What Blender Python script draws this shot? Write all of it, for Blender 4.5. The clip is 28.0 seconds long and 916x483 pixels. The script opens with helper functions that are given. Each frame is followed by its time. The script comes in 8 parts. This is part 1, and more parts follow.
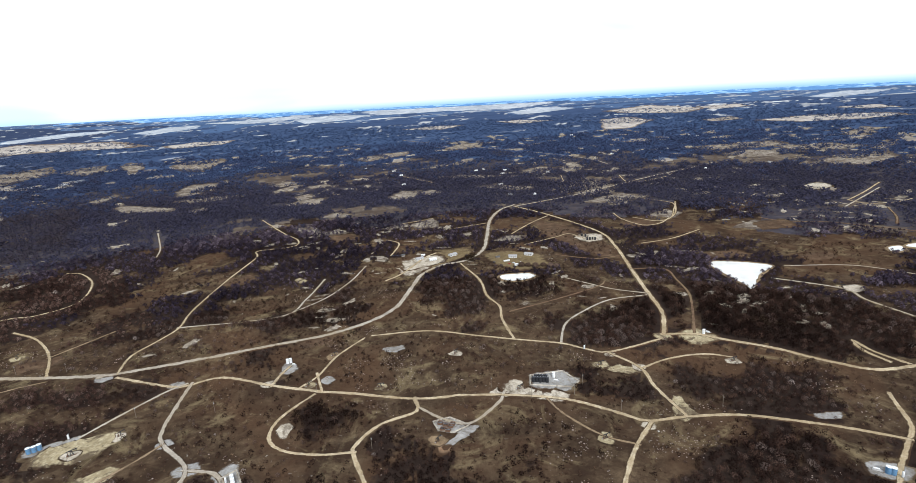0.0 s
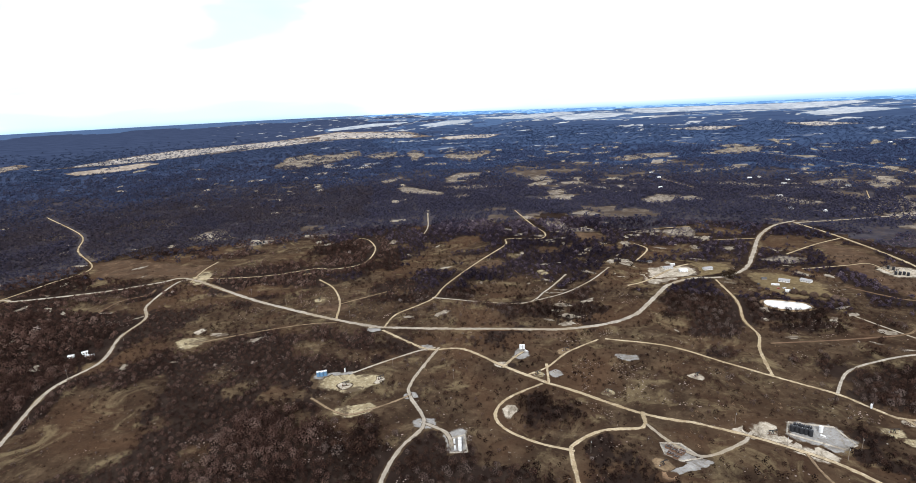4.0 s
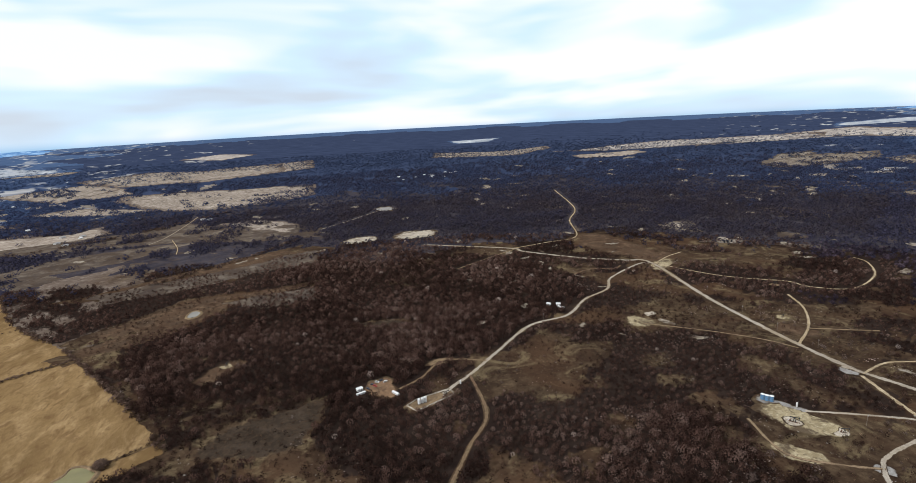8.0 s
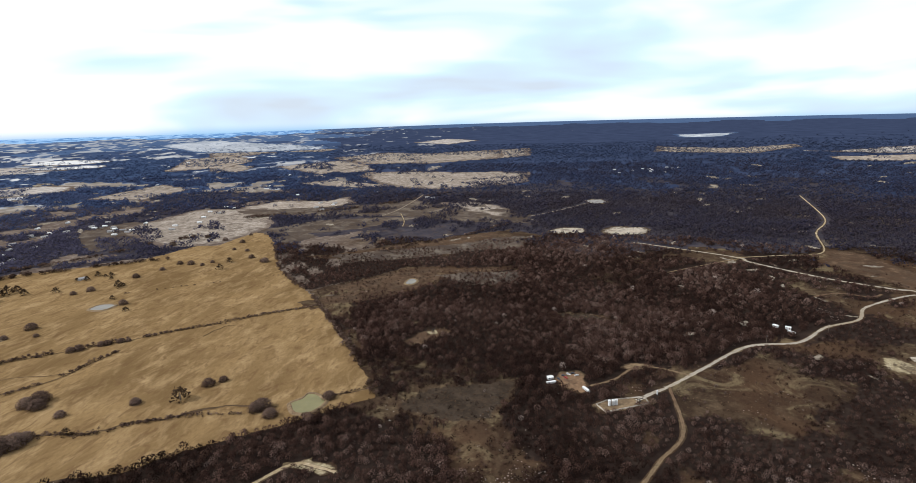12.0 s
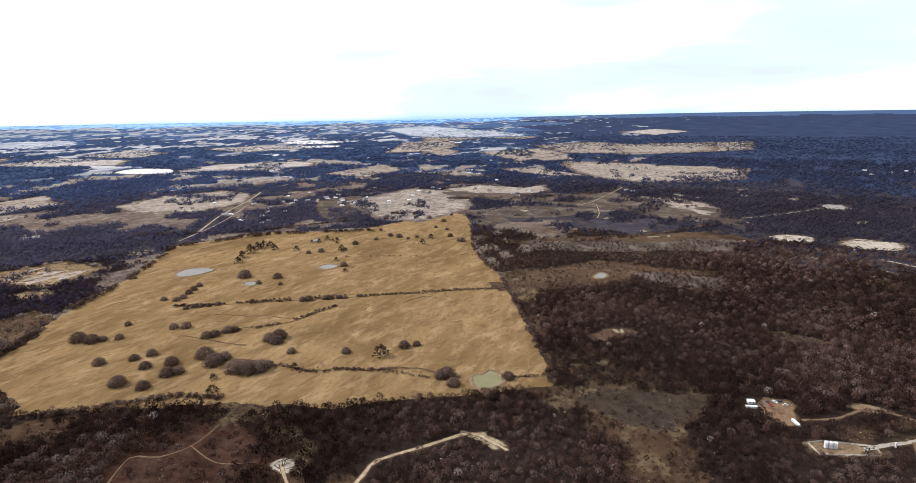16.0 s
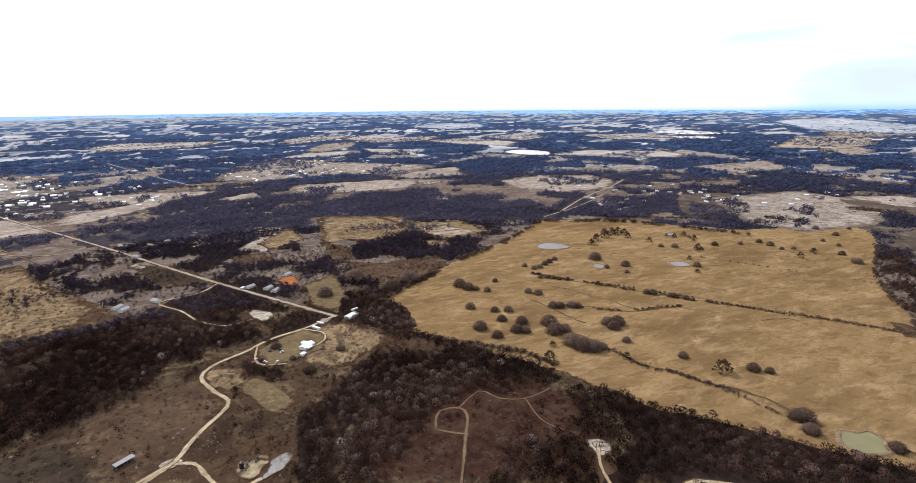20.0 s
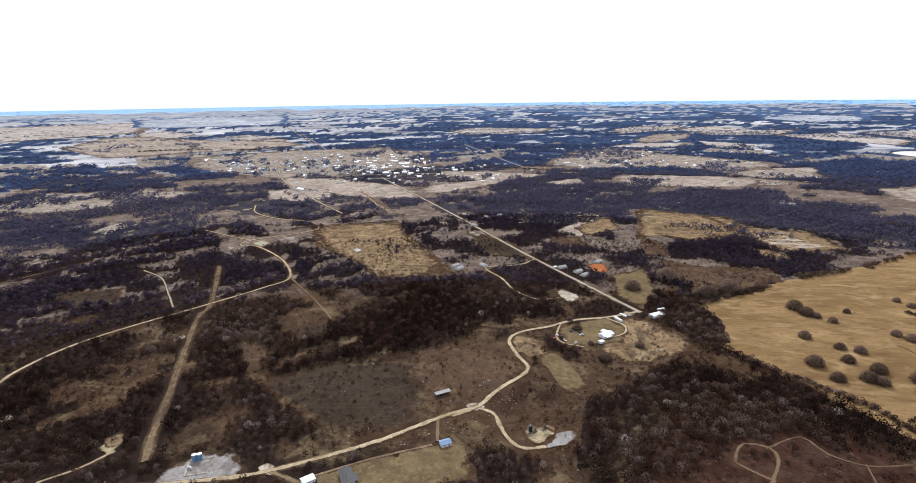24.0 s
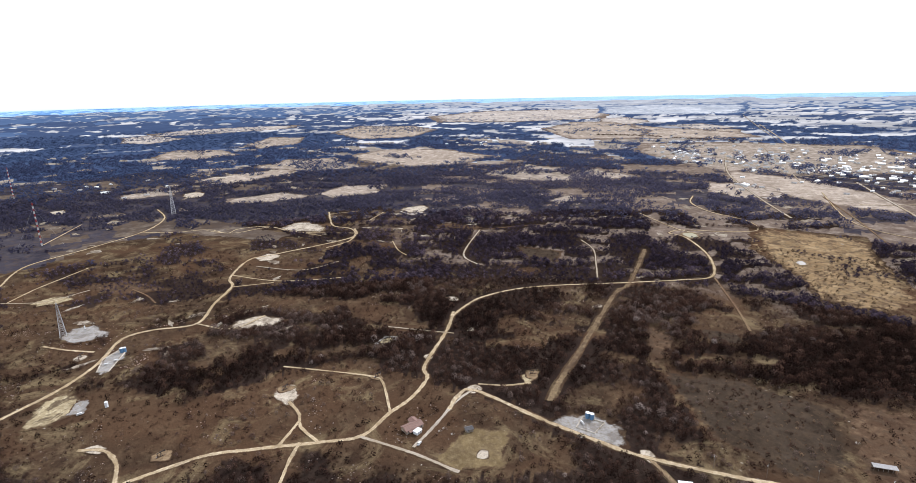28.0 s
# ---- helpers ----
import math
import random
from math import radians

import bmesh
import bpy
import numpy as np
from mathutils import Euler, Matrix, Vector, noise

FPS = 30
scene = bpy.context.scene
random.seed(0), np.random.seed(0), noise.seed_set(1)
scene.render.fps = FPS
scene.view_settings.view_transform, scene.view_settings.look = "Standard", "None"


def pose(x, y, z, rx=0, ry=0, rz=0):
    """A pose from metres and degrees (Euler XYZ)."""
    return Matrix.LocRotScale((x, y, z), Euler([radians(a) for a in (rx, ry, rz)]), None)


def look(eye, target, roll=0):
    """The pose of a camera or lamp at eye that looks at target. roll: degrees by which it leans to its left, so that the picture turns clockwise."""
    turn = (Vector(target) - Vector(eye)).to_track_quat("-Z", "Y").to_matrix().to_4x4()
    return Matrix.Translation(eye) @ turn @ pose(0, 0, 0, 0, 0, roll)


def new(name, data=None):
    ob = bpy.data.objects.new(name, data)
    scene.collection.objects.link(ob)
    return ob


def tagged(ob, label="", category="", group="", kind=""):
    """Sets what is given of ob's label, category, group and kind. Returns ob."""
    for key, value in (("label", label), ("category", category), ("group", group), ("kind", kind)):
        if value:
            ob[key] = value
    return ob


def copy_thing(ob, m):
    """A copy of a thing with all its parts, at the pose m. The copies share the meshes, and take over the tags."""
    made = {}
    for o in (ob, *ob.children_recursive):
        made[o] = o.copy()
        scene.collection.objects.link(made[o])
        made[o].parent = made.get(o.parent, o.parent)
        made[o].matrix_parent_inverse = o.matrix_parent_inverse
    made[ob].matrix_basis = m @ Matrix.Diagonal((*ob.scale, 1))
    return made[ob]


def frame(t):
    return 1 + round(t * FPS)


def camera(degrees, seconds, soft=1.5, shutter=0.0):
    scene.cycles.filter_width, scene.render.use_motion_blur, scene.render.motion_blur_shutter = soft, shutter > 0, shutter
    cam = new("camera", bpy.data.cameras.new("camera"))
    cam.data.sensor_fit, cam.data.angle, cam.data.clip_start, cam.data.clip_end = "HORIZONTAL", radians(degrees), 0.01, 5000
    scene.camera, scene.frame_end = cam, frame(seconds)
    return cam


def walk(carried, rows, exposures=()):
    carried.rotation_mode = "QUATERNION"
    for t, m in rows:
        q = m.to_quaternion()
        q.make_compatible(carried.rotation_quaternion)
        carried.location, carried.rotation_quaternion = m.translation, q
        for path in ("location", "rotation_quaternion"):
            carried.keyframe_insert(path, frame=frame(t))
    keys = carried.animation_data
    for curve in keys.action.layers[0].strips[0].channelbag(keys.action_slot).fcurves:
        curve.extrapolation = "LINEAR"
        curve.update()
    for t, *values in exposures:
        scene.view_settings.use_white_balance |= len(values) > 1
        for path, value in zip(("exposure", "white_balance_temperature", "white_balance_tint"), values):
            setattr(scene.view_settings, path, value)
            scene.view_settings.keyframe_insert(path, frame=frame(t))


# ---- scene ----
# exposure of the clip's camera: it closes down while the cloudy side of the sky is in view
EXPOSURES = [(0.0, 0.0, 5880, 9), (3.5, 0.06, 5950, 11), (5.4, -0.20, 6180, 11), (6.2, -0.36, 6220, 11), (7.0, -0.38, 6180, 11), (8.5, -0.37, 6100, 11),
             (11.0, -0.29, 6080, 11), (13.4, -0.30, 6080, 12), (14.4, -0.15, 6070, 14), (15.5, -0.02, 6050, 15), (18.0, -0.02, 6050, 16), (20.0, -0.08, 6030, 16),
             (23.0, -0.06, 5980, 15), (25.0, -0.04, 6000, 15), (26.5, 0.04, 6000, 15), (28.0, 0.16, 6000, 15)]
# camera: hovers at one point and turns
EYE = 260.0
cam = camera(81.34, 28.0, 0.75)
PATH = [
    (0.0, 74.52, 3.15, -0.00),
    (0.5, 74.70, 3.25, 4.36),
    (1.0, 74.83, 3.23, 6.49),
    (1.5, 74.92, 3.18, 8.66),
    (2.0, 75.09, 3.16, 12.34),
    (2.5, 75.25, 3.13, 15.95),
    (3.0, 75.42, 3.09, 19.95),
    (3.5, 75.53, 2.91, 23.81),
    (5.5, 76.10, 3.22, 36.77),
    (6.0, 76.27, 3.27, 42.44),
    (6.5, 76.54, 3.25, 50.14),
    (7.0, 76.93, 3.09, 60.66),
    (7.5, 77.15, 3.02, 68.93),
    (8.0, 77.28, 2.78, 75.33),
    (8.5, 77.33, 2.56, 79.26),
    (9.0, 77.33, 2.41, 81.99),
    (9.5, 77.26, 2.19, 83.90),
    (10.0, 77.20, 2.03, 85.61),
    (10.5, 77.12, 1.89, 87.88),
    (11.0, 77.10, 1.79, 90.80),
    (11.5, 77.03, 1.54, 94.17),
    (12.0, 77.04, 1.46, 98.10),
    (12.5, 76.92, 1.22, 102.18),
    (13.0, 76.81, 1.12, 105.61),
    (13.5, 76.70, 1.02, 108.09),
    (15.5, 76.39, 0.99, 114.59),
    (16.0, 76.26, 0.96, 119.14),
    (16.5, 76.15, 0.89, 123.92),
    (17.0, 76.04, 0.74, 129.14),
    (17.5, 75.94, 0.82, 134.33),
    (18.0, 75.84, 0.85, 139.90),
    (18.5, 75.79, 0.79, 144.63),
    (19.0, 75.75, 0.74, 149.12),
    (19.5, 75.68, 0.73, 152.70),
    (20.0, 75.63, 0.68, 156.89),
    (20.5, 75.55, 0.64, 161.28),
    (22.5, 75.26, 0.62, 176.48),
    (23.0, 75.18, 0.63, 180.95),
    (23.5, 75.07, 0.73, 185.58),
    (24.0, 74.97, 0.81, 190.77),
    (24.5, 74.93, 0.84, 195.30),
    (25.0, 74.87, 0.83, 199.83),
    (25.5, 74.81, 0.85, 204.74),
    (26.0, 74.76, 0.86, 211.10),
    (26.5, 74.69, 0.94, 218.29),
    (27.0, 74.66, 1.16, 227.26),
    (27.5, 74.62, 1.17, 233.02),
    (28.0, 74.54, 1.13, 235.89),
]
walk(cam, [(t, pose(0, 0, EYE, rx, ry, rz)) for t, rx, ry, rz in PATH],
     exposures=EXPOSURES)

# ---- light: bright broken cloud with a veiled sun ----
SUN_AZ, SUN_EL = 165.0, 40.0          # degrees clockwise from +y, and above the horizon
world = bpy.data.worlds.new("sky")
scene.world = world
world.use_nodes = True


def wire(tree, a, out, b, inp):
    tree.links.new(a.outputs[out], b.inputs[inp])


def build_sky():
    t = world.node_tree
    t.nodes.clear()
    n = t.nodes.new
    o, bg = n("ShaderNodeOutputWorld"), n("ShaderNodeBackground")
    sky = n("ShaderNodeTexSky")
    sky.sky_type, sky.sun_disc = "NISHITA", False
    sky.sun_elevation, sky.sun_rotation = radians(SUN_EL), radians(SUN_AZ)
    sky.altitude, sky.dust_density = 300, 1.5
    dim = n("ShaderNodeVectorMath")
    dim.operation = "SCALE"
    dim.inputs["Scale"].default_value = 0.13
    wire(t, sky, "Color", dim, 0)
    # cloud sheets: long flat banks, bluish grey below, white where thin
    tc, mp = n("ShaderNodeTexCoord"), n("ShaderNodeMapping")
    mp.inputs["Scale"].default_value = (1.0, 1.0, 5.0)
    mp.inputs["Location"].default_value = (0.35, 0.2, 0.1)
    no = n("ShaderNodeTexNoise")
    no.inputs["Scale"].default_value, no.inputs["Detail"].default_value = 1.9, 3.5
    no.inputs["Roughness"].default_value, no.inputs["Distortion"].default_value = 0.5, 0.35
    wire(t, tc, "Generated", mp, "Vector")
    wire(t, mp, "Vector", no, "Vector")
    ramp = n("ShaderNodeValToRGB")
    e = ramp.color_ramp.elements
    e[0].position, e[0].color = 0.36, (0.93, 1.03, 1.13, 1)
    e[1].position, e[1].color = 0.56, (1.50, 1.51, 1.52, 1)
    m = e.new(0.46)
    m.color = (1.02, 1.28, 1.48, 1)
    side = n("ShaderNodeVectorMath")
    side.operation = "DOT_PRODUCT"
    side.inputs[1].default_value = (-0.97, 0.22, 0.0)
    wire(t, tc, "Generated", side, 0)
    bias = n("ShaderNodeMapRange")
    bias.interpolation_type = "SMOOTHSTEP"
    bias.inputs["From Min"].default_value, bias.inputs["From Max"].default_value = 0.35, 0.9
    bias.inputs["To Min"].default_value, bias.inputs["To Max"].default_value = 0.16, 0.0
    wire(t, side, "Value", bias, "Value")
    thick = n("ShaderNodeMath")
    wire(t, no, "Fac", thick, 0)
    wire(t, bias, "Result", thick, 1)
    wire(t, thick, "Value", ramp, "Fac")
    mix = n("ShaderNodeMix")
    mix.data_type = "RGBA"
    mix.inputs["Factor"].default_value = 0.85
    wire(t, dim, "Vector", mix, "A")
    wire(t, ramp, "Color", mix, "B")
    # a thin blue haze lies on the horizon
    sep = n("ShaderNodeSeparateXYZ")
    wire(t, tc, "Generated", sep, "Vector")
    low = n("ShaderNodeMapRange")
    low.interpolation_type = "SMOOTHSTEP"
    for key, value in (("From Min", -0.024), ("From Max", 0.002), ("To Min", 1.0), ("To Max", 0.0)):
        low.inputs[key].default_value = value
    wire(t, sep, "Z", low, "Value")
    haze = n("ShaderNodeMix")
    haze.data_type = "RGBA"
    haze.inputs["B"].default_value = (0.30, 0.64, 0.98, 1)
    wire(t, low, "Result", haze, "Factor")
    wire(t, mix, "Result", haze, "A")
    wire(t, haze, "Result", bg, "Color")
    wire(t, bg, "Background", o, "Surface")


build_sky()
sun = new("sun", bpy.data.lights.new("sun", "SUN"))
sun.data.energy, sun.data.angle, sun.data.color = 4.5, radians(1.5), (1.0, 0.965, 0.91)
az, el = radians(SUN_AZ), radians(SUN_EL)
sun.matrix_world = look((0, 0, 0), (-math.sin(az) * math.cos(el), -math.cos(az) * math.cos(el), -math.sin(el)))

# ---- materials ----


def mat(name, rough=0.9, metal=0.0):
    m = bpy.data.materials.new(name)
    m.use_nodes = True
    t = m.node_tree
    b = t.nodes["Principled BSDF"]
    b.inputs["Roughness"].default_value, b.inputs["Metallic"].default_value = rough, metal
    b.inputs["Specular IOR Level"].default_value = 0.15
    return m, t, b


def coords(t, uv=False):
    """World metres, or the flat plan's metres from the ground's own map."""
    if uv:
        u = t.nodes.new("ShaderNodeUVMap")
        u.uv_map = "plan"
        return u.outputs["UV"]
    return t.nodes.new("ShaderNodeNewGeometry").outputs["Position"]


def grain(t, where, scale, detail=6.0, rough=0.6, lo=0.35, hi=0.65, distort=0.0):
    """A noise of that scale (per metre), stretched to 0..1."""
    no = t.nodes.new("ShaderNodeTexNoise")
    no.inputs["Scale"].default_value, no.inputs["Detail"].default_value = scale, detail
    no.inputs["Roughness"].default_value, no.inputs["Distortion"].default_value = rough, distort
    t.links.new(where, no.inputs["Vector"])
    r = t.nodes.new("ShaderNodeMapRange")
    r.inputs["From Min"].default_value, r.inputs["From Max"].default_value = lo, hi
    t.links.new(no.outputs["Fac"], r.inputs["Value"])
    return r.outputs["Result"]


def blend(t, fac, a, b, mode="MIX"):
    x = t.nodes.new("ShaderNodeMix")
    x.data_type, x.blend_type = "RGBA", mode
    for k, v in (("A", a), ("B", b)):
        if isinstance(v, tuple):
            x.inputs[k].default_value = (*v, 1)
        else:
            t.links.new(v, x.inputs[k])
    if isinstance(fac, float):
        x.inputs["Factor"].default_value = fac
    else:
        t.links.new(fac, x.inputs["Factor"])
    return x.outputs["Result"]


def times(t, a, b):
    x = t.nodes.new("ShaderNodeMath")
    x.operation = "MULTIPLY"
    for k, v in ((0, a), (1, b)):
        if isinstance(v, float):
            x.inputs[k].default_value = v
        else:
            t.links.new(v, x.inputs[k])
    return x.outputs["Value"]


def relief(t, b, height, strength, distance):
    u = t.nodes.new("ShaderNodeBump")
    u.inputs["Strength"].default_value, u.inputs["Distance"].default_value = strength, distance
    t.links.new(height, u.inputs["Height"])
    t.links.new(u.outputs["Normal"], b.inputs["Normal"])


def ruddy(c):
    """The land's iron-red cast."""
    return (c[0] * 0.98, c[1] * 0.885, c[2] * 0.86)


def soil_tones(t, w, low, mid, high, scale, fine, speck, soil, wear, thin):
    """Colour of soil or grass: broad patches, a finer grain, worn spots, and if wanted pale specks of rock. Gives the colour and the grain."""
    c = blend(t, grain(t, w, scale, 5, 0.6, 0.38, 0.62, 0.6), low, mid)
    c = blend(t, times(t, grain(t, w, scale * 4.3, 6, 0.65, 0.47, 0.72, 0.4), 0.8), c, high)
    f = grain(t, w, fine, 5, 0.7, 0.3, 0.7)
    c = blend(t, times(t, f, 0.55), c, low)
    c = blend(t, times(t, grain(t, w, fine * 0.6, 6, 0.75, 0.52, 0.66), 0.42), c, soil)
    c = blend(t, times(t, grain(t, w, scale * 9.0, 4, 0.6, 0.52, 0.66, 0.8), wear), c, soil)
    if speck:
        c = blend(t, times(t, grain(t, w, 0.28, 3, 0.6, 0.66, 0.72), grain(t, w, 0.018, 3, 0.6, 0.5, 0.62)), c, speck)
    if thin:
        # dead weeds and leaf mould come through in ragged blotches
        c = blend(t, times(t, grain(t, w, 0.055, 7, 0.72, 0.50, 0.58, 0.7), thin), c, blend(t, f, (0.034, 0.022, 0.016), (0.080, 0.056, 0.036)))
    return c, f


def open_ground(t, w):
    """The oil field's open ground: dark leaf mould, rusty dead grass and tan tufts."""
    c, f = soil_tones(t, w, *GROUND_TONES)
    c = blend(t, times(t, grain(t, w, 0.0065, 5, 0.6, 0.46, 0.62, 0.8), 0.65), c, blend(t, f, (0.040, 0.0225, 0.0135), (0.085, 0.048, 0.027)))
    c = blend(t, times(t, grain(t, w, 0.021, 6, 0.7, 0.53, 0.66, 1.0), 0.62), c, blend(t, f, (0.105, 0.078, 0.042), (0.20, 0.155, 0.086)))
    return c, f


def across(t):
    """How far out a point lies: 0 on the middle line or inside, 1 on the edge, more on the verge; and the metres along."""
    u = t.nodes.new("ShaderNodeUVMap")
    u.uv_map = "plan"
    s = t.nodes.new("ShaderNodeSeparateXYZ")
    t.links.new(u.outputs["UV"], s.inputs["Vector"])
    a = t.nodes.new("ShaderNodeMath")
    a.operation = "ABSOLUTE"
    t.links.new(s.outputs["X"], a.inputs[0])
    return a.outputs["Value"]


def ramp_to(t, value, lo, hi, top=1.0):
    r = t.nodes.new("ShaderNodeMapRange")
    r.interpolation_type = "SMOOTHSTEP"
    r.inputs["From Min"].default_value, r.inputs["From Max"].default_value, r.inputs["To Max"].default_value = lo, hi, top
    t.links.new(value, r.inputs["Value"])
    return r.outputs["Result"]


def plus(t, a, b, k):
    """a + k * (b - 0.5)"""
    m = t.nodes.new("ShaderNodeMath")
    m.operation = "MULTIPLY_ADD"
    t.links.new(b, m.inputs[0])
    m.inputs[1].default_value = k
    m.inputs[2].default_value = -0.5 * k
    n = t.nodes.new("ShaderNodeMath")
    t.links.new(a, n.inputs[0])
    t.links.new(m.outputs["Value"], n.inputs[1])
    return n.outputs["Value"]


def earth(name, low, mid, high, scale=0.02, fine=0.35, bump=0.4, speck=None, soil=(0.07, 0.048, 0.03), wear=0.35, streak=0.0, red=True, thin=0.0, edge=None, ruts=False):
    """Soil or grass. edge: its rim frays into the open ground ("ground") or the thin far grass ("mid", "farm") round it. ruts: two paler wheel tracks."""
    m, t, b = mat(name, 1.0)
    b.inputs["Specular IOR Level"].default_value = 0.0
    low, mid, high, soil = (ruddy(c) if red else c for c in (low, mid, high, soil))
    w0 = w = coords(t)
    if streak:
        mp = t.nodes.new("ShaderNodeMapping")
        mp.inputs["Rotation"].default_value, mp.inputs["Scale"].default_value = (0, 0, radians(streak)), (0.45, 1.0, 1.0)
        t.links.new(w, mp.inputs["Vector"])
        w = mp.outputs["Vector"]
    c, f = soil_tones(t, w, low, mid, high, scale, fine, speck, soil, wear, thin)
    if edge:
        u = across(t)
        if ruts:
            # the crown between the wheel tracks and the outer lane are weedier
            mid_fac = times(t, ramp_to(t, plus(t, u, f, 0.35), 0.30, 0.08), 0.5)
            c = blend(t, mid_fac, c, low)
            c = blend(t, times(t, grain(t, w0, 0.012, 4, 0.6, 0.45, 0.62), 0.6), c, blend(t, f, tuple(q * 0.8 for q in soil), (0.27, 0.205, 0.115)))
        ragged = grain(t, w0, 0.10 if edge == "ground" else 0.03, 6, 0.7, 0.3, 0.7)
        # "far" rims take the haze-blue colour of the far woods
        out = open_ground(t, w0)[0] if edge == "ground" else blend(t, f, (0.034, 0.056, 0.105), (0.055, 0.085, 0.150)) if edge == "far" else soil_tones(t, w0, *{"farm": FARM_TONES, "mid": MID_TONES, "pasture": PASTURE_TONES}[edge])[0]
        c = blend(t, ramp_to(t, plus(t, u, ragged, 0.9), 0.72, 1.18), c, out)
    t.links.new(c, b.inputs["Base Color"])
    relief(t, b, f, bump, 0.8)
    return m


def ground_material():
    m, t, b = mat("winter_scrub_ground", 1.0)
    b.inputs["Specular IOR Level"].default_value = 0.0
    w = coords(t)
    c, f = open_ground(t, w)
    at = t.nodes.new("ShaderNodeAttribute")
    at.attribute_name = "woodland_floor"
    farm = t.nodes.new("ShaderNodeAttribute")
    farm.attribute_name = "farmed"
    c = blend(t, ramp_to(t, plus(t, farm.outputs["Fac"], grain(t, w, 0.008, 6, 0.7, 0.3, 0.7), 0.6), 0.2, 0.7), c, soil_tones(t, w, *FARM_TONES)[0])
    c = blend(t, ramp_to(t, plus(t, at.outputs["Fac"], grain(t, w, 0.06, 6, 0.7, 0.3, 0.7), 0.8), 0.3, 0.8), c, soil_tones(t, w, *WOODLAND_FLOOR_TONES)[0])
    t.links.new(c, b.inputs["Base Color"])
    relief(t, b, f, 0.6, 0.8)
    return m


WOODLAND_FLOOR_TONES = ((0.0155, 0.0103, 0.0083), (0.0255, 0.0173, 0.0134), (0.044, 0.0315, 0.0236), 0.01, 0.1, None, (0.022, 0.014, 0.012), 0.35, 0.0)
GROUND_TONES = ((0.0245, 0.0158, 0.0106), (0.058, 0.0375, 0.0228), (0.132, 0.093, 0.055), 0.011, 0.4, (0.38, 0.35, 0.30), (0.026, 0.0155, 0.0110), 0.6, 0.0)
PASTURE_TONES = ((0.118, 0.074, 0.032), (0.214, 0.140, 0.064), (0.335, 0.232, 0.119), 0.011, 0.35, None, (0.098, 0.057, 0.026), 0.65, 0.0)
FARM_TONES = ((0.078, 0.058, 0.046), (0.150, 0.116, 0.090), (0.285, 0.238, 0.192), 0.012, 0.10, None, (0.070, 0.050, 0.040), 0.4, 0.35)
MID_TONES = ((0.050, 0.038, 0.031), (0.100, 0.080, 0.061), (0.22, 0.187, 0.146), 0.006, 0.06, None, (0.05, 0.035, 0.026), 0.35, 0.5)


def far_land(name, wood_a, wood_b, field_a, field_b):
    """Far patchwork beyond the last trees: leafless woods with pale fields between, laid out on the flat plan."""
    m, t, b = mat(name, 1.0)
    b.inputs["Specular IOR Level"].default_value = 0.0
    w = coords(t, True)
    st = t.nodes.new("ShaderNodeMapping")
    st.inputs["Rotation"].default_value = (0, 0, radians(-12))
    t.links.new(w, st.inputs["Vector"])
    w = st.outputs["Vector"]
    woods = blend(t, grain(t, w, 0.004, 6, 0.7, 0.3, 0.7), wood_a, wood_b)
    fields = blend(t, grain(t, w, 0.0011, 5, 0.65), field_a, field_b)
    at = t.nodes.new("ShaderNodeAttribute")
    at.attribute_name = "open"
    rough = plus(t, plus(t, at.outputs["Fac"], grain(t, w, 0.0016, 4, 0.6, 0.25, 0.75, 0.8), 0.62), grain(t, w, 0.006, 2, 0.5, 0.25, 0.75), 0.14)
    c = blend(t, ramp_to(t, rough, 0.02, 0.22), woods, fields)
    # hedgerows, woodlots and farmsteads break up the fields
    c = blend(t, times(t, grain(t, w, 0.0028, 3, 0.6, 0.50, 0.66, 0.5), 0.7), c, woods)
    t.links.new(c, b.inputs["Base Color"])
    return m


M = {}
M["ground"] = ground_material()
# far land turns bluer toward the skyline, with haze painted into its colours
M["far"] = far_land("hazed_woods_and_fields", (0.0245, 0.0370, 0.073), (0.041, 0.061, 0.110), (0.17, 0.170, 0.172), (0.44, 0.435, 0.425))
M["forest"] = far_land("hazed_western_forest", (0.0185, 0.0255, 0.0490), (0.0370, 0.0485, 0.0850), (0.17, 0.170, 0.172), (0.40, 0.395, 0.385))
M["skyline"] = far_land("hazed_land_by_the_skyline", (0.037, 0.062, 0.118), (0.062, 0.095, 0.164), (0.165, 0.176, 0.192), (0.325, 0.332, 0.338))
M["rim"] = far_land("haze_blue_land_below_the_sky", (0.070, 0.150, 0.290), (0.100, 0.200, 0.370), (0.17, 0.30, 0.46), (0.30, 0.43, 0.58))
M["mid"] = earth("dry_grass_between_woods", (0.046, 0.035, 0.029), (0.092, 0.072, 0.056), (0.20, 0.168, 0.130), 0.006, 0.06, 0.3, red=False, thin=0.5)
# dark purple floor between far trees, shade and haze painted in
M["shade"] = earth("painted_shade_under_far_woods", (0.025, 0.0225, 0.0285), (0.041, 0.037, 0.044), (0.072, 0.064, 0.068), 0.01, 0.05, 0.2, red=False)
M["pale"] = earth("pale_far_grass", (0.130, 0.110, 0.090), (0.230, 0.198, 0.162), (0.385, 0.342, 0.290), 0.003, 0.03, 0.2, None, (0.090, 0.078, 0.070), 0.5, red=False)
M["pasture"] = earth("dormant_pasture_grass", *PASTURE_TONES[:5], 0.35, *PASTURE_TONES[5:8], -58.0, red=False)
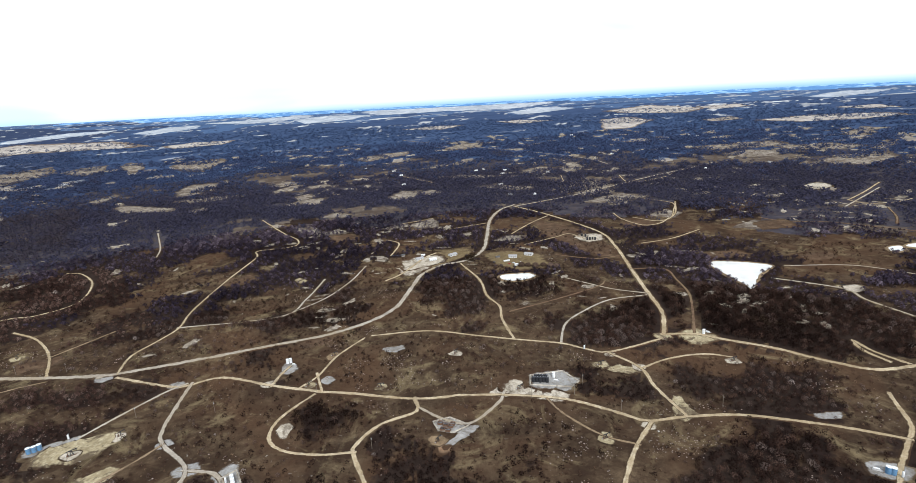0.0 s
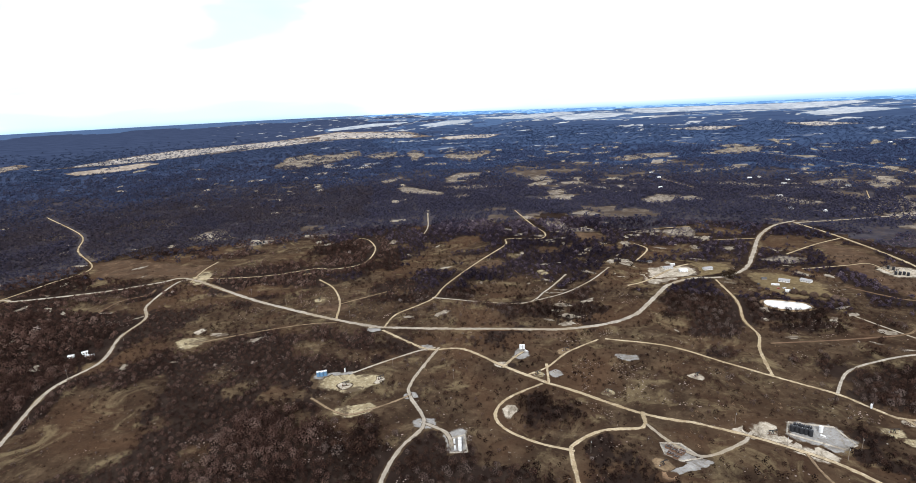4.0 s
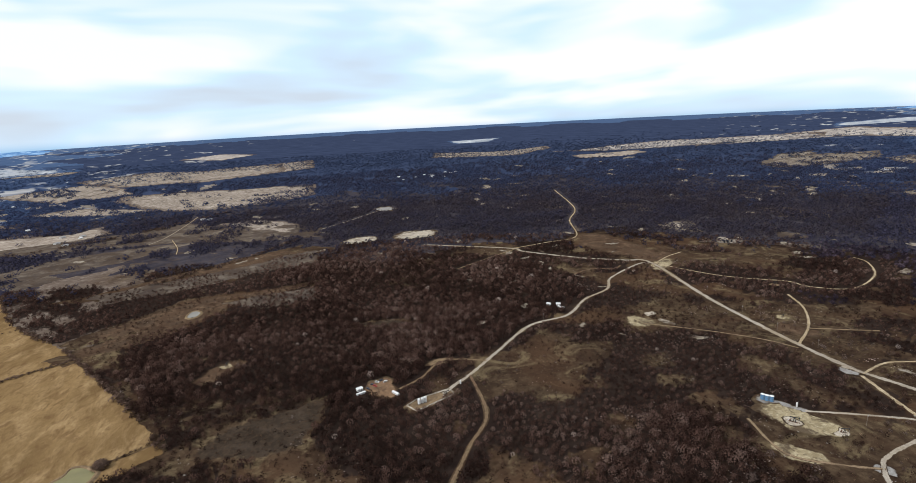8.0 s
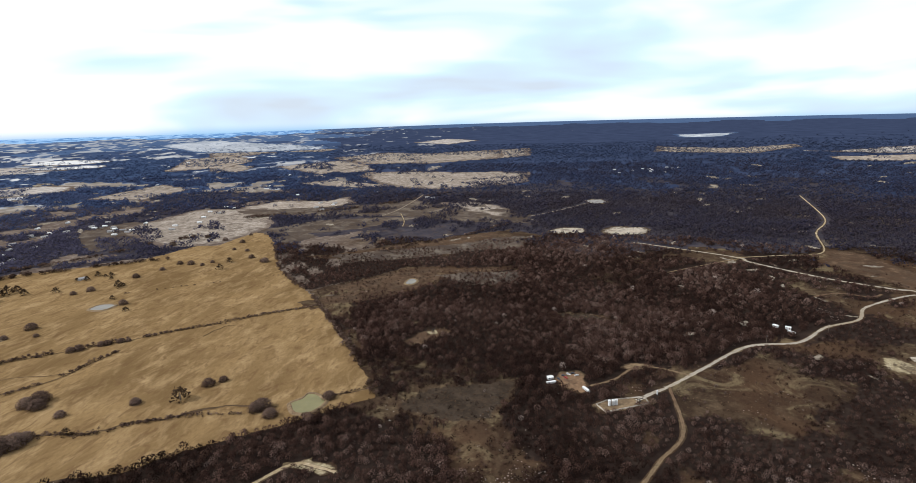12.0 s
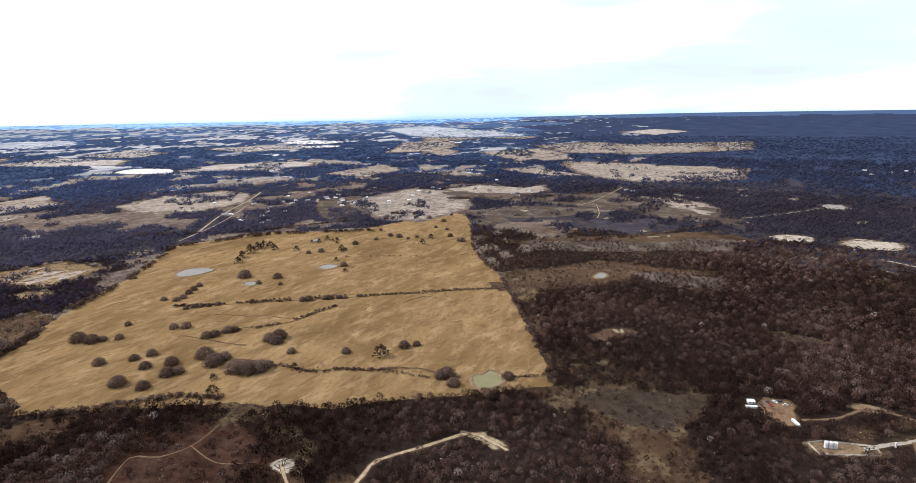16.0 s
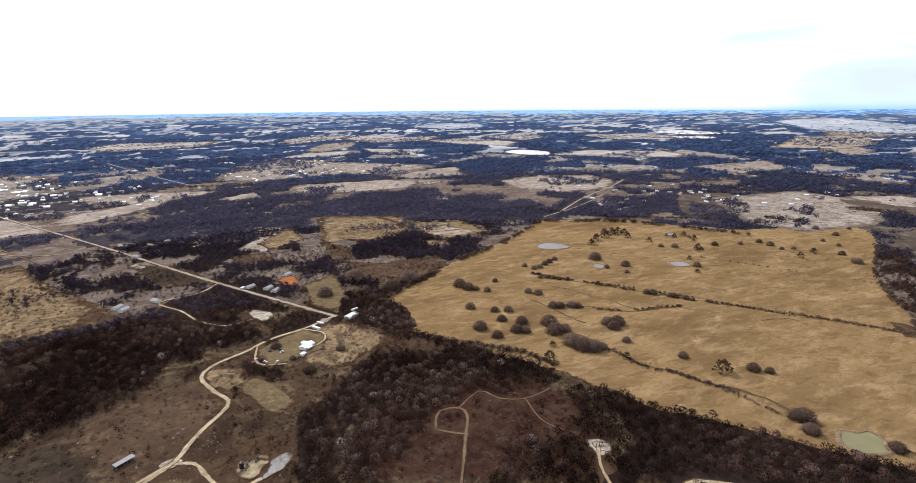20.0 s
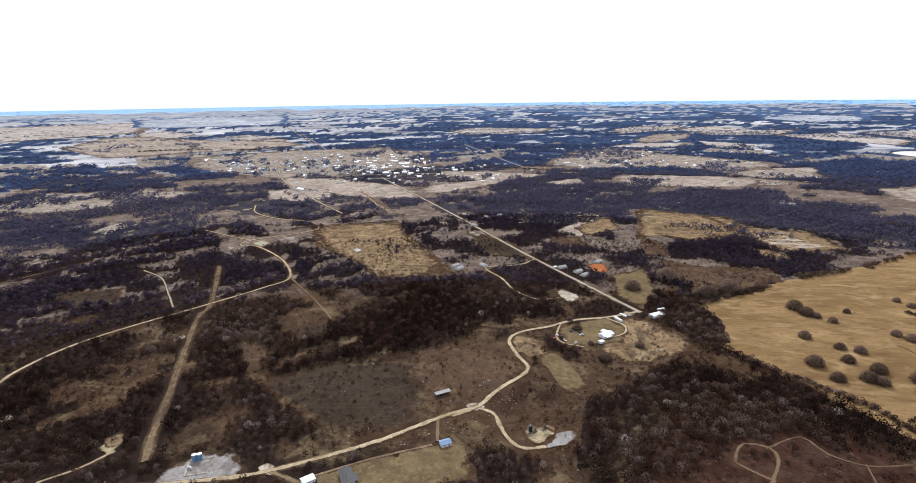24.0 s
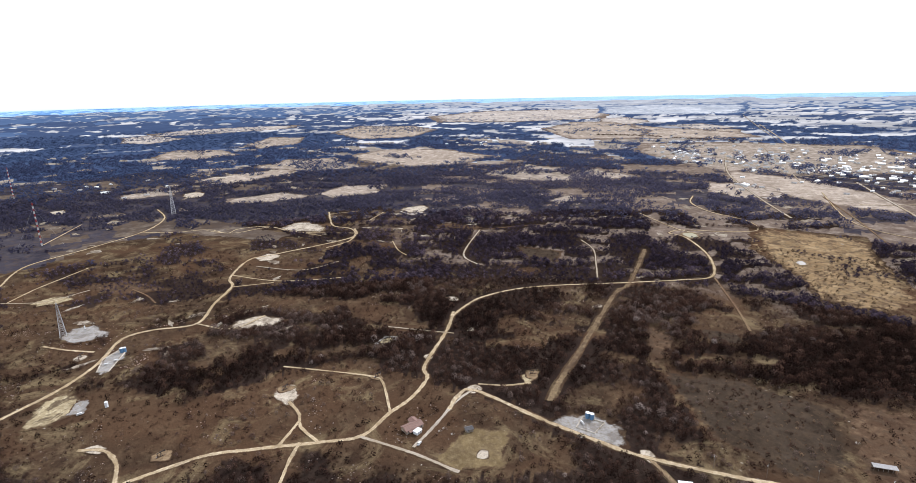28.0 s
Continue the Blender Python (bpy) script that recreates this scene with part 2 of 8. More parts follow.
# tan far fields, greyed a little by haze painted into the colour
M["farfield"] = earth("tan_distant_fields", (0.200, 0.162, 0.126), (0.315, 0.264, 0.210), (0.480, 0.425, 0.352), 0.012, 0.05, 0.2, None, (0.120, 0.096, 0.080), 0.6, red=False, thin=0.3, edge="farm")
M["glade"] = earth("tan_far_glades", (0.120, 0.098, 0.076), (0.215, 0.182, 0.142), (0.400, 0.352, 0.290), 0.02, 0.10, 0.2, None, (0.060, 0.050, 0.045), 0.9, red=False, thin=0.75, edge="mid")
M["farmland"] = earth("dry_grass_of_the_farmed_side", *FARM_TONES[:5], 0.3, *FARM_TONES[5:8], red=False, thin=0.35)
# town lots and pale pasture: dry grass, partly paled with painted haze
M["townland"] = earth("worn_grass_of_town_lots", (0.175, 0.143, 0.112), (0.290, 0.243, 0.194), (0.480, 0.427, 0.358), 0.02, 0.08, 0.2, None, (0.110, 0.090, 0.076), 0.6, red=False, thin=0.5, edge="farm")
M["lightened"] = earth("haze_paled_far_pasture", (0.235, 0.205, 0.175), (0.360, 0.322, 0.280), (0.540, 0.497, 0.445), 0.008, 0.03, 0.1, None, (0.150, 0.132, 0.120), 0.6, red=False, thin=0.2, edge="farm")
# blue-grey field tone with horizon haze painted in
M["skyfield"] = earth("hazed_fields_by_the_skyline", (0.22, 0.235, 0.25), (0.34, 0.350, 0.36), (0.52, 0.53, 0.54), 0.003, 0.02, 0.1, None, (0.12, 0.15, 0.20), 0.7, red=False, thin=0.0, edge="far")
M["scrub"] = earth("thin_dry_grass", (0.045, 0.027, 0.0175), (0.083, 0.052, 0.032), (0.165, 0.112, 0.068), 0.016, 0.4, 0.5, red=False, thin=0.8, edge="ground")
M["meadow"] = earth("pale_rough_meadow", (0.135, 0.090, 0.047), (0.225, 0.156, 0.083), (0.345, 0.26, 0.155), 0.014, 0.3, 0.5, None, (0.075, 0.06, 0.038), 0.7, red=False, thin=0.75, edge="ground")
M["clearing"] = earth("brown_cleared_grass", (0.0240, 0.0175, 0.0125), (0.0385, 0.0285, 0.0205), (0.066, 0.050, 0.037), 0.014, 0.5, 0.4, red=False, thin=0.3, edge="ground")
M["grass"] = earth("mown_dry_lawn", (0.090, 0.065, 0.033), (0.145, 0.107, 0.054), (0.22, 0.172, 0.098), 0.05, 0.6, 0.3, red=False, thin=0.35, edge="ground")
M["caliche"] = earth("pale_caliche", (0.27, 0.23, 0.172), (0.40, 0.352, 0.28), (0.54, 0.49, 0.405), 0.05, 0.9, 0.3, None, (0.14, 0.11, 0.07), 0.6, red=False, thin=0.55, edge="ground")
M["yellow"] = earth("yellow_caliche", (0.18, 0.142, 0.082), (0.33, 0.275, 0.165), (0.52, 0.46, 0.31), 0.05, 0.9, 0.3, None, (0.14, 0.11, 0.07), 0.7, red=False, thin=0.85, edge="ground")
M["grey"] = earth("grey_crushed_stone", (0.17, 0.162, 0.15), (0.255, 0.245, 0.23), (0.35, 0.34, 0.32), 0.05, 0.9, 0.3, None, (0.14, 0.11, 0.07), 0.6, red=False, thin=0.4, edge="ground")
M["gravel"] = earth("grey_gravel_road", (0.235, 0.205, 0.165), (0.350, 0.308, 0.245), (0.46, 0.41, 0.335), 0.05, 0.9, 0.2, None, (0.15, 0.115, 0.075), 0.4, red=False, thin=0.2, edge="ground", ruts=True)
M["dirt"] = earth("brown_dirt", (0.13, 0.09, 0.052), (0.20, 0.14, 0.082), (0.28, 0.21, 0.13), 0.06, 0.9, 0.2, red=False, thin=0.4, edge="ground")
M["track"] = earth("grassy_track", (0.16, 0.125, 0.075), (0.235, 0.19, 0.125), (0.32, 0.27, 0.19), 0.07, 0.8, 0.2, thin=0.6, edge="ground", ruts=True)
M["red"] = earth("red_brown_soil", (0.13, 0.078, 0.045), (0.19, 0.12, 0.07), (0.27, 0.185, 0.115), 0.07, 0.8, 0.2, red=False, thin=0.7, edge="ground")
M["caliche_road"] = earth("pale_caliche_road", (0.265, 0.205, 0.125), (0.445, 0.365, 0.240), (0.60, 0.52, 0.38), 0.05, 0.9, 0.3, None, (0.175, 0.120, 0.062), 0.55, red=False, thin=0.35, edge="ground", ruts=True)
M["dirt_road"] = earth("brown_dirt_track", (0.085, 0.052, 0.032), (0.145, 0.092, 0.058), (0.215, 0.145, 0.094), 0.06, 0.9, 0.2, red=False, thin=0.5, edge="ground", ruts=True)
M["worn"] = earth("loose_stone_between_ruts", (0.26, 0.23, 0.185), (0.385, 0.35, 0.29), (0.50, 0.46, 0.395), 0.06, 0.9, 0.2, None, (0.15, 0.12, 0.08), 0.6, red=False, thin=0.45)
M["opening"] = earth("tan_bare_opening", (0.14, 0.115, 0.085), (0.27, 0.232, 0.180), (0.48, 0.43, 0.355), 0.02, 0.5, 0.3, None, (0.07, 0.052, 0.036), 0.6, red=False, thin=0.85)
M["swath"] = earth("faint_grass_swath", (0.075, 0.050, 0.030), (0.138, 0.098, 0.058), (0.235, 0.180, 0.115), 0.03, 0.5, 0.3, None, (0.055, 0.036, 0.024), 0.6, red=False, thin=0.9, edge="ground", ruts=True)
M["gully"] = earth("brown_eroded_soil", (0.050, 0.032, 0.018), (0.085, 0.055, 0.030), (0.150, 0.100, 0.056), 0.06, 0.8, 0.3, red=False, edge="pasture")
M["redscrub"] = earth("red_soil_under_open_scrub", (0.026, 0.0125, 0.0085), (0.046, 0.0225, 0.0150), (0.085, 0.0480, 0.0330), 0.02, 0.4, 0.4, None, (0.020, 0.0105, 0.0078), 0.5, red=False, thin=0.4, edge="ground")
M["redfield"] = earth("orange_soil", (0.22, 0.07, 0.025), (0.30, 0.11, 0.045), (0.34, 0.15, 0.07), 0.07, 0.8, 0.2, red=False, edge="ground")


def water(name, col, rough):
    m, t, b = mat(name, rough)
    b.inputs["Specular IOR Level"].default_value = 0.2
    w = coords(t)
    t.links.new(blend(t, grain(t, w, 0.05), col, tuple(c * 1.25 for c in col)), b.inputs["Base Color"])
    relief(t, b, grain(t, w, 0.8, 4), 0.06, 0.1)
    return m


# pale base colour is silt plus the mirrored white sky painted in
M["pale_water"] = water("pale_silty_sky_water", (0.42, 0.405, 0.37), 0.3)
M["silt_water"] = water("dull_silty_water", (0.150, 0.140, 0.118), 0.55)
M["green_water"] = water("green_pond_water", (0.125, 0.112, 0.048), 0.5)

# ---- land ----
BOWL = 3261.0


def rise(x, y):
    """Height of the land: level round the middle, bent up far off to fit the camera's skyline."""
    s = (math.hypot(x, y) / BOWL) ** 4
    return EYE * s / (1 + s)


def rise_np(x, y):
    s = (np.hypot(x, y) / BOWL) ** 4
    return EYE * s / (1 + s)


def raw_mesh(name, verts, faces, material, uv=None):
    me = bpy.data.meshes.new(name)
    me.from_pydata([tuple(v) for v in verts], [], faces)
    me.materials.append(material)
    if uv is not None:
        layer = me.uv_layers.new(name="plan")
        idx = np.empty(len(me.loops), dtype=np.int32)
        me.loops.foreach_get("vertex_index", idx)
        layer.data.foreach_set("uv", np.asarray(uv, dtype=np.float32)[idx].ravel())
    me.update()
    return me


def value_noise(x, y, size, seed):
    """Smooth noise, 0 to 1, with lumps of that size."""
    g = np.random.default_rng(seed).random((256, 256))
    u, v = x / size + 1000, y / size + 1000
    i, j = np.floor(u).astype(int), np.floor(v).astype(int)
    a, b = u - i, v - j
    a, b = a * a * (3 - 2 * a), b * b * (3 - 2 * b)
    i, j = i % 256, j % 256
    k, l = (i + 1) % 256, (j + 1) % 256
    return g[i, j] * (1 - a) * (1 - b) + g[k, j] * a * (1 - b) + g[i, l] * (1 - a) * b + g[k, l] * a * b


def far_open(x, y):
    """How open the far land is: above 0 fields, below 0 great blocks of forest, fewer of them on the farmed side."""
    r, deg = np.hypot(x, y), np.degrees(np.arctan2(x, y)) % 360
    q = 1 + (r / BOWL) ** 4
    u, v = x * q * 0.8 + y * q * 0.6, y * q * 0.8 - x * q * 0.6
    n = 0.32 * value_noise(u, v * 1.6, 380, 41) + 0.40 * value_noise(u, v * 1.5, 150, 42) + 0.28 * value_noise(u, v, 48, 43)
    n = np.clip((n - 0.5) * 2.6 + 0.5, 0, 1)
    dip = lambda at, depth, width: depth * np.exp(-((deg - at) / width) ** 2)
    edge = np.clip((r - 2400) / 1100, 0, 1)
    # paler fields crowd the skyline in place of haze, except over the west
    n = n + 0.36 * np.clip((r - 3800) / 500, 0, 1) * (1 - np.exp(-((deg - 288) / 50) ** 4))
    return n - (0.95 - edge * (0.27 - 0.26 * np.exp(-((deg - 285) / 34) ** 4)) - dip(155, 0.29, 30) - dip(112, 0.13, 18) - dip(215, 0.19, 32) - dip(285, -0.22, 24) - dip(141, 0.30, 17) * np.clip((r - 1850) / 500, 0, 1))


def far_woods(x, y):
    return far_open(x, y) < 0


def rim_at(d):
    """How far off the land ends, by the bearing in degrees, fitted to the camera's skyline."""
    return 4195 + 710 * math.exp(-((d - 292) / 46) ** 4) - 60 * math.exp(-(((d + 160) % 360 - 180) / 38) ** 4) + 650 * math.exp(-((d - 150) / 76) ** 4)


def farmed(x, y):
    """0 in the oil field and the forest, 1 in the farmed land round the town."""
    r, d = np.hypot(x, y), np.degrees(np.arctan2(x, y)) % 360
    return np.exp(-((d - 185) / 70) ** 6) * np.clip((r - 640) / 260, 0, 1)


def build_ground():
    na = 1040
    g = np.random.default_rng(3)
    rad = [15.0 * k for k in range(17)]
    while rad[-1] < 4900:
        rad.append(rad[-1] + 10 + rad[-1] * 0.012)
    rad[-1] = 4905
    v, uv, f = [], [], []
    for r in rad:
        shake, out = g.uniform(-0.4, 0.4, na).tolist(), g.uniform(-1, 1, na).tolist()
        for k in range(na):
            a = 2 * math.pi * (k + (shake[k] if r < 4900 else 0)) / na
            w = r + out[k] * (3 + r * 0.004) if 300 < r < 4900 else r
            # the land ends short where haze would hide it, to fit the skyline in the camera's view
            w = w if w < 3300 else 3300 + (w - 3300) * (rim_at(math.degrees(a)) - 3300) / 1605
            x, y = w * math.sin(a), w * math.cos(a)
            v.append((x, y, rise(x, y)))
            q = 1 + (w / BOWL) ** 4
            uv.append((x * q, y * q))
    far = []
    for i in range(len(rad) - 1):
        for k in range(na):
            l = (k + 1) % na
            f.append((i * na + k, (i + 1) * na + k, (i + 1) * na + l, i * na + l))
            a = 2 * math.pi * k / na
            wob = rad[i] + 260 * noise.noise((rad[i] * 0.004 * math.sin(a), rad[i] * 0.004 * math.cos(a), 2.0))
            # outward rings take bluer materials, painted haze in steps
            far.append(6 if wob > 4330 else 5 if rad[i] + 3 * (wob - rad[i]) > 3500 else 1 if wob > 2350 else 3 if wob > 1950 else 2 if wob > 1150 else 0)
    va, fa = np.array(v), np.array(f)
    mid = va[fa].mean(axis=1)
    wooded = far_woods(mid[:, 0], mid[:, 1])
    ploughed = farmed(mid[:, 0], mid[:, 1]) > 0.5
    bearing = np.degrees(np.arctan2(mid[:, 0], mid[:, 1])) % 360
    # painted haze begins farther out over the western forest
    west = np.abs(bearing - 288 + 12 * (value_noise(mid[:, 0], mid[:, 1], 300, 17) - 0.5)) < 40
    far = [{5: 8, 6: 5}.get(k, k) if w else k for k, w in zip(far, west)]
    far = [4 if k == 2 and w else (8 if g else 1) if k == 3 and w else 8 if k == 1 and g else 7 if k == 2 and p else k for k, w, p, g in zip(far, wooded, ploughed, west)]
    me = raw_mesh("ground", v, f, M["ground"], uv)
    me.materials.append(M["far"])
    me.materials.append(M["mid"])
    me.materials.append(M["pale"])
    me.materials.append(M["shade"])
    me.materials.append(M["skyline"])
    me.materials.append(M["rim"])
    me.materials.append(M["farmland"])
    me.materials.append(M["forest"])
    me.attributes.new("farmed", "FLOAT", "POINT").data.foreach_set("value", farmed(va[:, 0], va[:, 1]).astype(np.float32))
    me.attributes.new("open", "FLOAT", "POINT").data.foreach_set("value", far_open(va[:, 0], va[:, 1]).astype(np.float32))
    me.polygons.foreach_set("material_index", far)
    me.polygons.foreach_set("use_smooth", [True] * len(f))
    return tagged(new("ground", me), "brown winter ground reaching to the far horizon", "ground", kind="structure")


GROUND = build_ground()

# rasters of what keeps trees away, 4 m a cell
CELL, SPAN = 4.0, 2700.0
NC = int(2 * SPAN / CELL)
BLOCK = np.zeros((NC, NC), dtype=bool)
AXIS = -SPAN + CELL * (np.arange(NC) + 0.5)


def window(xs, ys, pad=0.0):
    lo = lambda v: max(0, int((min(v) - pad + SPAN) / CELL))
    hi = lambda v: min(NC, int((max(v) + pad + SPAN) / CELL) + 2)
    return slice(lo(xs), hi(xs)), slice(lo(ys), hi(ys))


def inside(pts, gx, gy):
    hit = np.zeros(gx.shape, dtype=bool)
    for (x0, y0), (x1, y1) in zip(pts, pts[1:] + pts[:1]):
        cross = (y0 > gy) != (y1 > gy)
        hit ^= cross & (gx < (x1 - x0) * (gy - y0) / ((y1 - y0) or 1e-9) + x0)
    return hit


def stamp_area(grid, pts, value):
    sx, sy = window([p[0] for p in pts], [p[1] for p in pts])
    if sx.start < sx.stop and sy.start < sy.stop:
        gx, gy = np.meshgrid(AXIS[sx], AXIS[sy], indexing="ij")
        sub = grid[sx, sy]
        sub[inside(pts, gx, gy)] = value


def stamp_line(grid, pts, half, value):
    for (x0, y0), (x1, y1) in zip(pts, pts[1:]):
        sx, sy = window((x0, x1), (y0, y1), half)
        if sx.start >= sx.stop or sy.start >= sy.stop:
            continue
        gx, gy = np.meshgrid(AXIS[sx], AXIS[sy], indexing="ij")
        d = max((x1 - x0) ** 2 + (y1 - y0) ** 2, 1e-6)
        u = np.clip(((gx - x0) * (x1 - x0) + (gy - y0) * (y1 - y0)) / d, 0, 1)
        sub = grid[sx, sy]
        sub[np.hypot(gx - x0 - u * (x1 - x0), gy - y0 - u * (y1 - y0)) < half] = value


def smooth(pts, closed, step):
    """A Catmull-Rom line through the points, cut to even steps."""
    n = len(pts)
    out = []
    for i in range(n if closed else n - 1):
        a, b, c, d = (pts[(i + k) % n] if closed else pts[min(max(i + k, 0), n - 1)] for k in (-1, 0, 1, 2))
        m = max(1, int(math.dist(b, c) / step))
        for j in range(m):
            u = j / m
            out.append(tuple(0.5 * (2 * b[k] + (c[k] - a[k]) * u + (2 * a[k] - 5 * b[k] + 4 * c[k] - d[k]) * u * u
                                    + (3 * b[k] - a[k] - 3 * c[k] + d[k]) * u ** 3) for k in (0, 1)))
    if not closed:
        out.append(tuple(pts[-1]))
    return out


def lift(x, y, h):
    return rise(x, y) + h + 0.00012 * math.hypot(x, y)


LEVEL = [0]
THIN = []


def layer_height(base):
    """Flush sheets that cross lie some millimetres above one another."""
    LEVEL[0] += 1
    return base + 0.005 * (LEVEL[0] % 19)


def road(name, kind, width, pts):
    ends = []
    for p, q in ((pts[0], pts[1]), (pts[-1], pts[-2])):
        d = math.dist(p, q)
        ends.append((p[0] + (p[0] - q[0]) * 3.0 / d, p[1] + (p[1] - q[1]) * 3.0 / d))
    line = smooth([ends[0], *pts, ends[1]], False, 6.0)
    if kind == "gully":
        line = [(x + 7 * noise.noise((x * 0.025, y * 0.025, 3.0)) + 3 * noise.noise((x * 0.08, y * 0.08, 4.0)),
                 y + 7 * noise.noise((x * 0.025, y * 0.025, 7.0)) + 3 * noise.noise((x * 0.08, y * 0.08, 8.0))) for x, y in line]
    width *= 0.75 if kind == "gully" else 0.52 if kind == "swath" else 0.60
    ragged = 2.2 if kind == "gully" else 1.0
    h = layer_height(0.42)
    v, f, uv = [], [], []
    run = 0.0
    for i, (x, y) in enumerate(line):
        x0, y0 = line[max(i - 1, 0)]
        x1, y1 = line[min(i + 1, len(line) - 1)]
        d = math.hypot(x1 - x0, y1 - y0) or 1.0
        nx, ny = -(y1 - y0) / d, (x1 - x0) / d
        w = width * 0.56
        wa = w * (1 + ragged * 0.2 * noise.noise((x * 0.05, y * 0.05, 1.7)) + ragged * 0.12 * noise.noise((x * 0.21, y * 0.21, 3.1)))
        wb = w * (1 + ragged * 0.2 * noise.noise((x * 0.05, y * 0.05, 8.7)) + ragged * 0.12 * noise.noise((x * 0.21, y * 0.21, 9.1)))
        verge = 1.75 + 0.5 * noise.noise((x * 0.03, y * 0.03, 21.7))
        for k, q in ((0, -verge), (1, -1.0), (2, -0.45), (3, 0.0), (4, 0.45), (5, 1.0), (6, verge)):
            o = q * (wa if q < 0 else wb)
            px, py = x + nx * o, y + ny * o
            v.append((px, py, lift(px, py, (0.02, h, h - 0.05, h + 0.05, h - 0.05, h, 0.02)[k])))
            uv.append((q if abs(q) <= 1 else math.copysign(1.75, q), run))
        run += d * 0.5
        if i:
            k = 7 * i
            f += [(k + j - 7, k + j, k + j + 1, k + j - 6) for j in range(6)]
    stamp_line(BLOCK, line, width * 0.5 + ({"gully": 1.0, "swath": 3.0}.get(kind, 3.6)) + 0.004 * math.hypot(*line[len(line) // 2]), True)
    words = {"gravel": "grey gravel road through the leafless scrub", "caliche": "pale caliche road through brown winter scrub",
             "dirt": "brown dirt track through the scrub", "track": "faint two-rut track across dry grass", "swath": "grassy pipeline clearing cut straight through woods",
             "gully": "narrow dark eroded line through tan pasture"}
    me = raw_mesh(name, v, f, M[{"caliche": "caliche_road", "dirt": "dirt_road"}.get(kind, kind)], uv)
    return tagged(new(name, me), words[kind], "road", kind="structure")


def straight(pts, step):
    out = []
    for b, c in zip(pts, pts[1:] + pts[:1]):
        m = max(1, int(math.dist(b, c) / step))
        out += [(b[0] + (c[0] - b[0]) * j / m, b[1] + (c[1] - b[1]) * j / m) for j in range(m)]
    return out


def sheet(name, pts, material, h, rough_edge, cell, rounded=True, rim=0.0):
    """A flush sheet on the land with an uneven outline, following its rise. rim: the share of its breadth over which it frays out."""
    from mathutils.geometry import delaunay_2d_cdt
    edge = smooth(pts, True, max(cell * 0.2, 1.8)) if rounded else straight(pts, max(cell * 0.2, 1.8))
    if rough_edge:
        k = 0.09 if rough_edge < 10 else 0.035
        edge = [(x + rough_edge * (noise.noise((x * k, y * k, 5.0)) + 0.5 * noise.noise((x * k * 3.7, y * k * 3.7, 6.0))),
                 y + rough_edge * (noise.noise((x * k, y * k, 11.0)) + 0.5 * noise.noise((x * k * 3.7, y * k * 3.7, 12.0)))) for x, y in edge]
    n = len(edge)
    cx, cy = sum(p[0] for p in edge) / n, sum(p[1] for p in edge) / n
    core = []
    if rim:
        core = [(cx + (x - cx) * (1 - rim), cy + (y - cy) * (1 - rim)) for x, y in edge[::2]]
        edge = [(cx + (x - cx) * (1 + rim * 0.45), cy + (y - cy) * (1 + rim * 0.45)) for x, y in edge]
    xs, ys = [p[0] for p in edge], [p[1] for p in edge]
    gx, gy = np.meshgrid(np.arange(min(xs), max(xs), cell), np.arange(min(ys), max(ys), cell), indexing="ij")
    inn = inside(core if rim else edge, gx, gy)
    verts = [Vector(p) for p in edge] + [Vector(p) for p in core] + [Vector((a, b)) for a, b in zip(gx[inn], gy[inn])]
    out = delaunay_2d_cdt(verts, [], [list(range(n))], 1, 1e-4)
    v = [(p.x, p.y, lift(p.x, p.y, h)) for p in out[0]]
    uv = [(1.35 if any(k < n for k in src) else 0.25, 0.0) for src in out[3]]
    me = raw_mesh(name, v, [tuple(q) for q in out[2]], material, uv)
    return me, edge


def patch(name, kind, pts):
    me, edge = sheet(name, pts, M[kind], layer_height(0.16 if kind == "grass" else 0.27), min(4.5, 0.11 * max(math.dist(p, q) for p in pts for q in pts)), 12.0, kind in ("caliche", "yellow", "dirt", "red"), 0.0 if kind == "redfield" else 0.22 if kind == "grass" else 0.32)
    stamp_area(BLOCK, edge, True)
    words = {"grey": "grey crushed-stone pad beside a lease road", "caliche": "pale bare caliche pad among dry scrub",
             "yellow": "yellowish worn caliche pad among scrub", "grass": "dry mown grass plot by a farmyard",
             "red": "bare red-brown dirt yard with scattered junk", "redfield": "small bare plot of orange soil",
             "dirt": "bare brown patch of soil"}
    return tagged(new(name, me), words[kind], "ground patch", kind="structure")


def field(kind, pts):
    big = max(p[0] for p in pts) - min(p[0] for p in pts)
    me, edge = sheet("field", pts, M[kind], layer_height(0.05), 7.0, 40.0 if big > 300 else 25.0, False, 0.0 if kind == "pasture" else 0.25)
    if kind == "pasture":
        stamp_area(BLOCK, edge, True)
    else:
        THIN.append((edge, {"redscrub": 0.80, "scrub": 0.24, "clearing": 0.07, "meadow": 0.19}[kind]))
    words = {"meadow": "pale rough meadow dotted with small shrubs", "pasture": "tan dormant pasture bordered by bare woods", "scrub": "thin dry grass opening between bare trees", "redscrub": "dark red soil under open leafless scrub",
             "clearing": "dull brown cleared grass among bare woods"}
    return tagged(new("field", me), words[kind], "field", kind="structure")


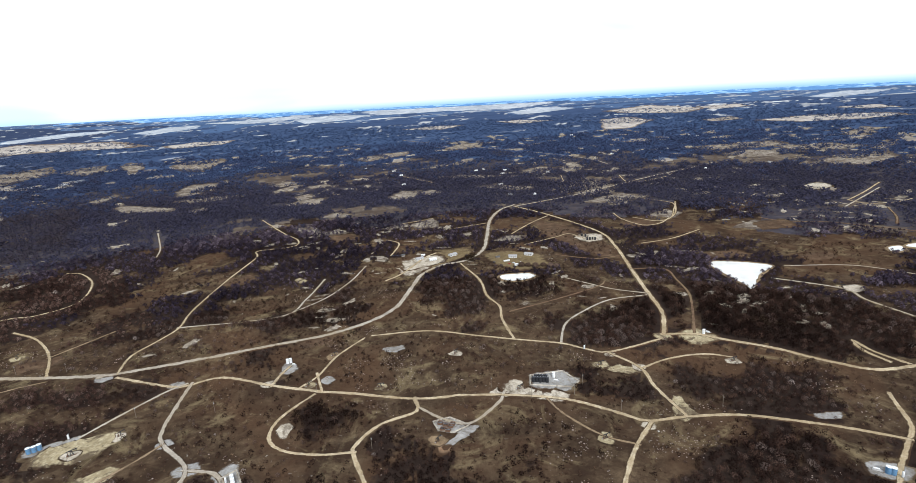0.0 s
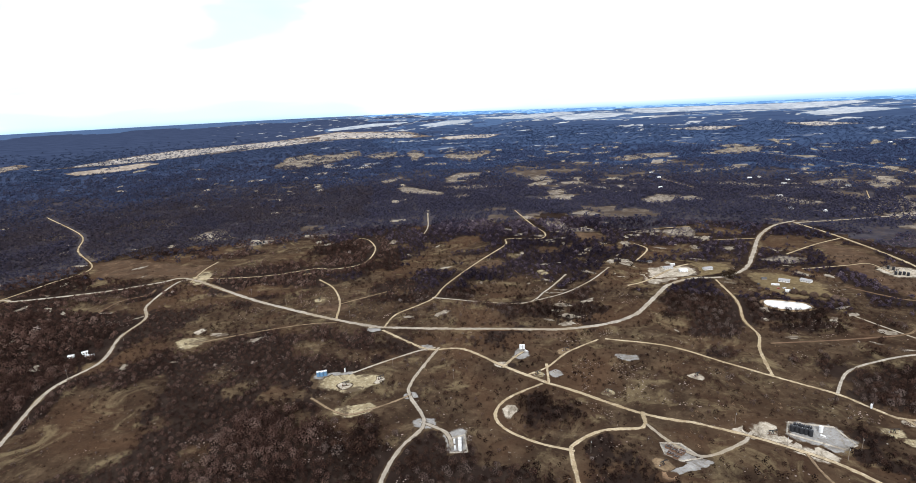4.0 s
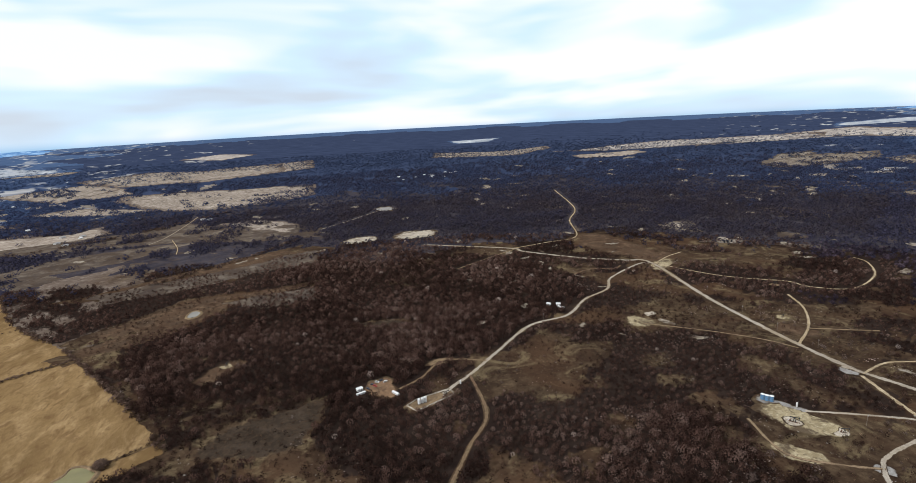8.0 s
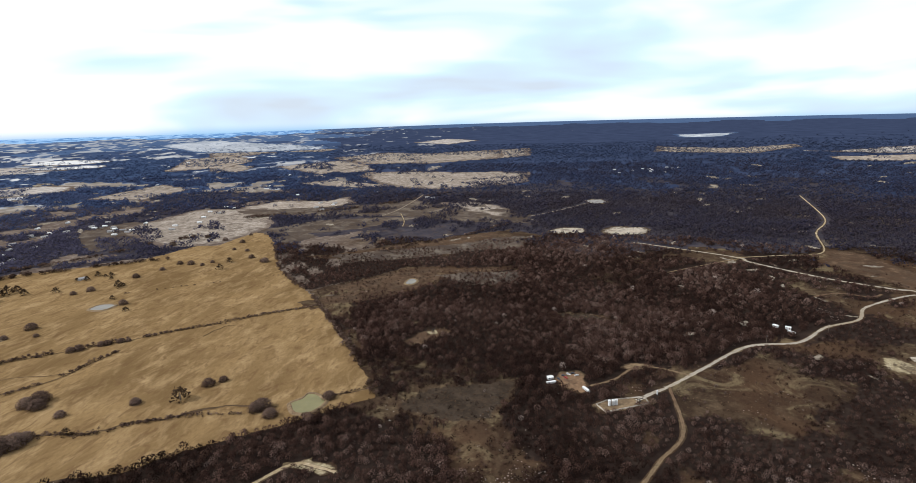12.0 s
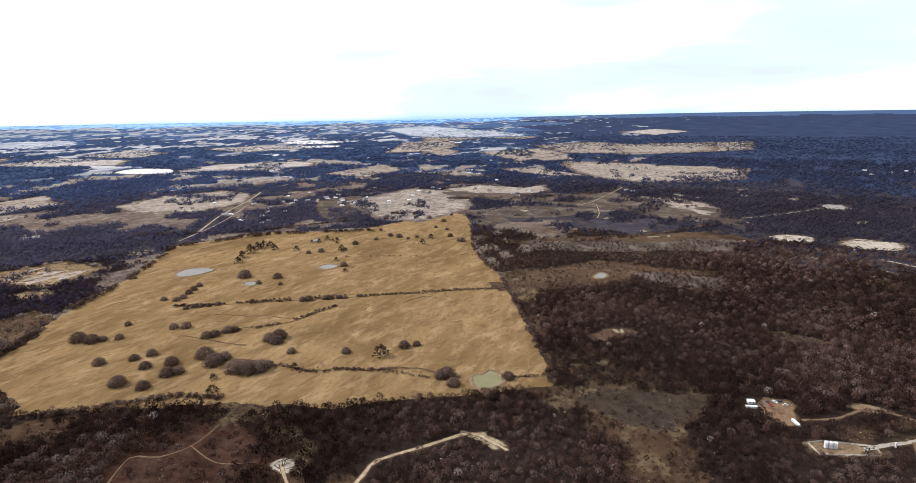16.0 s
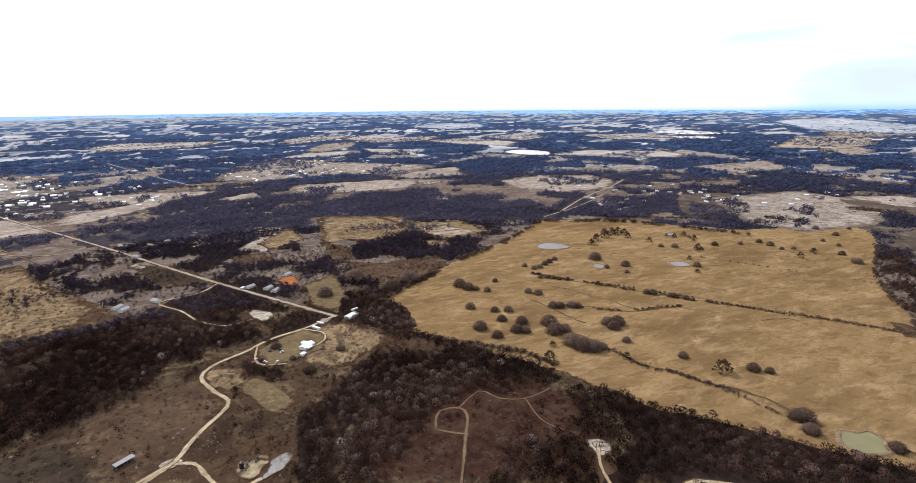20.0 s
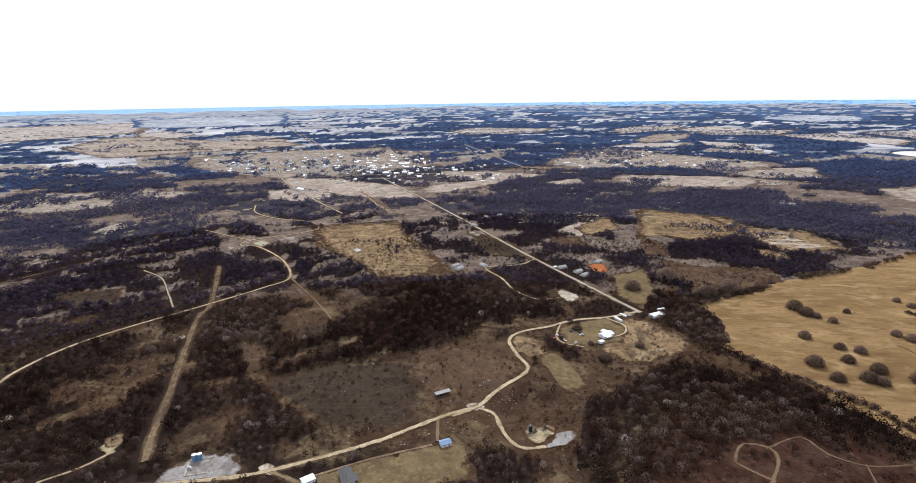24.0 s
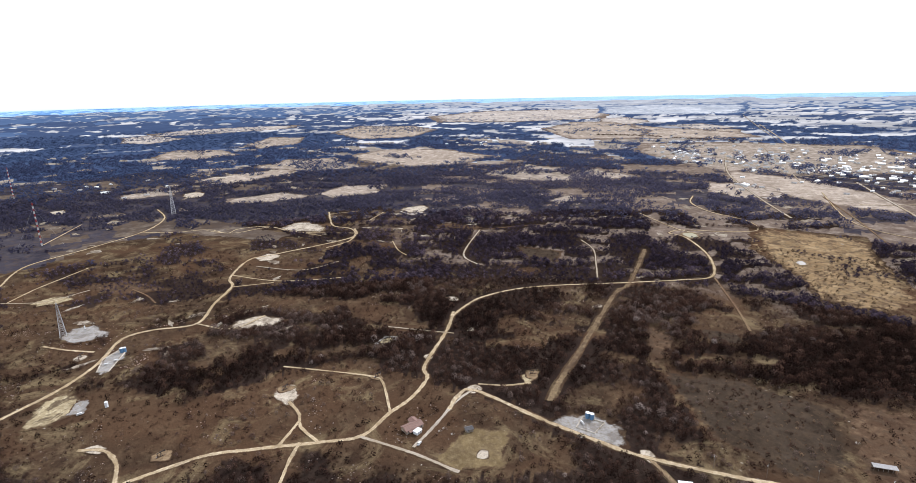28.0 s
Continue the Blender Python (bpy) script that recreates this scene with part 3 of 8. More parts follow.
def plot(kind, pts):
    """A field or clearing far off, with woodlots and hedgerows left standing in it."""
    far = math.hypot(sum(p[0] for p in pts), sum(p[1] for p in pts)) / len(pts)
    bearing = math.degrees(math.atan2(sum(p[0] for p in pts), sum(p[1] for p in pts)))
    glade = -85 < bearing < 70 and far < 2500
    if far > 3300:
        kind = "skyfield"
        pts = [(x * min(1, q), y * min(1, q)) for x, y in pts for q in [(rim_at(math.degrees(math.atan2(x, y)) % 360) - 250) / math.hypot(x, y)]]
    elif glade and kind != "mid":
        kind = "glade"
    big = max(math.dist(p, q) for p in pts for q in pts)
    me, edge = sheet("far_field", pts, M[kind], layer_height(0.05), min(5.0 + far * 0.004, big * 0.06), max(25.0, big / 12), False, 0.3 if kind == "glade" else 0.18)
    THIN.append((edge, {"lightened": 0.17, "farfield": 0.22, "townland": 0.37, "mid": 0.82 if glade else 0.40, "skyfield": 0.1, "glade": 0.47}[kind]))
    words = {"lightened": "pale field between far woods, haze partly painted in", "glade": "broken tan glade between far trees", "farfield": "tan far field broken by hedgerows", "townland": "dull grass lots between bare trees",
             "mid": "thin brown grass among scattered trees", "skyfield": "haze-paled field close to the skyline"}
    return tagged(new("far_field", me), words[kind], "field", kind="structure")


def berm(pts, height=0.7, width=1.6):
    """A low earth bank round a tank pad."""
    edge = straight(pts, 3.0)
    n = len(edge)
    v, f = [], []
    for i, (x, y) in enumerate(edge):
        x0, y0 = edge[i - 1]
        x1, y1 = edge[(i + 1) % n]
        d = math.hypot(x1 - x0, y1 - y0) or 1.0
        nx, ny = -(y1 - y0) / d, (x1 - x0) / d
        for o, z in ((-width / 2, -0.1), (-0.25, height), (0.25, height), (width / 2, -0.1)):
            px, py = x + nx * o, y + ny * o
            v.append((px, py, lift(px, py, z + 0.3 + 0.12 * noise.noise((px, py, 0.5)))))
    for i in range(n):
        j = (i + 1) % n
        f += [(4 * i + k, 4 * j + k, 4 * j + k + 1, 4 * i + k + 1) for k in range(3)]
    return tagged(new("berm", raw_mesh("berm", v, f, M["worn"])), "low pale earth berm round a tank pad", "berm", kind="structure")


def pond(kind, pts):
    h = layer_height(0.6)
    bank, edge = sheet("pond", [(x * 1.0, y * 1.0) for x, y in pts], M[kind + "_water"], h, 1.5, 15.0)
    stamp_area(BLOCK, edge, True)
    ob = tagged(new("pond", bank), "pale silty stock pond with painted sky sheen" if kind == "pale" else "dull silty stock pond with a muddy rim" if kind == "silt" else "murky green stock pond in the pasture", "pond", kind="structure")
    v, f = [], []
    n = len(edge)
    cx, cy = sum(p[0] for p in edge) / n, sum(p[1] for p in edge) / n
    for x, y in edge:
        d = math.hypot(x - cx, y - cy) or 1
        ux, uy = (x - cx) / d, (y - cy) / d
        for k, (o, z) in enumerate(((-0.6, h - 0.3), (1.2, h + 0.7), (2.6, h + 0.6), (5.0, -0.3))):
            px, py = x + ux * o, y + uy * o
            v.append((px, py, lift(px, py, z)))
    for i in range(n):
        j = (i + 1) % n
        f += [(4 * i + k, 4 * i + k + 1, 4 * j + k + 1, 4 * j + k) for k in range(3)]
    b = new("bank", raw_mesh("bank", v, f, M["dirt" if kind == "green" else "track"]))
    b.parent = ob
    return ob


# fields
field("scrub", [(-80, -591), (-125, -613), (-142, -569), (-120, -520), (-78, -489), (-45, -525)])
field("pasture", [(-181, -562), (-285, -403), (-319, -323), (-450, -150), (-533, -198), (-634, -266), (-746, -345), (-879, -459), (-1053, -555), (-1279, -713), (-1274, -794), (-1095, -715), (-1031, -724), (-896, -774), (-797, -939), (-628, -1012), (-480, -895), (-346, -813), (-217, -716), (-176, -687), (-197, -634)])
field("meadow", [(-194, -1230), (-286, -1208), (-324, -1097), (-224, -1008), (-209, -1075), (-165, -1083)])
field("meadow", [(-328, -964), (-357, -954), (-371, -909), (-327, -914)])
field("scrub", [(-992, -377), (-1145, -182), (-1209, -66), (-1122, -85), (-994, -200), (-963, -343)])
field("scrub", [(-770, -336), (-894, -221), (-899, -137), (-913, -28), (-804, -196), (-748, -317)])
field("scrub", [(-583, -157), (-625, -128), (-619, -105), (-574, -133)])
field("clearing", [(-433, -128), (-472, -110), (-483, -65), (-499, -15), (-423, -37), (-415, -77)])
field("meadow", [(345, -991), (299, -986), (185, -803), (209, -751), (267, -732)])
field("meadow", [(-191, -1261), (-310, -1205), (-340, -1076), (-246, -1011), (-195, -1045), (-149, -1008)])
field("scrub", [(152, -493), (54, -540), (33, -481), (64, -417), (102, -399), (123, -439)])
field("clearing", [(273, -413), (222, -454), (154, -479), (113, -410), (127, -364), (191, -364)])
field("meadow", [(492, -1006), (344, -1077), (284, -944), (172, -777), (258, -720), (316, -797), (388, -849)])
field("scrub", [(-504, 527), (-464, 543), (-446, 527), (-480, 505)])
field("scrub", [(530, 953), (588, 961), (586, 906), (524, 904)])
field("scrub", [(134, 1086), (223, 971), (242, 858), (229, 766), (192, 834), (144, 954)])
field("scrub", [(-273, 1016), (-229, 1029), (-199, 989), (-246, 973)])
field("scrub", [(300, 1008), (359, 1018), (355, 973), (303, 962)])
field("scrub", [(365, 795), (420, 797), (433, 770), (369, 765)])
field("scrub", [(497, 761), (544, 767), (542, 738), (495, 730)])
field("scrub", [(-391, 782), (-343, 802), (-323, 772), (-358, 747)])
field("scrub", [(-200, 543), (-165, 561), (-155, 545), (-189, 528)])
field("scrub", [(-1061, 549), (-1031, 588), (-863, 593), (-818, 634), (-785, 553), (-956, 489)])
field("scrub", [(-974, -428), (-1031, -274), (-1188, -52), (-1149, -2), (-1028, -174), (-957, -346)])
field("scrub", [(-714, -333), (-789, -256), (-886, -155), (-856, -134), (-743, -223), (-691, -306)])
field("clearing", [(-693, 19), (-690, 66), (-661, 117), (-670, 48)])
field("scrub", [(-152, -1012), (-188, -986), (-180, -896), (-144, -907)])
field("scrub", [(-164, -882), (-216, -850), (-218, -811), (-172, -837)])
field("scrub", [(-242, -817), (-293, -770), (-245, -726), (-192, -748)])
field("clearing", [(184, -1036), (75, -933), (47, -857), (120, -876)])
field("scrub", [(12, -996), (-38, -1007), (-53, -947), (-5, -942)])
field("scrub", [(-184, -848), (-309, -847), (-308, -790), (-200, -758), (-157, -810)])
field("clearing", [(680, -586), (621, -620), (581, -577), (629, -548)])
field("scrub", [(346, -492), (311, -487), (280, -424), (291, -420)])
field("clearing", [(305, -533), (275, -552), (257, -530), (286, -512)])
field("scrub", [(905, -581), (838, -613), (827, -594), (895, -546)])
field("meadow", [(-36, -1083), (-104, -1176), (-119, -1083), (-55, -1022)])
field("scrub", [(918, 55), (900, -10), (821, -55), (840, 8)])
field("scrub", [(714, -322), (710, -360), (670, -359), (677, -323)])
field("meadow", [(490, -995), (348, -1015), (252, -912), (187, -805), (265, -729), (346, -828), (426, -878)])
field("meadow", [(-179, -1243), (-347, -1203), (-353, -1092), (-227, -1015), (-168, -1074)])
field("meadow", [(-361, -1117), (-460, -1086), (-482, -979), (-375, -954), (-349, -1043)])
field("scrub", [(-716, 156), (-711, 164), (-699, 157)])

field("meadow", [(-84, -624), (-111, -616), (-143, -571), (-134, -550), (-109, -526), (-76, -510), (-54, -538), (-57, -582)])
field("meadow", [(42, -558), (26, -556), (12, -537), (1, -508), (11, -500), (47, -522)])
field("redscrub", [(-103, -434), (-147, -443), (-205, -436), (-255, -407), (-273, -347), (-268, -301), (-211, -264), (-40, -340), (-64, -375)])

# far fields, clearings and lots
plot("lightened", [(-1664, 1616), (-1671, 1724), (-1675, 1856), (-1577, 2026), (-1482, 1916), (-1509, 1722), (-1548, 1590)])
plot("lightened", [(-2292, 1745), (-2142, 1914), (-2203, 2208), (-2123, 2579), (-1732, 2667), (-1477, 2515), (-1930, 2334), (-2069, 2031), (-2184, 1782)])
plot("mid", [(-1109, 1050), (-1058, 1105), (-971, 1128), (-926, 1088), (-997, 1019)])
plot("farfield", [(-1051, 745), (-1056, 788), (-1023, 821), (-996, 786), (-1006, 726)])
plot("lightened", [(-1454, 1941), (-1443, 2026), (-1375, 2068), (-1331, 1976), (-1333, 1893), (-1405, 1907)])
plot("farfield", [(-1298, 2018), (-1317, 2123), (-1252, 2095), (-1191, 1998), (-1188, 1923), (-1249, 1981)])
plot("lightened", [(-1108, 2047), (-1079, 2126), (-976, 2176), (-939, 2109), (-942, 1927), (-1007, 1936)])
plot("farfield", [(-858, 1572), (-858, 1681), (-786, 1697), (-751, 1587), (-802, 1501)])
plot("townland", [(-1054, 1471), (-1041, 1573), (-1013, 1539), (-1013, 1445)])
plot("townland", [(-796, 1448), (-660, 1514), (-611, 1497), (-709, 1420)])
plot("farfield", [(-929, 1380), (-916, 1418), (-750, 1359), (-749, 1327), (-873, 1334)])
plot("townland", [(-700, 1319), (-671, 1352), (-645, 1322), (-678, 1303)])
plot("lightened", [(-557, 1518), (-516, 1628), (-482, 1603), (-519, 1494)])
plot("farfield", [(-461, 1338), (-426, 1400), (-367, 1416), (-370, 1332)])
plot("lightened", [(-587, 1625), (-553, 1690), (-510, 1654), (-549, 1591)])
plot("lightened", [(-1800, 2975), (-1732, 3250), (-1578, 3335), (-1526, 3182), (-1653, 2912)])
plot("lightened", [(-2310, 2714), (-2190, 3052), (-1951, 3177), (-2028, 2955), (-2211, 2592)])
plot("lightened", [(-1379, 2530), (-1299, 2623), (-1118, 2670), (-1128, 2553), (-1303, 2461)])
plot("lightened", [(-1631, 3410), (-1388, 3546), (-1014, 3795), (-959, 3580), (-1268, 3320)])
plot("townland", [(-406, 2071), (-327, 2155), (-200, 2189), (-228, 2102), (-351, 2008)])
plot("farfield", [(-65, 2204), (-9, 2303), (92, 2329), (80, 2228), (2, 2168)])
plot("townland", [(-149, 1793), (-113, 1861), (-52, 1877), (-80, 1806)])
plot("townland", [(-71, 1826), (0, 1921), (53, 1928), (-1, 1850)])
plot("lightened", [(-467, 1582), (-413, 1614), (-397, 1584), (-442, 1551)])
plot("farfield", [(-469, 1438), (-430, 1476), (-403, 1431), (-430, 1387)])
plot("farfield", [(-196, 1376), (-165, 1452), (-116, 1440), (-126, 1366), (-169, 1334)])
plot("townland", [(-123, 1418), (-84, 1447), (-51, 1407), (-89, 1372)])
plot("townland", [(-327, 1189), (-304, 1236), (-256, 1202), (-277, 1173)])
plot("farfield", [(-364, 1088), (-344, 1128), (-296, 1065), (-232, 1043), (-275, 1025), (-341, 1051)])
plot("townland", [(-174, 1055), (-130, 1089), (-116, 1072), (-149, 1045)])
plot("farfield", [(-110, 1075), (-76, 1124), (-56, 1094), (-60, 1050), (-96, 1044)])
plot("townland", [(50, 925), (79, 959), (111, 949), (91, 917)])
plot("townland", [(44, 1453), (94, 1480), (191, 1410), (149, 1383)])
plot("townland", [(-102, 1647), (-2, 1657), (121, 1609), (49, 1584)])
plot("farfield", [(297, 1651), (355, 1761), (385, 1683), (337, 1586)])
plot("farfield", [(181, 1670), (263, 1727), (288, 1654), (210, 1610)])
plot("farfield", [(222, 1362), (321, 1471), (386, 1415), (365, 1282), (291, 1268)])
plot("farfield", [(277, 1206), (378, 1278), (431, 1227), (334, 1171)])
plot("lightened", [(713, 2741), (853, 2768), (917, 2613), (767, 2443), (648, 2436)])
plot("lightened", [(811, 3057), (1089, 3159), (1277, 2866), (1131, 2766), (910, 2905)])
plot("lightened", [(1274, 2930), (1464, 2909), (1461, 2783), (1291, 2796)])
plot("lightened", [(-760, 4080), (-373, 4133), (330, 4137), (757, 4080), (695, 3746), (351, 3488), (-98, 3600), (-549, 3526)])
plot("lightened", [(-1064, 3479), (-882, 3660), (-560, 3601), (-667, 3351), (-923, 3232)])
plot("lightened", [(298, 3317), (501, 3501), (720, 3310), (492, 3204), (351, 3169)])
plot("lightened", [(200, 2941), (327, 2951), (482, 2848), (312, 2822)])
plot("lightened", [(-295, 2828), (-146, 2903), (10, 2887), (-81, 2776)])
plot("lightened", [(-60, 2351), (4, 2392), (29, 2352), (-34, 2312)])
plot("lightened", [(1286, 2345), (1485, 2346), (1705, 2243), (1752, 2125), (1587, 2144), (1402, 2210)])
plot("townland", [(1116, 2496), (1242, 2510), (1248, 2417), (1124, 2427)])
plot("farfield", [(799, 1886), (927, 1899), (1084, 1890), (1093, 1801), (972, 1792), (829, 1818)])
plot("townland", [(1042, 1779), (1201, 1760), (1264, 1667), (1166, 1654), (1056, 1707)])
plot("farfield", [(996, 1511), (1104, 1562), (1238, 1562), (1192, 1480), (1061, 1409), (1024, 1467)])
plot("townland", [(848, 1733), (937, 1761), (1039, 1679), (939, 1628), (850, 1661)])
plot("lightened", [(1319, 1879), (1459, 1979), (1490, 1936), (1383, 1831)])
plot("farfield", [(1239, 1633), (1365, 1730), (1375, 1695), (1250, 1578)])
plot("lightened", [(764, 1208), (839, 1253), (841, 1195), (822, 1148), (781, 1182)])
plot("lightened", [(319, 1163), (367, 1193), (373, 1173), (335, 1153)])
plot("farfield", [(370, 1050), (421, 1090), (436, 1054), (406, 1021)])
plot("farfield", [(481, 930), (538, 969), (554, 939), (515, 906)])
plot("lightened", [(651, 1147), (682, 1169), (703, 1149), (670, 1135)])
plot("mid", [(724, 1038), (794, 1055), (824, 1018), (768, 1004)])
plot("lightened", [(1839, 2923), (2094, 3031), (2263, 2882), (2121, 2811), (1874, 2790)])
plot("lightened", [(1697, 2479), (1851, 2442), (1858, 2319), (1748, 2369)])
plot("townland", [(-2821, 619), (-2767, 723), (-2699, 871), (-2688, 1019), (-2713, 1171), (-2636, 1162), (-2523, 940), (-2595, 751), (-2668, 581)])
plot("farfield", [(-2335, 1171), (-2313, 1266), (-2286, 1456), (-2204, 1463), (-2178, 1325), (-2233, 1167)])
plot("lightened", [(-2509, 1168), (-2455, 1290), (-2489, 1460), (-2472, 1720), (-2349, 1933), (-2225, 2167), (-2120, 2348), (-2021, 2236), (-2156, 2010), (-2262, 1637), (-2359, 1380)])
plot("townland", [(-3278, 801), (-3270, 968), (-3258, 1122), (-3121, 994), (-3140, 808)])
plot("lightened", [(-1690, 1651), (-1775, 1813), (-1749, 1928), (-1571, 1728)])
plot("mid", [(-1446, 608), (-1421, 657), (-1313, 655), (-1353, 608)])
plot("mid", [(-1292, 780), (-1231, 847), (-1183, 831), (-1228, 773)])
plot("mid", [(-1121, 558), (-1152, 609), (-1102, 594), (-1078, 554)])
plot("lightened", [(-1033, 744), (-1059, 790), (-1034, 814), (-955, 774), (-975, 740)])
plot("farfield", [(-879, 718), (-885, 765), (-848, 799), (-841, 757)])
plot("mid", [(-1346, 754), (-1346, 834), (-1269, 837), (-1267, 748)])
plot("townland", [(-2912, -1859), (-3060, -1785), (-2875, -1486), (-2699, -1387), (-2532, -1491), (-2511, -1614)])
plot("townland", [(-2727, -1325), (-2863, -1226), (-2863, -1090), (-2757, -1131)])
plot("townland", [(-2072, -674), (-2167, -670), (-2193, -502), (-2174, -230), (-2187, -139), (-2186, -46), (-1960, -44), (-1858, -201), (-1827, -350), (-1865, -490), (-1936, -566)])
plot("townland", [(-2236, -908), (-2372, -775), (-2221, -686), (-2155, -794)])
plot("townland", [(-2449, -727), (-2616, -616), (-2755, -452), (-2806, -286), (-2876, -51), (-2637, -49), (-2528, -261), (-2425, -477)])
plot("townland", [(-2327, -1502), (-2256, -1255), (-2107, -1254), (-2119, -1375)])
plot("mid", [(-1421, -815), (-1457, -695), (-1521, -530), (-1551, -270), (-1555, -173), (-1397, -38), (-1303, -37), (-1314, -178), (-1381, -359), (-1382, -526), (-1352, -649), (-1351, -764)])
plot("townland", [(-1902, -891), (-1977, -752), (-1870, -510), (-1828, -627)])
plot("townland", [(-1568, -273), (-1582, -175), (-1516, -105), (-1353, -37), (-1414, -160)])
plot("mid", [(-983, -386), (-1030, -276), (-1083, -152), (-1138, -84), (-1150, -35), (-1048, -33), (-1029, -123), (-962, -240), (-936, -341)])
plot("mid", [(-857, -163), (-874, -108), (-886, -31), (-822, -31), (-812, -102)])
plot("townland", [(-1318, -858), (-1368, -837), (-1381, -767), (-1305, -752)])
plot("mid", [(-1115, -597), (-1165, -531), (-1132, -495), (-1060, -539)])
plot("farfield", [(-168, -1686), (-205, -1743), (-316, -1719), (-535, -1704), (-616, -1650), (-607, -1585), (-470, -1604), (-351, -1635), (-236, -1568), (-176, -1618)])
plot("lightened", [(-258, -2837), (-346, -2929), (-563, -2960), (-590, -2879), (-441, -2778), (-279, -2708)])
plot("lightened", [(-559, -2837), (-735, -2893), (-889, -2740), (-1044, -2719), (-913, -2590), (-663, -2631)])
plot("townland", [(-323, -2524), (-444, -2687), (-588, -2682), (-534, -2541), (-360, -2425)])
plot("lightened", [(-575, -2460), (-723, -2385), (-722, -2316), (-583, -2339)])
plot("townland", [(-187, -2217), (-285, -2271), (-472, -2058), (-662, -1966), (-637, -1844), (-423, -1868), (-243, -1999), (-175, -2110)])
plot("townland", [(-462, -1834), (-585, -1851), (-746, -1785), (-746, -1697), (-582, -1696)])
plot("lightened", [(-913, -2590), (-1157, -2581), (-1300, -2337), (-1220, -2249), (-1026, -2416)])
plot("lightened", [(-1036, -3166), (-1256, -3247), (-1475, -3112), (-1423, -2935), (-1176, -2970)])
plot("lightened", [(-1238, -2564), (-1472, -2578), (-1526, -2385), (-1349, -2367)])
plot("farfield", [(-811, -1533), (-966, -1563), (-1100, -1483), (-1118, -1349), (-985, -1273), (-872, -1291), (-794, -1416)])
plot("lightened", [(-1241, -1950), (-1455, -1951), (-1687, -1740), (-1692, -1657), (-1626, -1593), (-1428, -1755)])
plot("lightened", [(-1694, -2366), (-1921, -2252), (-2061, -2017), (-2001, -1958), (-1742, -2136)])
plot("townland", [(-1516, -1435), (-1801, -1367), (-1728, -1226), (-1544, -1253)])
plot("farfield", [(-2074, -1542), (-2375, -1653), (-2544, -1546), (-2456, -1358), (-2238, -1357)])
plot("lightened", [(-2834, -2157), (-3178, -2026), (-3077, -1708), (-2973, -1224), (-2905, -1133), (-2739, -1378), (-2621, -1745)])
plot("townland", [(-2269, -1137), (-2484, -912), (-2344, -765), (-2116, -884)])
plot("townland", [(-2555, -965), (-2747, -750), (-2694, -408), (-2842, -204), (-2590, -181), (-2481, -465), (-2392, -735)])
plot("lightened", [(-3159, -707), (-3331, -541), (-3252, -344), (-3080, -497)])
plot("farfield", [(-1470, -864), (-1579, -784), (-1576, -652), (-1651, -612), (-1554, -558), (-1420, -668), (-1397, -801)])
plot("mid", [(-1434, -513), (-1591, -432), (-1639, -293), (-1521, -331), (-1375, -435)])
plot("mid", [(-1172, -670), (-1302, -564), (-1348, -426), (-1353, -314), (-1216, -431), (-1153, -567)])
plot("mid", [(-1128, -1107), (-1237, -1049), (-1241, -898), (-1121, -849), (-967, -917)])
plot("farfield", [(1858, -2112), (1815, -2237), (1591, -2234), (1284, -2304), (1150, -2236), (1357, -2056), (1496, -1935), (1593, -1795)])
plot("lightened", [(2404, -2764), (2246, -3050), (1772, -3286), (1585, -2870), (1885, -2667), (2053, -2545), (2183, -2501)])
plot("lightened", [(2024, -2310), (1961, -2427), (1775, -2388), (1785, -2262), (1910, -2174)])
plot("lightened", [(1606, -2312), (1526, -2455), (1348, -2424), (1414, -2309)])
plot("townland", [(1366, -1843), (1136, -2068), (778, -2225), (558, -2127), (496, -1876), (698, -1655), (875, -1570), (1086, -1625), (1282, -1696)])
plot("farfield", [(762, -1922), (677, -1989), (612, -1849), (700, -1811)])
plot("farfield", [(875, -1570), (668, -1581), (429, -1480), (366, -1362), (476, -1327), (641, -1361), (786, -1432)])
plot("lightened", [(722, -1309), (702, -1359), (602, -1340), (607, -1285)])
plot("farfield", [(807, -1356), (754, -1433), (611, -1361), (653, -1258), (744, -1269)])
plot("farfield", [(396, -1480), (282, -1585), (189, -1711), (136, -1763), (176, -1583), (264, -1479), (344, -1399)])
plot("farfield", [(390, -1766), (195, -1764), (39, -1738), (146, -1639), (322, -1614)])
plot("lightened", [(572, -2790), (441, -2922), (62, -2893), (119, -2751), (463, -2676)])
plot("townland", [(43, -1932), (-72, -2233), (-246, -2277), (-456, -2107), (-645, -1985), (-705, -1913), (-553, -1818), (-311, -1906), (-81, -1865)])
plot("farfield", [(-164, -1664), (-303, -1736), (-469, -1719), (-560, -1657), (-498, -1568), (-274, -1561)])
plot("lightened", [(-176, -2330), (-314, -2427), (-523, -2429), (-449, -2312)])
plot("farfield", [(-666, -1859), (-787, -1862), (-728, -1716), (-647, -1750)])
plot("farfield", [(36, -1607), (-54, -1671), (-69, -1592), (1, -1559)])
plot("farfield", [(1, -1055), (-36, -1115), (-75, -1129), (-70, -1053), (-44, -1008)])
plot("farfield", [(-360, -1057), (-424, -1089), (-454, -1015), (-477, -992), (-417, -953), (-362, -1010)])
plot("lightened", [(2873, -117), (2893, -234), (2742, -334), (2656, -208), (2718, -107)])
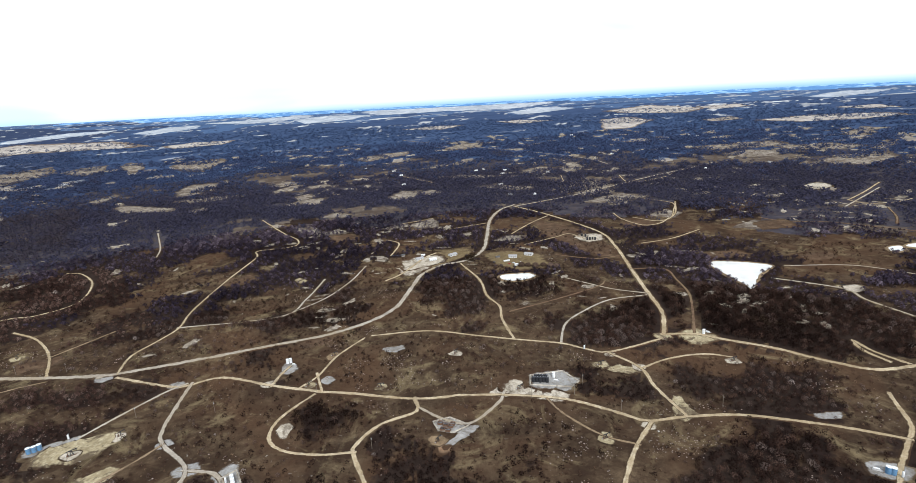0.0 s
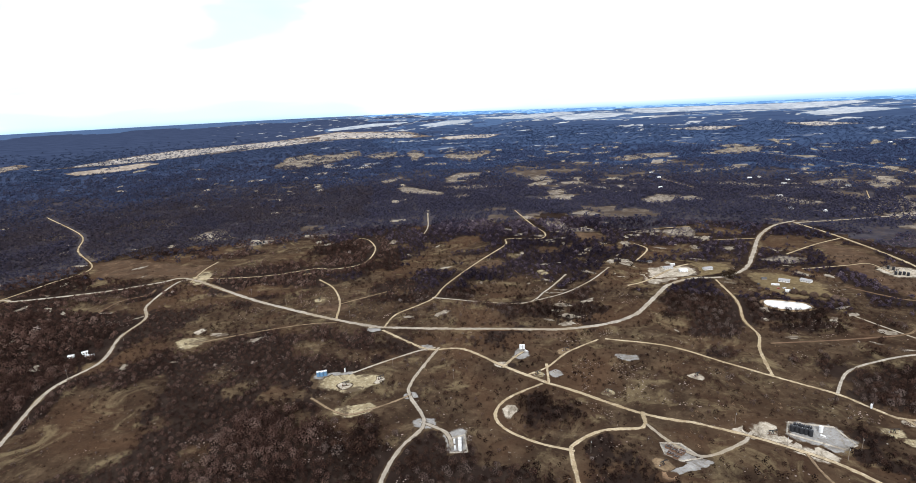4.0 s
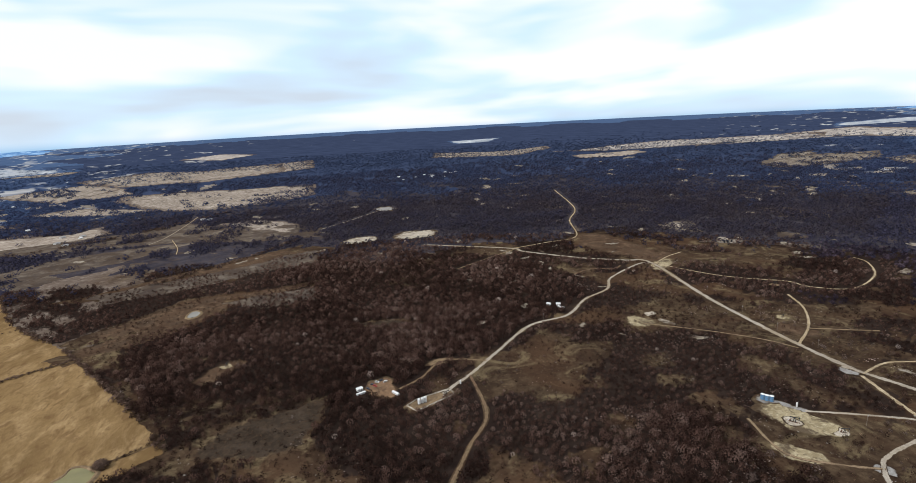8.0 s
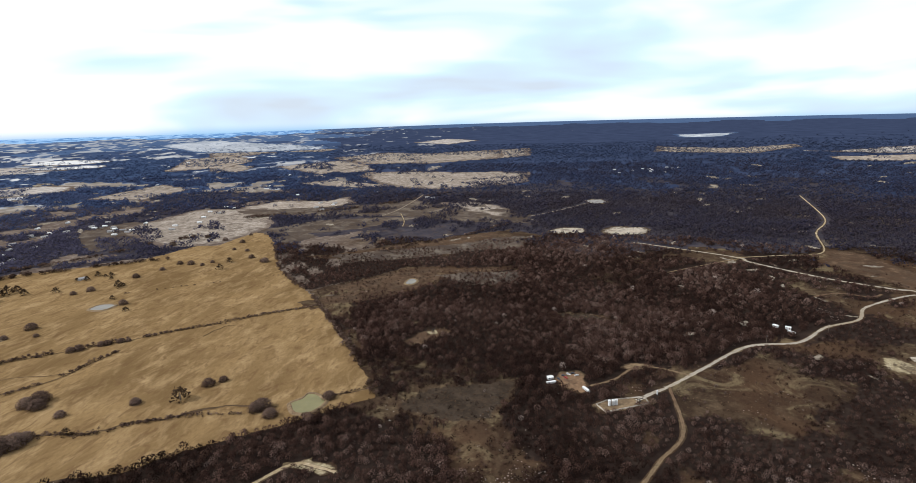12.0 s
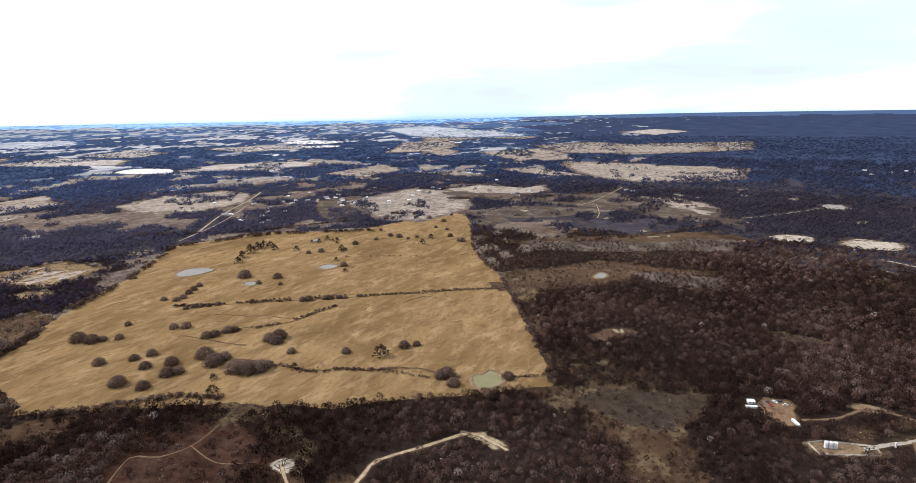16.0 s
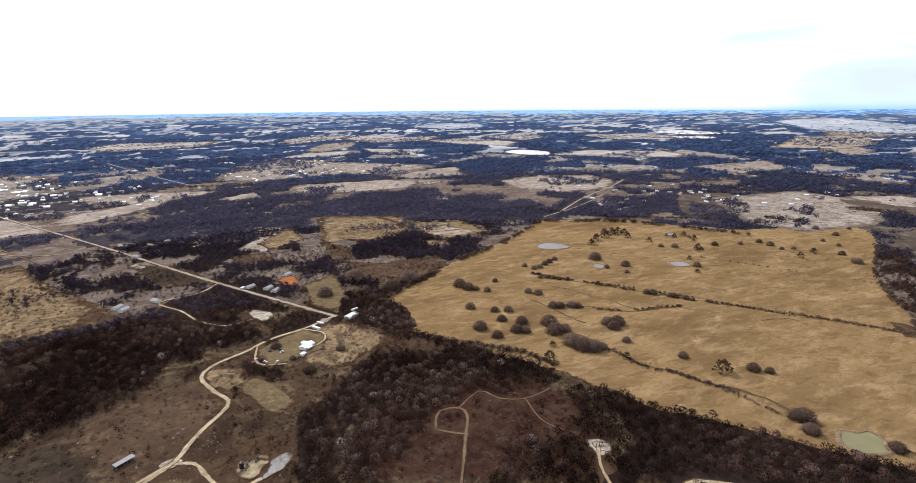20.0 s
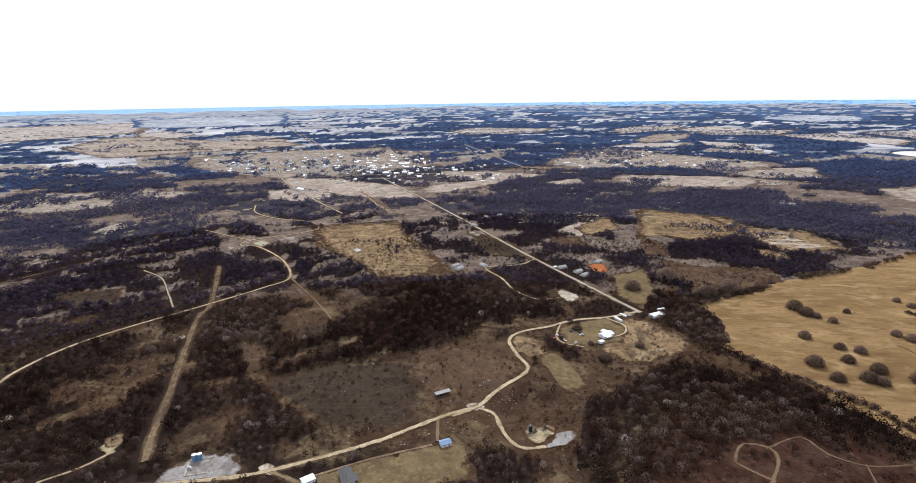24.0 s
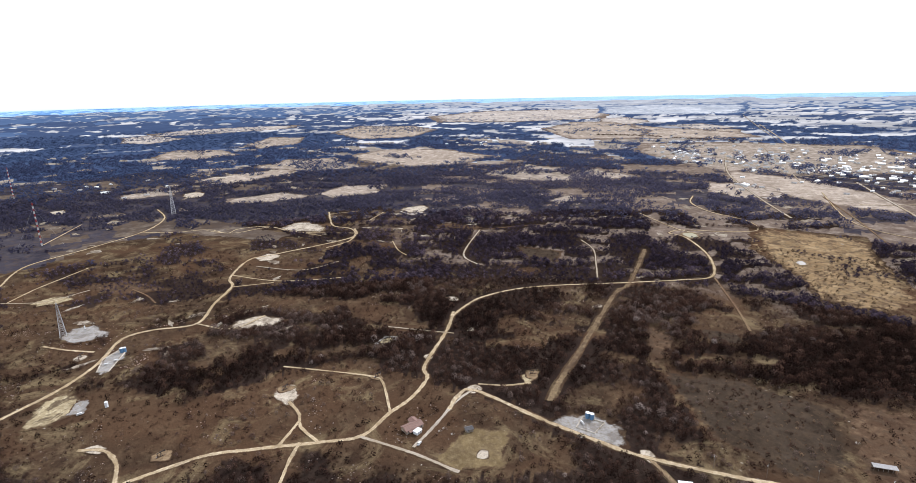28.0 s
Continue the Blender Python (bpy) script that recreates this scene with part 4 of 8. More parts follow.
plot("lightened", [(2945, -239), (3011, -464), (2932, -935), (2843, -849), (2836, -477), (2853, -269)])
plot("townland", [(2314, -188), (2434, -271), (2356, -423), (2217, -450), (2191, -303), (2244, -196)])
plot("townland", [(2430, -540), (2588, -695), (2500, -813), (2364, -743), (2322, -575)])
plot("farfield", [(2567, -997), (2696, -1202), (2536, -1414), (2350, -1438), (2240, -1244), (2324, -1029)])
plot("farfield", [(1780, -235), (1816, -328), (1823, -525), (1739, -533), (1714, -442), (1666, -283)])
plot("farfield", [(1378, -478), (1439, -572), (1384, -683), (1298, -606), (1307, -502)])
plot("farfield", [(1943, -831), (1988, -971), (1844, -1176), (1602, -1224), (1553, -1057), (1617, -889), (1802, -810)])
plot("townland", [(1917, -448), (1994, -599), (1943, -743), (1698, -761), (1731, -583)])
plot("townland", [(1454, -265), (1448, -408), (1360, -450), (1361, -342), (1390, -263)])
plot("townland", [(1875, -222), (1971, -281), (1962, -350), (1869, -293)])
plot("townland", [(1663, -39), (1684, -108), (1656, -190), (1607, -147), (1605, -36)])
plot("mid", [(1290, -18), (1348, -76), (1247, -179), (1029, -279), (1004, -242), (1188, -95), (1195, -13)])
plot("farfield", [(1984, -1852), (2040, -2121), (1902, -2248), (1592, -2142), (1499, -1934), (1687, -1753)])
plot("lightened", [(2802, -1721), (2791, -2148), (2297, -2713), (2063, -2336), (2308, -1936), (2558, -1643)])
plot("lightened", [(3242, -1733), (3191, -2057), (2942, -2265), (2878, -1938)])
plot("farfield", [(1592, -2142), (1457, -2336), (1298, -2384), (1235, -2220), (1434, -2018)])
plot("townland", [(1362, -1014), (1360, -1186), (1195, -1297), (1001, -1324), (1020, -1209), (1178, -1025)])
plot("lightened", [(1062, -552), (1069, -593), (1019, -593), (1014, -554)])
plot("townland", [(938, -891), (944, -980), (898, -954), (893, -887)])
plot("townland", [(-1176, -1014), (-1409, -967), (-1445, -787), (-1245, -665), (-1056, -690), (-1022, -806)])

# ponds
pond("pale", [(353, 739), (385, 745), (430, 718), (396, 686), (361, 636), (358, 658)])
pond("pale", [(49, 737), (85, 741), (97, 726), (74, 713), (53, 716)])
pond("pale", [(632, 768), (653, 773), (644, 753), (624, 749)])
pond("pale", [(663, 774), (690, 781), (676, 759), (661, 765)])
pond("green", [(-431, -229), (-439, -221), (-450, -219), (-448, -209), (-437, -198), (-423, -201), (-416, -214)])
pond("silt", [(-814, -209), (-832, -204), (-825, -193), (-807, -196), (-804, -204)])
pond("silt", [(-519, -836), (-549, -835), (-560, -799), (-529, -797), (-509, -813)])
pond("silt", [(-654, -644), (-672, -641), (-672, -620), (-652, -622)])
pond("silt", [(-532, -687), (-542, -687), (-545, -670), (-530, -670)])
pond("green", [(559, -874), (552, -891), (531, -878), (535, -859)])
pond("silt", [(356, -859), (353, -870), (342, -860), (346, -849)])
pond("pale", [(-1114, -2078), (-1196, -2117), (-1276, -2012), (-1215, -1931)])
pond("pale", [(-2051, -2213), (-2209, -2163), (-2257, -1966), (-2121, -2037)])
pond("pale", [(-1957, -2104), (-2057, -2011), (-2140, -1910), (-2094, -1880), (-1993, -1983)])

# worked pads, yards and bare patches
patch("gravel_pad", "grey", [(53, 454), (85, 458), (99, 437), (87, 422), (50, 434)])
patch("caliche_pad", "caliche", [(37, 447), (53, 452), (50, 430), (92, 416), (75, 408), (29, 420)])
patch("caliche_pad", "yellow", [(-354, 358), (-352, 373), (-325, 387), (-297, 393), (-297, 374), (-312, 354), (-342, 348)])
patch("gravel_pad", "grey", [(-361, 363), (-364, 370), (-353, 378), (-328, 391), (-323, 387), (-347, 373), (-354, 361)])
patch("gravel_pad", "grey", [(-195, 333), (-182, 342), (-166, 317), (-180, 309)])
patch("gravel_pad", "grey", [(-193, 478), (-195, 505), (-178, 493), (-180, 477)])
patch("tank_pad", "grey", [(-35, 385), (-21, 390), (-4, 378), (-18, 368), (-30, 372)])
patch("gravel_pad", "grey", [(-26, 354), (-7, 378), (5, 380), (-7, 363), (-20, 351)])
patch("caliche_pad", "yellow", [(220, 520), (243, 530), (257, 513), (243, 497), (226, 499)])
patch("caliche_pad", "yellow", [(127, 460), (141, 461), (158, 453), (147, 445), (132, 451)])
patch("gravel_pad", "grey", [(267, 317), (287, 310), (293, 304), (284, 292), (261, 300)])
patch("caliche_pad", "caliche", [(-104, 829), (-81, 844), (-48, 858), (-37, 827), (-59, 801), (-95, 786)])
patch("lawn", "grass", [(-103, 817), (-38, 883), (2, 890), (6, 848), (-54, 791), (-95, 738), (-118, 747)])
patch("lawn", "grass", [(26, 851), (71, 863), (115, 829), (129, 769), (79, 758), (46, 792)])
patch("caliche_pad", "caliche", [(-1212, 35), (-1241, 66), (-1235, 106), (-1192, 102), (-1181, 49)])
patch("caliche_pad", "caliche", [(-1228, 161), (-1243, 241), (-1189, 240), (-1174, 166)])
patch("gravel_pad", "grey", [(-1597, 145), (-1623, 192), (-1572, 212), (-1547, 165)])
patch("bare_patch", "yellow", [(-586, 371), (-567, 389), (-546, 383), (-552, 358)])
patch("bare_yard", "red", [(-505, 22), (-516, 31), (-518, 47), (-479, 50), (-481, 35), (-492, 24)])
patch("tank_pad", "dirt", [(-458, 57), (-466, 67), (-476, 103), (-464, 105), (-445, 64)])
patch("bare_patch", "dirt", [(-538, 93), (-548, 108), (-542, 123), (-531, 105)])
patch("gravel_pad", "grey", [(718, 71), (739, 53), (733, 33), (689, 20), (692, 53)])
patch("gravel_pad", "grey", [(595, 35), (628, 29), (645, 13), (629, 7), (588, 25)])
patch("caliche_pad", "yellow", [(522, 89), (560, 75), (566, 60), (547, 50), (522, 56), (519, 75)])
patch("gravel_pad", "grey", [(523, 57), (545, 51), (541, 42), (520, 43)])
patch("caliche_pad", "caliche", [(454, -97), (460, -114), (447, -117), (426, -108), (432, -103)])
patch("gravel_pad", "grey", [(278, -270), (269, -299), (251, -309), (234, -309), (219, -292), (242, -279)])
patch("caliche_pad", "caliche", [(628, -98), (643, -111), (645, -132), (613, -158), (613, -124)])
patch("caliche_pad", "caliche", [(1067, -290), (1100, -343), (1025, -360), (1009, -336)])
patch("gravel_pad", "grey", [(492, -217), (500, -235), (488, -247), (482, -226)])
patch("caliche_pad", "caliche", [(459, 47), (459, 37), (450, 30), (445, 35)])
patch("caliche_pad", "caliche", [(904, -197), (906, -227), (881, -227), (874, -199)])
patch("caliche_pad", "yellow", [(21, -377), (8, -385), (-1, -379), (11, -364)])
patch("gravel_pad", "grey", [(-2, -369), (-7, -381), (-15, -385), (-21, -378), (-16, -368), (6, -359)])
patch("bare_patch", "yellow", [(346, -301), (344, -313), (335, -309), (333, -295)])
patch("dry_pond", "caliche", [(0, -702), (-13, -712), (-29, -685), (-17, -669)])
patch("ploughed_plot", "redfield", [(-45, -832), (-70, -851), (-80, -812), (-63, -783)])
patch("lawn", "grass", [(-82, -786), (-131, -819), (-132, -722), (-105, -665), (-83, -706)])
patch("mown_plot", "grass", [(15, -509), (-4, -520), (-33, -459), (-10, -447)])
patch("yard", "grass", [(-5, -582), (-61, -625), (-80, -591), (-71, -559), (-17, -538)])
patch("caliche_pad", "caliche", [(-237, -301), (-247, -300), (-249, -289), (-240, -282), (-235, -285)])
patch("caliche_pad", "yellow", [(-340, -191), (-350, -183), (-348, -156), (-337, -153), (-336, -165)])
patch("yard", "grass", [(307, -211), (289, -236), (260, -209), (270, -175), (290, -168)])
patch("slab", "caliche", [(280, -203), (276, -208), (269, -203), (274, -197)])
patch("farmyard", "grass", [(161, -302), (132, -323), (68, -359), (54, -315), (140, -277)])
patch("bare_patch", "yellow", [(-262, 763), (-256, 773), (-241, 758), (-250, 749)])
patch("bare_patch", "caliche", [(558, -353), (554, -363), (541, -362), (544, -353)])
patch("bare_patch", "caliche", [(464, -320), (460, -327), (453, -322), (458, -317)])
patch("caliche_pad", "caliche", [(1082, -572), (1079, -626), (1032, -606), (1042, -566)])
patch("caliche_pad", "caliche", [(1590, -184), (1590, -223), (1531, -216), (1539, -180)])
patch("caliche_pad", "caliche", [(1540, 111), (1549, 83), (1505, 80), (1509, 106)])
patch("bare_patch", "yellow", [(870, 103), (881, 75), (858, 58), (851, 83)])
patch("bare_patch", "caliche", [(-585, 396), (-586, 409), (-576, 406), (-575, 393)])
patch("caliche_pad", "caliche", [(789, 1228), (839, 1253), (843, 1208), (795, 1184)])
patch("caliche_pad", "caliche", [(468, 630), (490, 631), (483, 611), (464, 614)])
patch("caliche_pad", "caliche", [(197, 927), (236, 935), (237, 896), (205, 891)])
patch("bare_patch", "grey", [(-99, 524), (-74, 529), (-67, 518), (-91, 512)])
patch("bare_patch", "grey", [(265, 372), (290, 371), (289, 363), (268, 365)])
patch("bare_patch", "red", [(-31, 355), (-26, 364), (-19, 358), (-21, 345), (-28, 343)])
patch("bare_patch", "yellow", [(170, 408), (176, 408), (178, 386), (184, 379), (169, 375), (164, 384)])
patch("bare_patch", "yellow", [(-308, 324), (-284, 342), (-272, 347), (-275, 328), (-292, 318)])
patch("bare_patch", "caliche", [(-165, 382), (-160, 395), (-152, 386), (-154, 370)])
patch("bare_patch", "grey", [(-149, 461), (-142, 471), (-132, 461), (-140, 450)])
patch("bare_patch", "yellow", [(-782, 541), (-803, 583), (-776, 577), (-743, 525)])
patch("pad", "caliche", [(-1596, 155), (-1621, 180), (-1580, 203), (-1545, 180)])
patch("pad", "caliche", [(-1237, 163), (-1255, 203), (-1217, 238), (-1190, 203), (-1199, 165)])
patch("yard", "caliche", [(-107, 822), (-72, 851), (-50, 832), (-66, 783), (-96, 758)])
patch("road_junction", "grey", [(-281, 465), (-285, 472), (-293, 472), (-300, 465), (-294, 458), (-284, 458)])
patch("road_junction", "grey", [(-368, 486), (-372, 495), (-381, 495), (-386, 486), (-380, 478), (-371, 477)])
patch("road_junction", "grey", [(-245, 371), (-249, 377), (-256, 376), (-260, 371), (-257, 364), (-250, 366)])
patch("road_junction", "grey", [(-206, 337), (-212, 347), (-223, 345), (-229, 337), (-222, 329), (-212, 330)])
patch("road_junction", "caliche", [(-190, 458), (-192, 465), (-200, 464), (-206, 458), (-200, 452), (-192, 452)])
patch("road_junction", "caliche", [(165, 457), (162, 464), (153, 463), (152, 457), (154, 450), (161, 451)])
patch("road_junction", "yellow", [(212, 517), (208, 525), (199, 526), (194, 517), (201, 510), (209, 508)])
patch("road_junction", "yellow", [(177, 377), (173, 385), (165, 383), (161, 377), (165, 369), (173, 372)])
patch("road_junction", "caliche", [(142, 366), (141, 371), (134, 371), (129, 366), (134, 361), (140, 361)])
patch("road_junction", "caliche", [(144, 486), (140, 491), (136, 492), (133, 486), (135, 481), (141, 481)])
patch("road_junction", "caliche", [(33, 424), (29, 431), (21, 433), (15, 424), (21, 417), (29, 417)])
patch("road_junction", "caliche", [(437, -249), (434, -245), (429, -244), (425, -249), (429, -254), (435, -254)])
patch("road_junction", "caliche", [(360, -251), (356, -244), (349, -244), (347, -251), (349, -257), (357, -257)])
patch("road_junction", "caliche", [(73, -407), (69, -400), (62, -402), (58, -407), (62, -412), (70, -412)])
patch("road_junction", "caliche", [(210, -301), (205, -296), (198, -295), (195, -301), (199, -305), (206, -306)])
patch("road_junction", "grey", [(-81, -639), (-85, -632), (-93, -633), (-97, -639), (-93, -644), (-85, -646)])
berm([(-458, 57), (-466, 67), (-476, 103), (-464, 105), (-445, 64)])
berm([(54, 452), (85, 457), (97, 437), (88, 428), (52, 435)])
berm([(-35, 385), (-21, 390), (-5, 378), (-18, 369), (-30, 373)])
berm([(258, -283), (265, -298), (249, -306), (244, -289)])
berm([(598, 35), (626, 29), (642, 13), (631, 9), (593, 25)])
berm([(-187, 327), (-179, 336), (-167, 317), (-179, 311)])

# roads and tracks
road("county_road", "gravel", 9, [(-382, 490), (-308, 513), (-213, 547), (-164, 565), (-119, 598), (-93, 640), (-81, 699), (-67, 764), (-38, 802), (-1, 820), (28, 871), (39, 951), (52, 1076), (79, 1167), (115, 1213)])
road("county_road", "gravel", 9, [(-363, 496), (-386, 492), (-445, 493), (-499, 497), (-616, 511), (-792, 544), (-824, 512), (-871, 450), (-961, 373), (-992, 362), (-1061, 265), (-1103, 202)])
road("caliche_road", "caliche", 7, [(116, 1198), (179, 1097), (244, 950), (248, 850), (238, 737), (231, 651), (225, 579), (208, 527)])
road("caliche_road", "caliche", 7, [(206, 523), (238, 520), (262, 504), (299, 481), (326, 456), (361, 432), (401, 435)])
road("dirt_track", "dirt", 4, [(239, 524), (264, 588), (279, 635), (283, 683), (283, 730), (238, 737)])
road("lease_road", "caliche", 4.5, [(-110, 556), (-48, 561), (6, 543), (47, 529), (95, 514), (117, 499), (140, 490), (202, 514)])
road("lease_road", "caliche", 4.5, [(138, 488), (159, 456), (161, 421), (170, 377)])
road("lease_road", "caliche", 5, [(-14, 423), (28, 420), (73, 411), (97, 399), (122, 382), (138, 372), (169, 375), (211, 374), (247, 364), (284, 350), (314, 335)])
road("lease_road", "caliche", 5, [(139, 369), (119, 342), (101, 308), (94, 292)])
road("dirt_track", "track", 3, [(64, 410), (73, 388), (97, 357), (120, 344)])
road("lease_road", "caliche", 4, [(163, 456), (191, 470), (228, 476), (249, 468)])
road("lease_road", "caliche", 5, [(345, 393), (339, 378), (328, 350), (308, 329), (286, 307), (271, 289)])
road("lease_road", "caliche", 5, [(400, 436), (385, 464), (382, 489), (377, 469), (384, 445)])
road("lease_road", "caliche", 4.5, [(-9, 801), (17, 724), (24, 663), (38, 623), (38, 584), (47, 530)])
road("lease_road", "gravel", 4, [(95, 515), (109, 562), (139, 597), (179, 627), (229, 638), (189, 663), (140, 712)])
road("lease_road", "caliche", 5.5, [(-14, 423), (-53, 421), (-113, 435), (-143, 441), (-193, 456), (-249, 476), (-278, 464), (-295, 463), (-361, 486)])
road("lease_road", "caliche", 5, [(-53, 421), (-50, 401), (-78, 385), (-94, 360), (-94, 347), (-82, 320), (-75, 303)])
road("lease_road", "caliche", 4, [(-148, 435), (-167, 401), (-168, 374), (-153, 357), (-123, 349), (-95, 350)])
road("lease_road", "gravel", 4.5, [(-46, 405), (-29, 390), (-5, 380), (20, 407), (27, 424)])
road("lease_road", "caliche", 4.5, [(-193, 456), (-191, 476), (-187, 491)])
road("lease_road", "caliche", 3.5, [(-163, 451), (-152, 470), (-142, 510), (-121, 549)])
road("lease_road", "caliche", 3.5, [(-154, 474), (-141, 441)])
road("lease_road", "gravel", 5, [(-276, 467), (-270, 421), (-263, 388), (-253, 371), (-218, 338), (-218, 303), (-213, 272), (-208, 259)])
road("lease_road", "gravel", 5, [(-218, 338), (-194, 333), (-183, 321)])
road("dirt_track", "track", 3.5, [(-254, 370), (-267, 347), (-290, 322), (-335, 331)])
road("lease_road", "gravel", 4.5, [(-282, 466), (-294, 454), (-317, 414), (-330, 388)])
road("lease_road", "caliche", 4, [(-367, 495), (-376, 534), (-366, 570), (-359, 606), (-369, 662), (-372, 782), (-369, 895), (-381, 936), (-322, 956), (-326, 1000), (-370, 1056), (-461, 1187)])
road("lease_road", "gravel", 4, [(-359, 606), (-240, 625), (-222, 682), (-216, 759)])
road("lease_road", "gravel", 4, [(-237, 625), (-197, 679), (-174, 745), (-163, 814)])
road("lease_road", "caliche", 4.5, [(-443, 497), (-478, 547), (-526, 591), (-572, 614)])
road("dirt_track", "track", 3.5, [(-472, 540), (-456, 570), (-439, 602)])
road("lease_road", "gravel", 6, [(-791, 537), (-792, 518), (-741, 437), (-694, 403), (-664, 350), (-617, 300), (-601, 240), (-541, 175), (-499, 132), (-485, 114), (-470, 97)])
road("dirt_track", "dirt", 4.5, [(-494, 130), (-420, 124), (-379, 97), (-350, 79), (-338, 71), (-324, 66)])
road("dirt_track", "dirt", 4, [(-525, 154), (-538, 128), (-537, 105), (-508, 80), (-494, 57)])
road("dirt_track", "track", 3.5, [(-436, 484), (-467, 467), (-511, 426), (-553, 376)])
road("lease_road", "caliche", 4, [(-792, 544), (-776, 551), (-705, 582), (-663, 612), (-621, 661), (-590, 668), (-560, 712), (-593, 794), (-647, 848), (-675, 855)])
road("lease_road", "caliche", 4.5, [(-992, 362), (-1009, 441), (-1033, 523), (-1190, 585), (-1335, 670), (-1627, 745)])
road("lease_road", "gravel", 4, [(-1381, -10), (-1462, 67), (-1577, 163)])
road("dirt_track", "track", 4, [(-983, 359), (-947, 300), (-895, 221)])
road("lease_road", "caliche", 5, [(-238, -229), (-261, -231), (-280, -232), (-310, -211), (-344, -187), (-343, -167), (-339, -152)])
road("lease_road", "caliche", 3.5, [(-241, -293), (-228, -273), (-221, -251), (-215, -236)])
road("dirt_track", "dirt", 3, [(-152, -350), (-133, -366), (-137, -377), (-146, -390), (-163, -388), (-165, -374), (-152, -348), (-141, -326), (-127, -299)])
road("dirt_track", "dirt", 2, [(-163, -388), (-192, -406), (-203, -387), (-225, -377), (-254, -383)])
road("dirt_track", "dirt", 1.5, [(-224, -376), (-220, -340), (-233, -316)])
road("gravel_road", "caliche", 6, [(81, -391), (63, -408), (49, -438), (25, -479), (37, -508), (49, -542), (38, -566), (7, -586), (-22, -609), (-64, -625), (-99, -647)])
road("county_road", "gravel", 8, [(-102, -648), (36, -853), (157, -1042), (207, -1122), (371, -1362), (558, -1620)])
road("farm_lane", "caliche", 4, [(36, -853), (61, -817), (110, -796), (80, -749), (57, -702), (26, -672), (-1, -680)])
road("gravel_road", "caliche", 6, [(65, -406), (95, -383), (130, -349), (160, -326), (199, -300), (217, -291), (277, -270), (351, -250), (352, -232), (341, -217)])
road("lease_road", "caliche", 5, [(66, -405), (49, -399), (39, -377), (30, -362), (19, -356), (6, -360)])
road("dirt_track", "dirt", 4, [(93, -379), (88, -356)])
road("dirt_track", "track", 5, [(198, -298), (169, -289), (144, -276)])
road("dirt_track", "track", 3, [(168, -298), (132, -324), (93, -347)])
road("gravel_road", "caliche", 5.5, [(511, -333), (473, -299), (418, -237), (395, -226), (374, -197), (364, -170), (349, -139), (359, -111), (378, -72), (395, -34), (397, -11), (397, 20), (394, 30)])
road("gravel_road", "caliche", 5, [(507, -333), (520, -358), (531, -392), (528, -444), (508, -494), (473, -553), (451, -590), (413, -658), (398, -706), (456, -789), (542, -857), (577, -859), (576, -897), (516, -951), (489, -1001), (537, -1055), (625, -1072), (703, -1121), (744, -1190)])
road("dirt_track", "dirt", 3.5, [(389, -697), (318, -623), (272, -570)])
road("pipeline_clearing", "swath", 9, [(539, -738), (450, -589), (435, -540), (350, -385), (317, -322), (300, -295)])
road("lease_road", "gravel", 4, [(816, -597), (708, -485), (651, -470)])
road("dirt_track", "gravel", 3.5, [(464, -299), (495, -272), (521, -250)])
road("lease_road", "caliche", 3.5, [(356, -261), (341, -278), (332, -297)])
road("farm_lane", "gravel", 4, [(346, -138), (308, -160), (272, -176)])
road("farm_lane", "gravel", 4, [(353, -253), (347, -229), (326, -191), (314, -167)])
road("dirt_track", "caliche", 3.5, [(367, -172), (412, -188), (427, -186), (451, -166), (497, -123)])
road("lease_road", "caliche", 4, [(429, -106), (407, -107), (390, -102), (365, -106)])
road("lease_road", "caliche", 4, [(396, -102), (377, -82)])
road("lease_road", "caliche", 4, [(367, -93), (352, -81), (333, -69), (325, -63)])
road("gravel_road", "caliche", 6, [(544, 119), (550, 105), (578, 66), (616, 35), (672, 9), (678, -22), (667, -67), (723, -97), (779, -131), (821, -137), (895, -182), (901, -227), (921, -373), (978, -406)])
road("lease_road", "caliche", 4, [(667, -67), (626, -98), (641, -138)])
road("lease_road", "caliche", 4, [(831, -141), (759, -194), (719, -272)])
road("lease_road", "caliche", 3.5, [(775, -133), (759, -181)])
road("dirt_track", "gravel", 3.5, [(850, -185), (790, -236), (796, -296)])
road("lease_road", "caliche", 5, [(985, 147), (1080, 123), (1141, 40), (1221, -56), (1321, -103), (1427, -101)])
road("lease_road", "caliche", 4, [(1223, 107), (1362, 50)])
road("dirt_track", "gravel", 3.5, [(897, 139), (869, 90), (884, 41)])
road("lease_road", "caliche", 4.5, [(459, 47), (448, 32), (423, 25), (402, 27)])
road("lease_road", "gravel", 5, [(482, 534), (466, 587), (465, 622), (406, 670)])
road("lease_road", "gravel", 4, [(449, 715), (533, 702), (583, 657)])
road("lease_road", "gravel", 5, [(738, 1018), (913, 1161)])
road("county_road", "gravel", 7, [(749, 1597), (488, 1440), (298, 1301), (116, 1198)])
road("lease_road", "gravel", 4, [(-659, 1107), (-590, 989), (-565, 930)])
road("lease_road", "caliche", 4, [(-772, 531), (-811, 589), (-828, 631)])
road("erosion_gully", "gully", 1.6, [(-418, -626), (-442, -575), (-464, -505)])
road("erosion_gully", "gully", 2.2, [(-357, -589), (-368, -549), (-377, -499)])
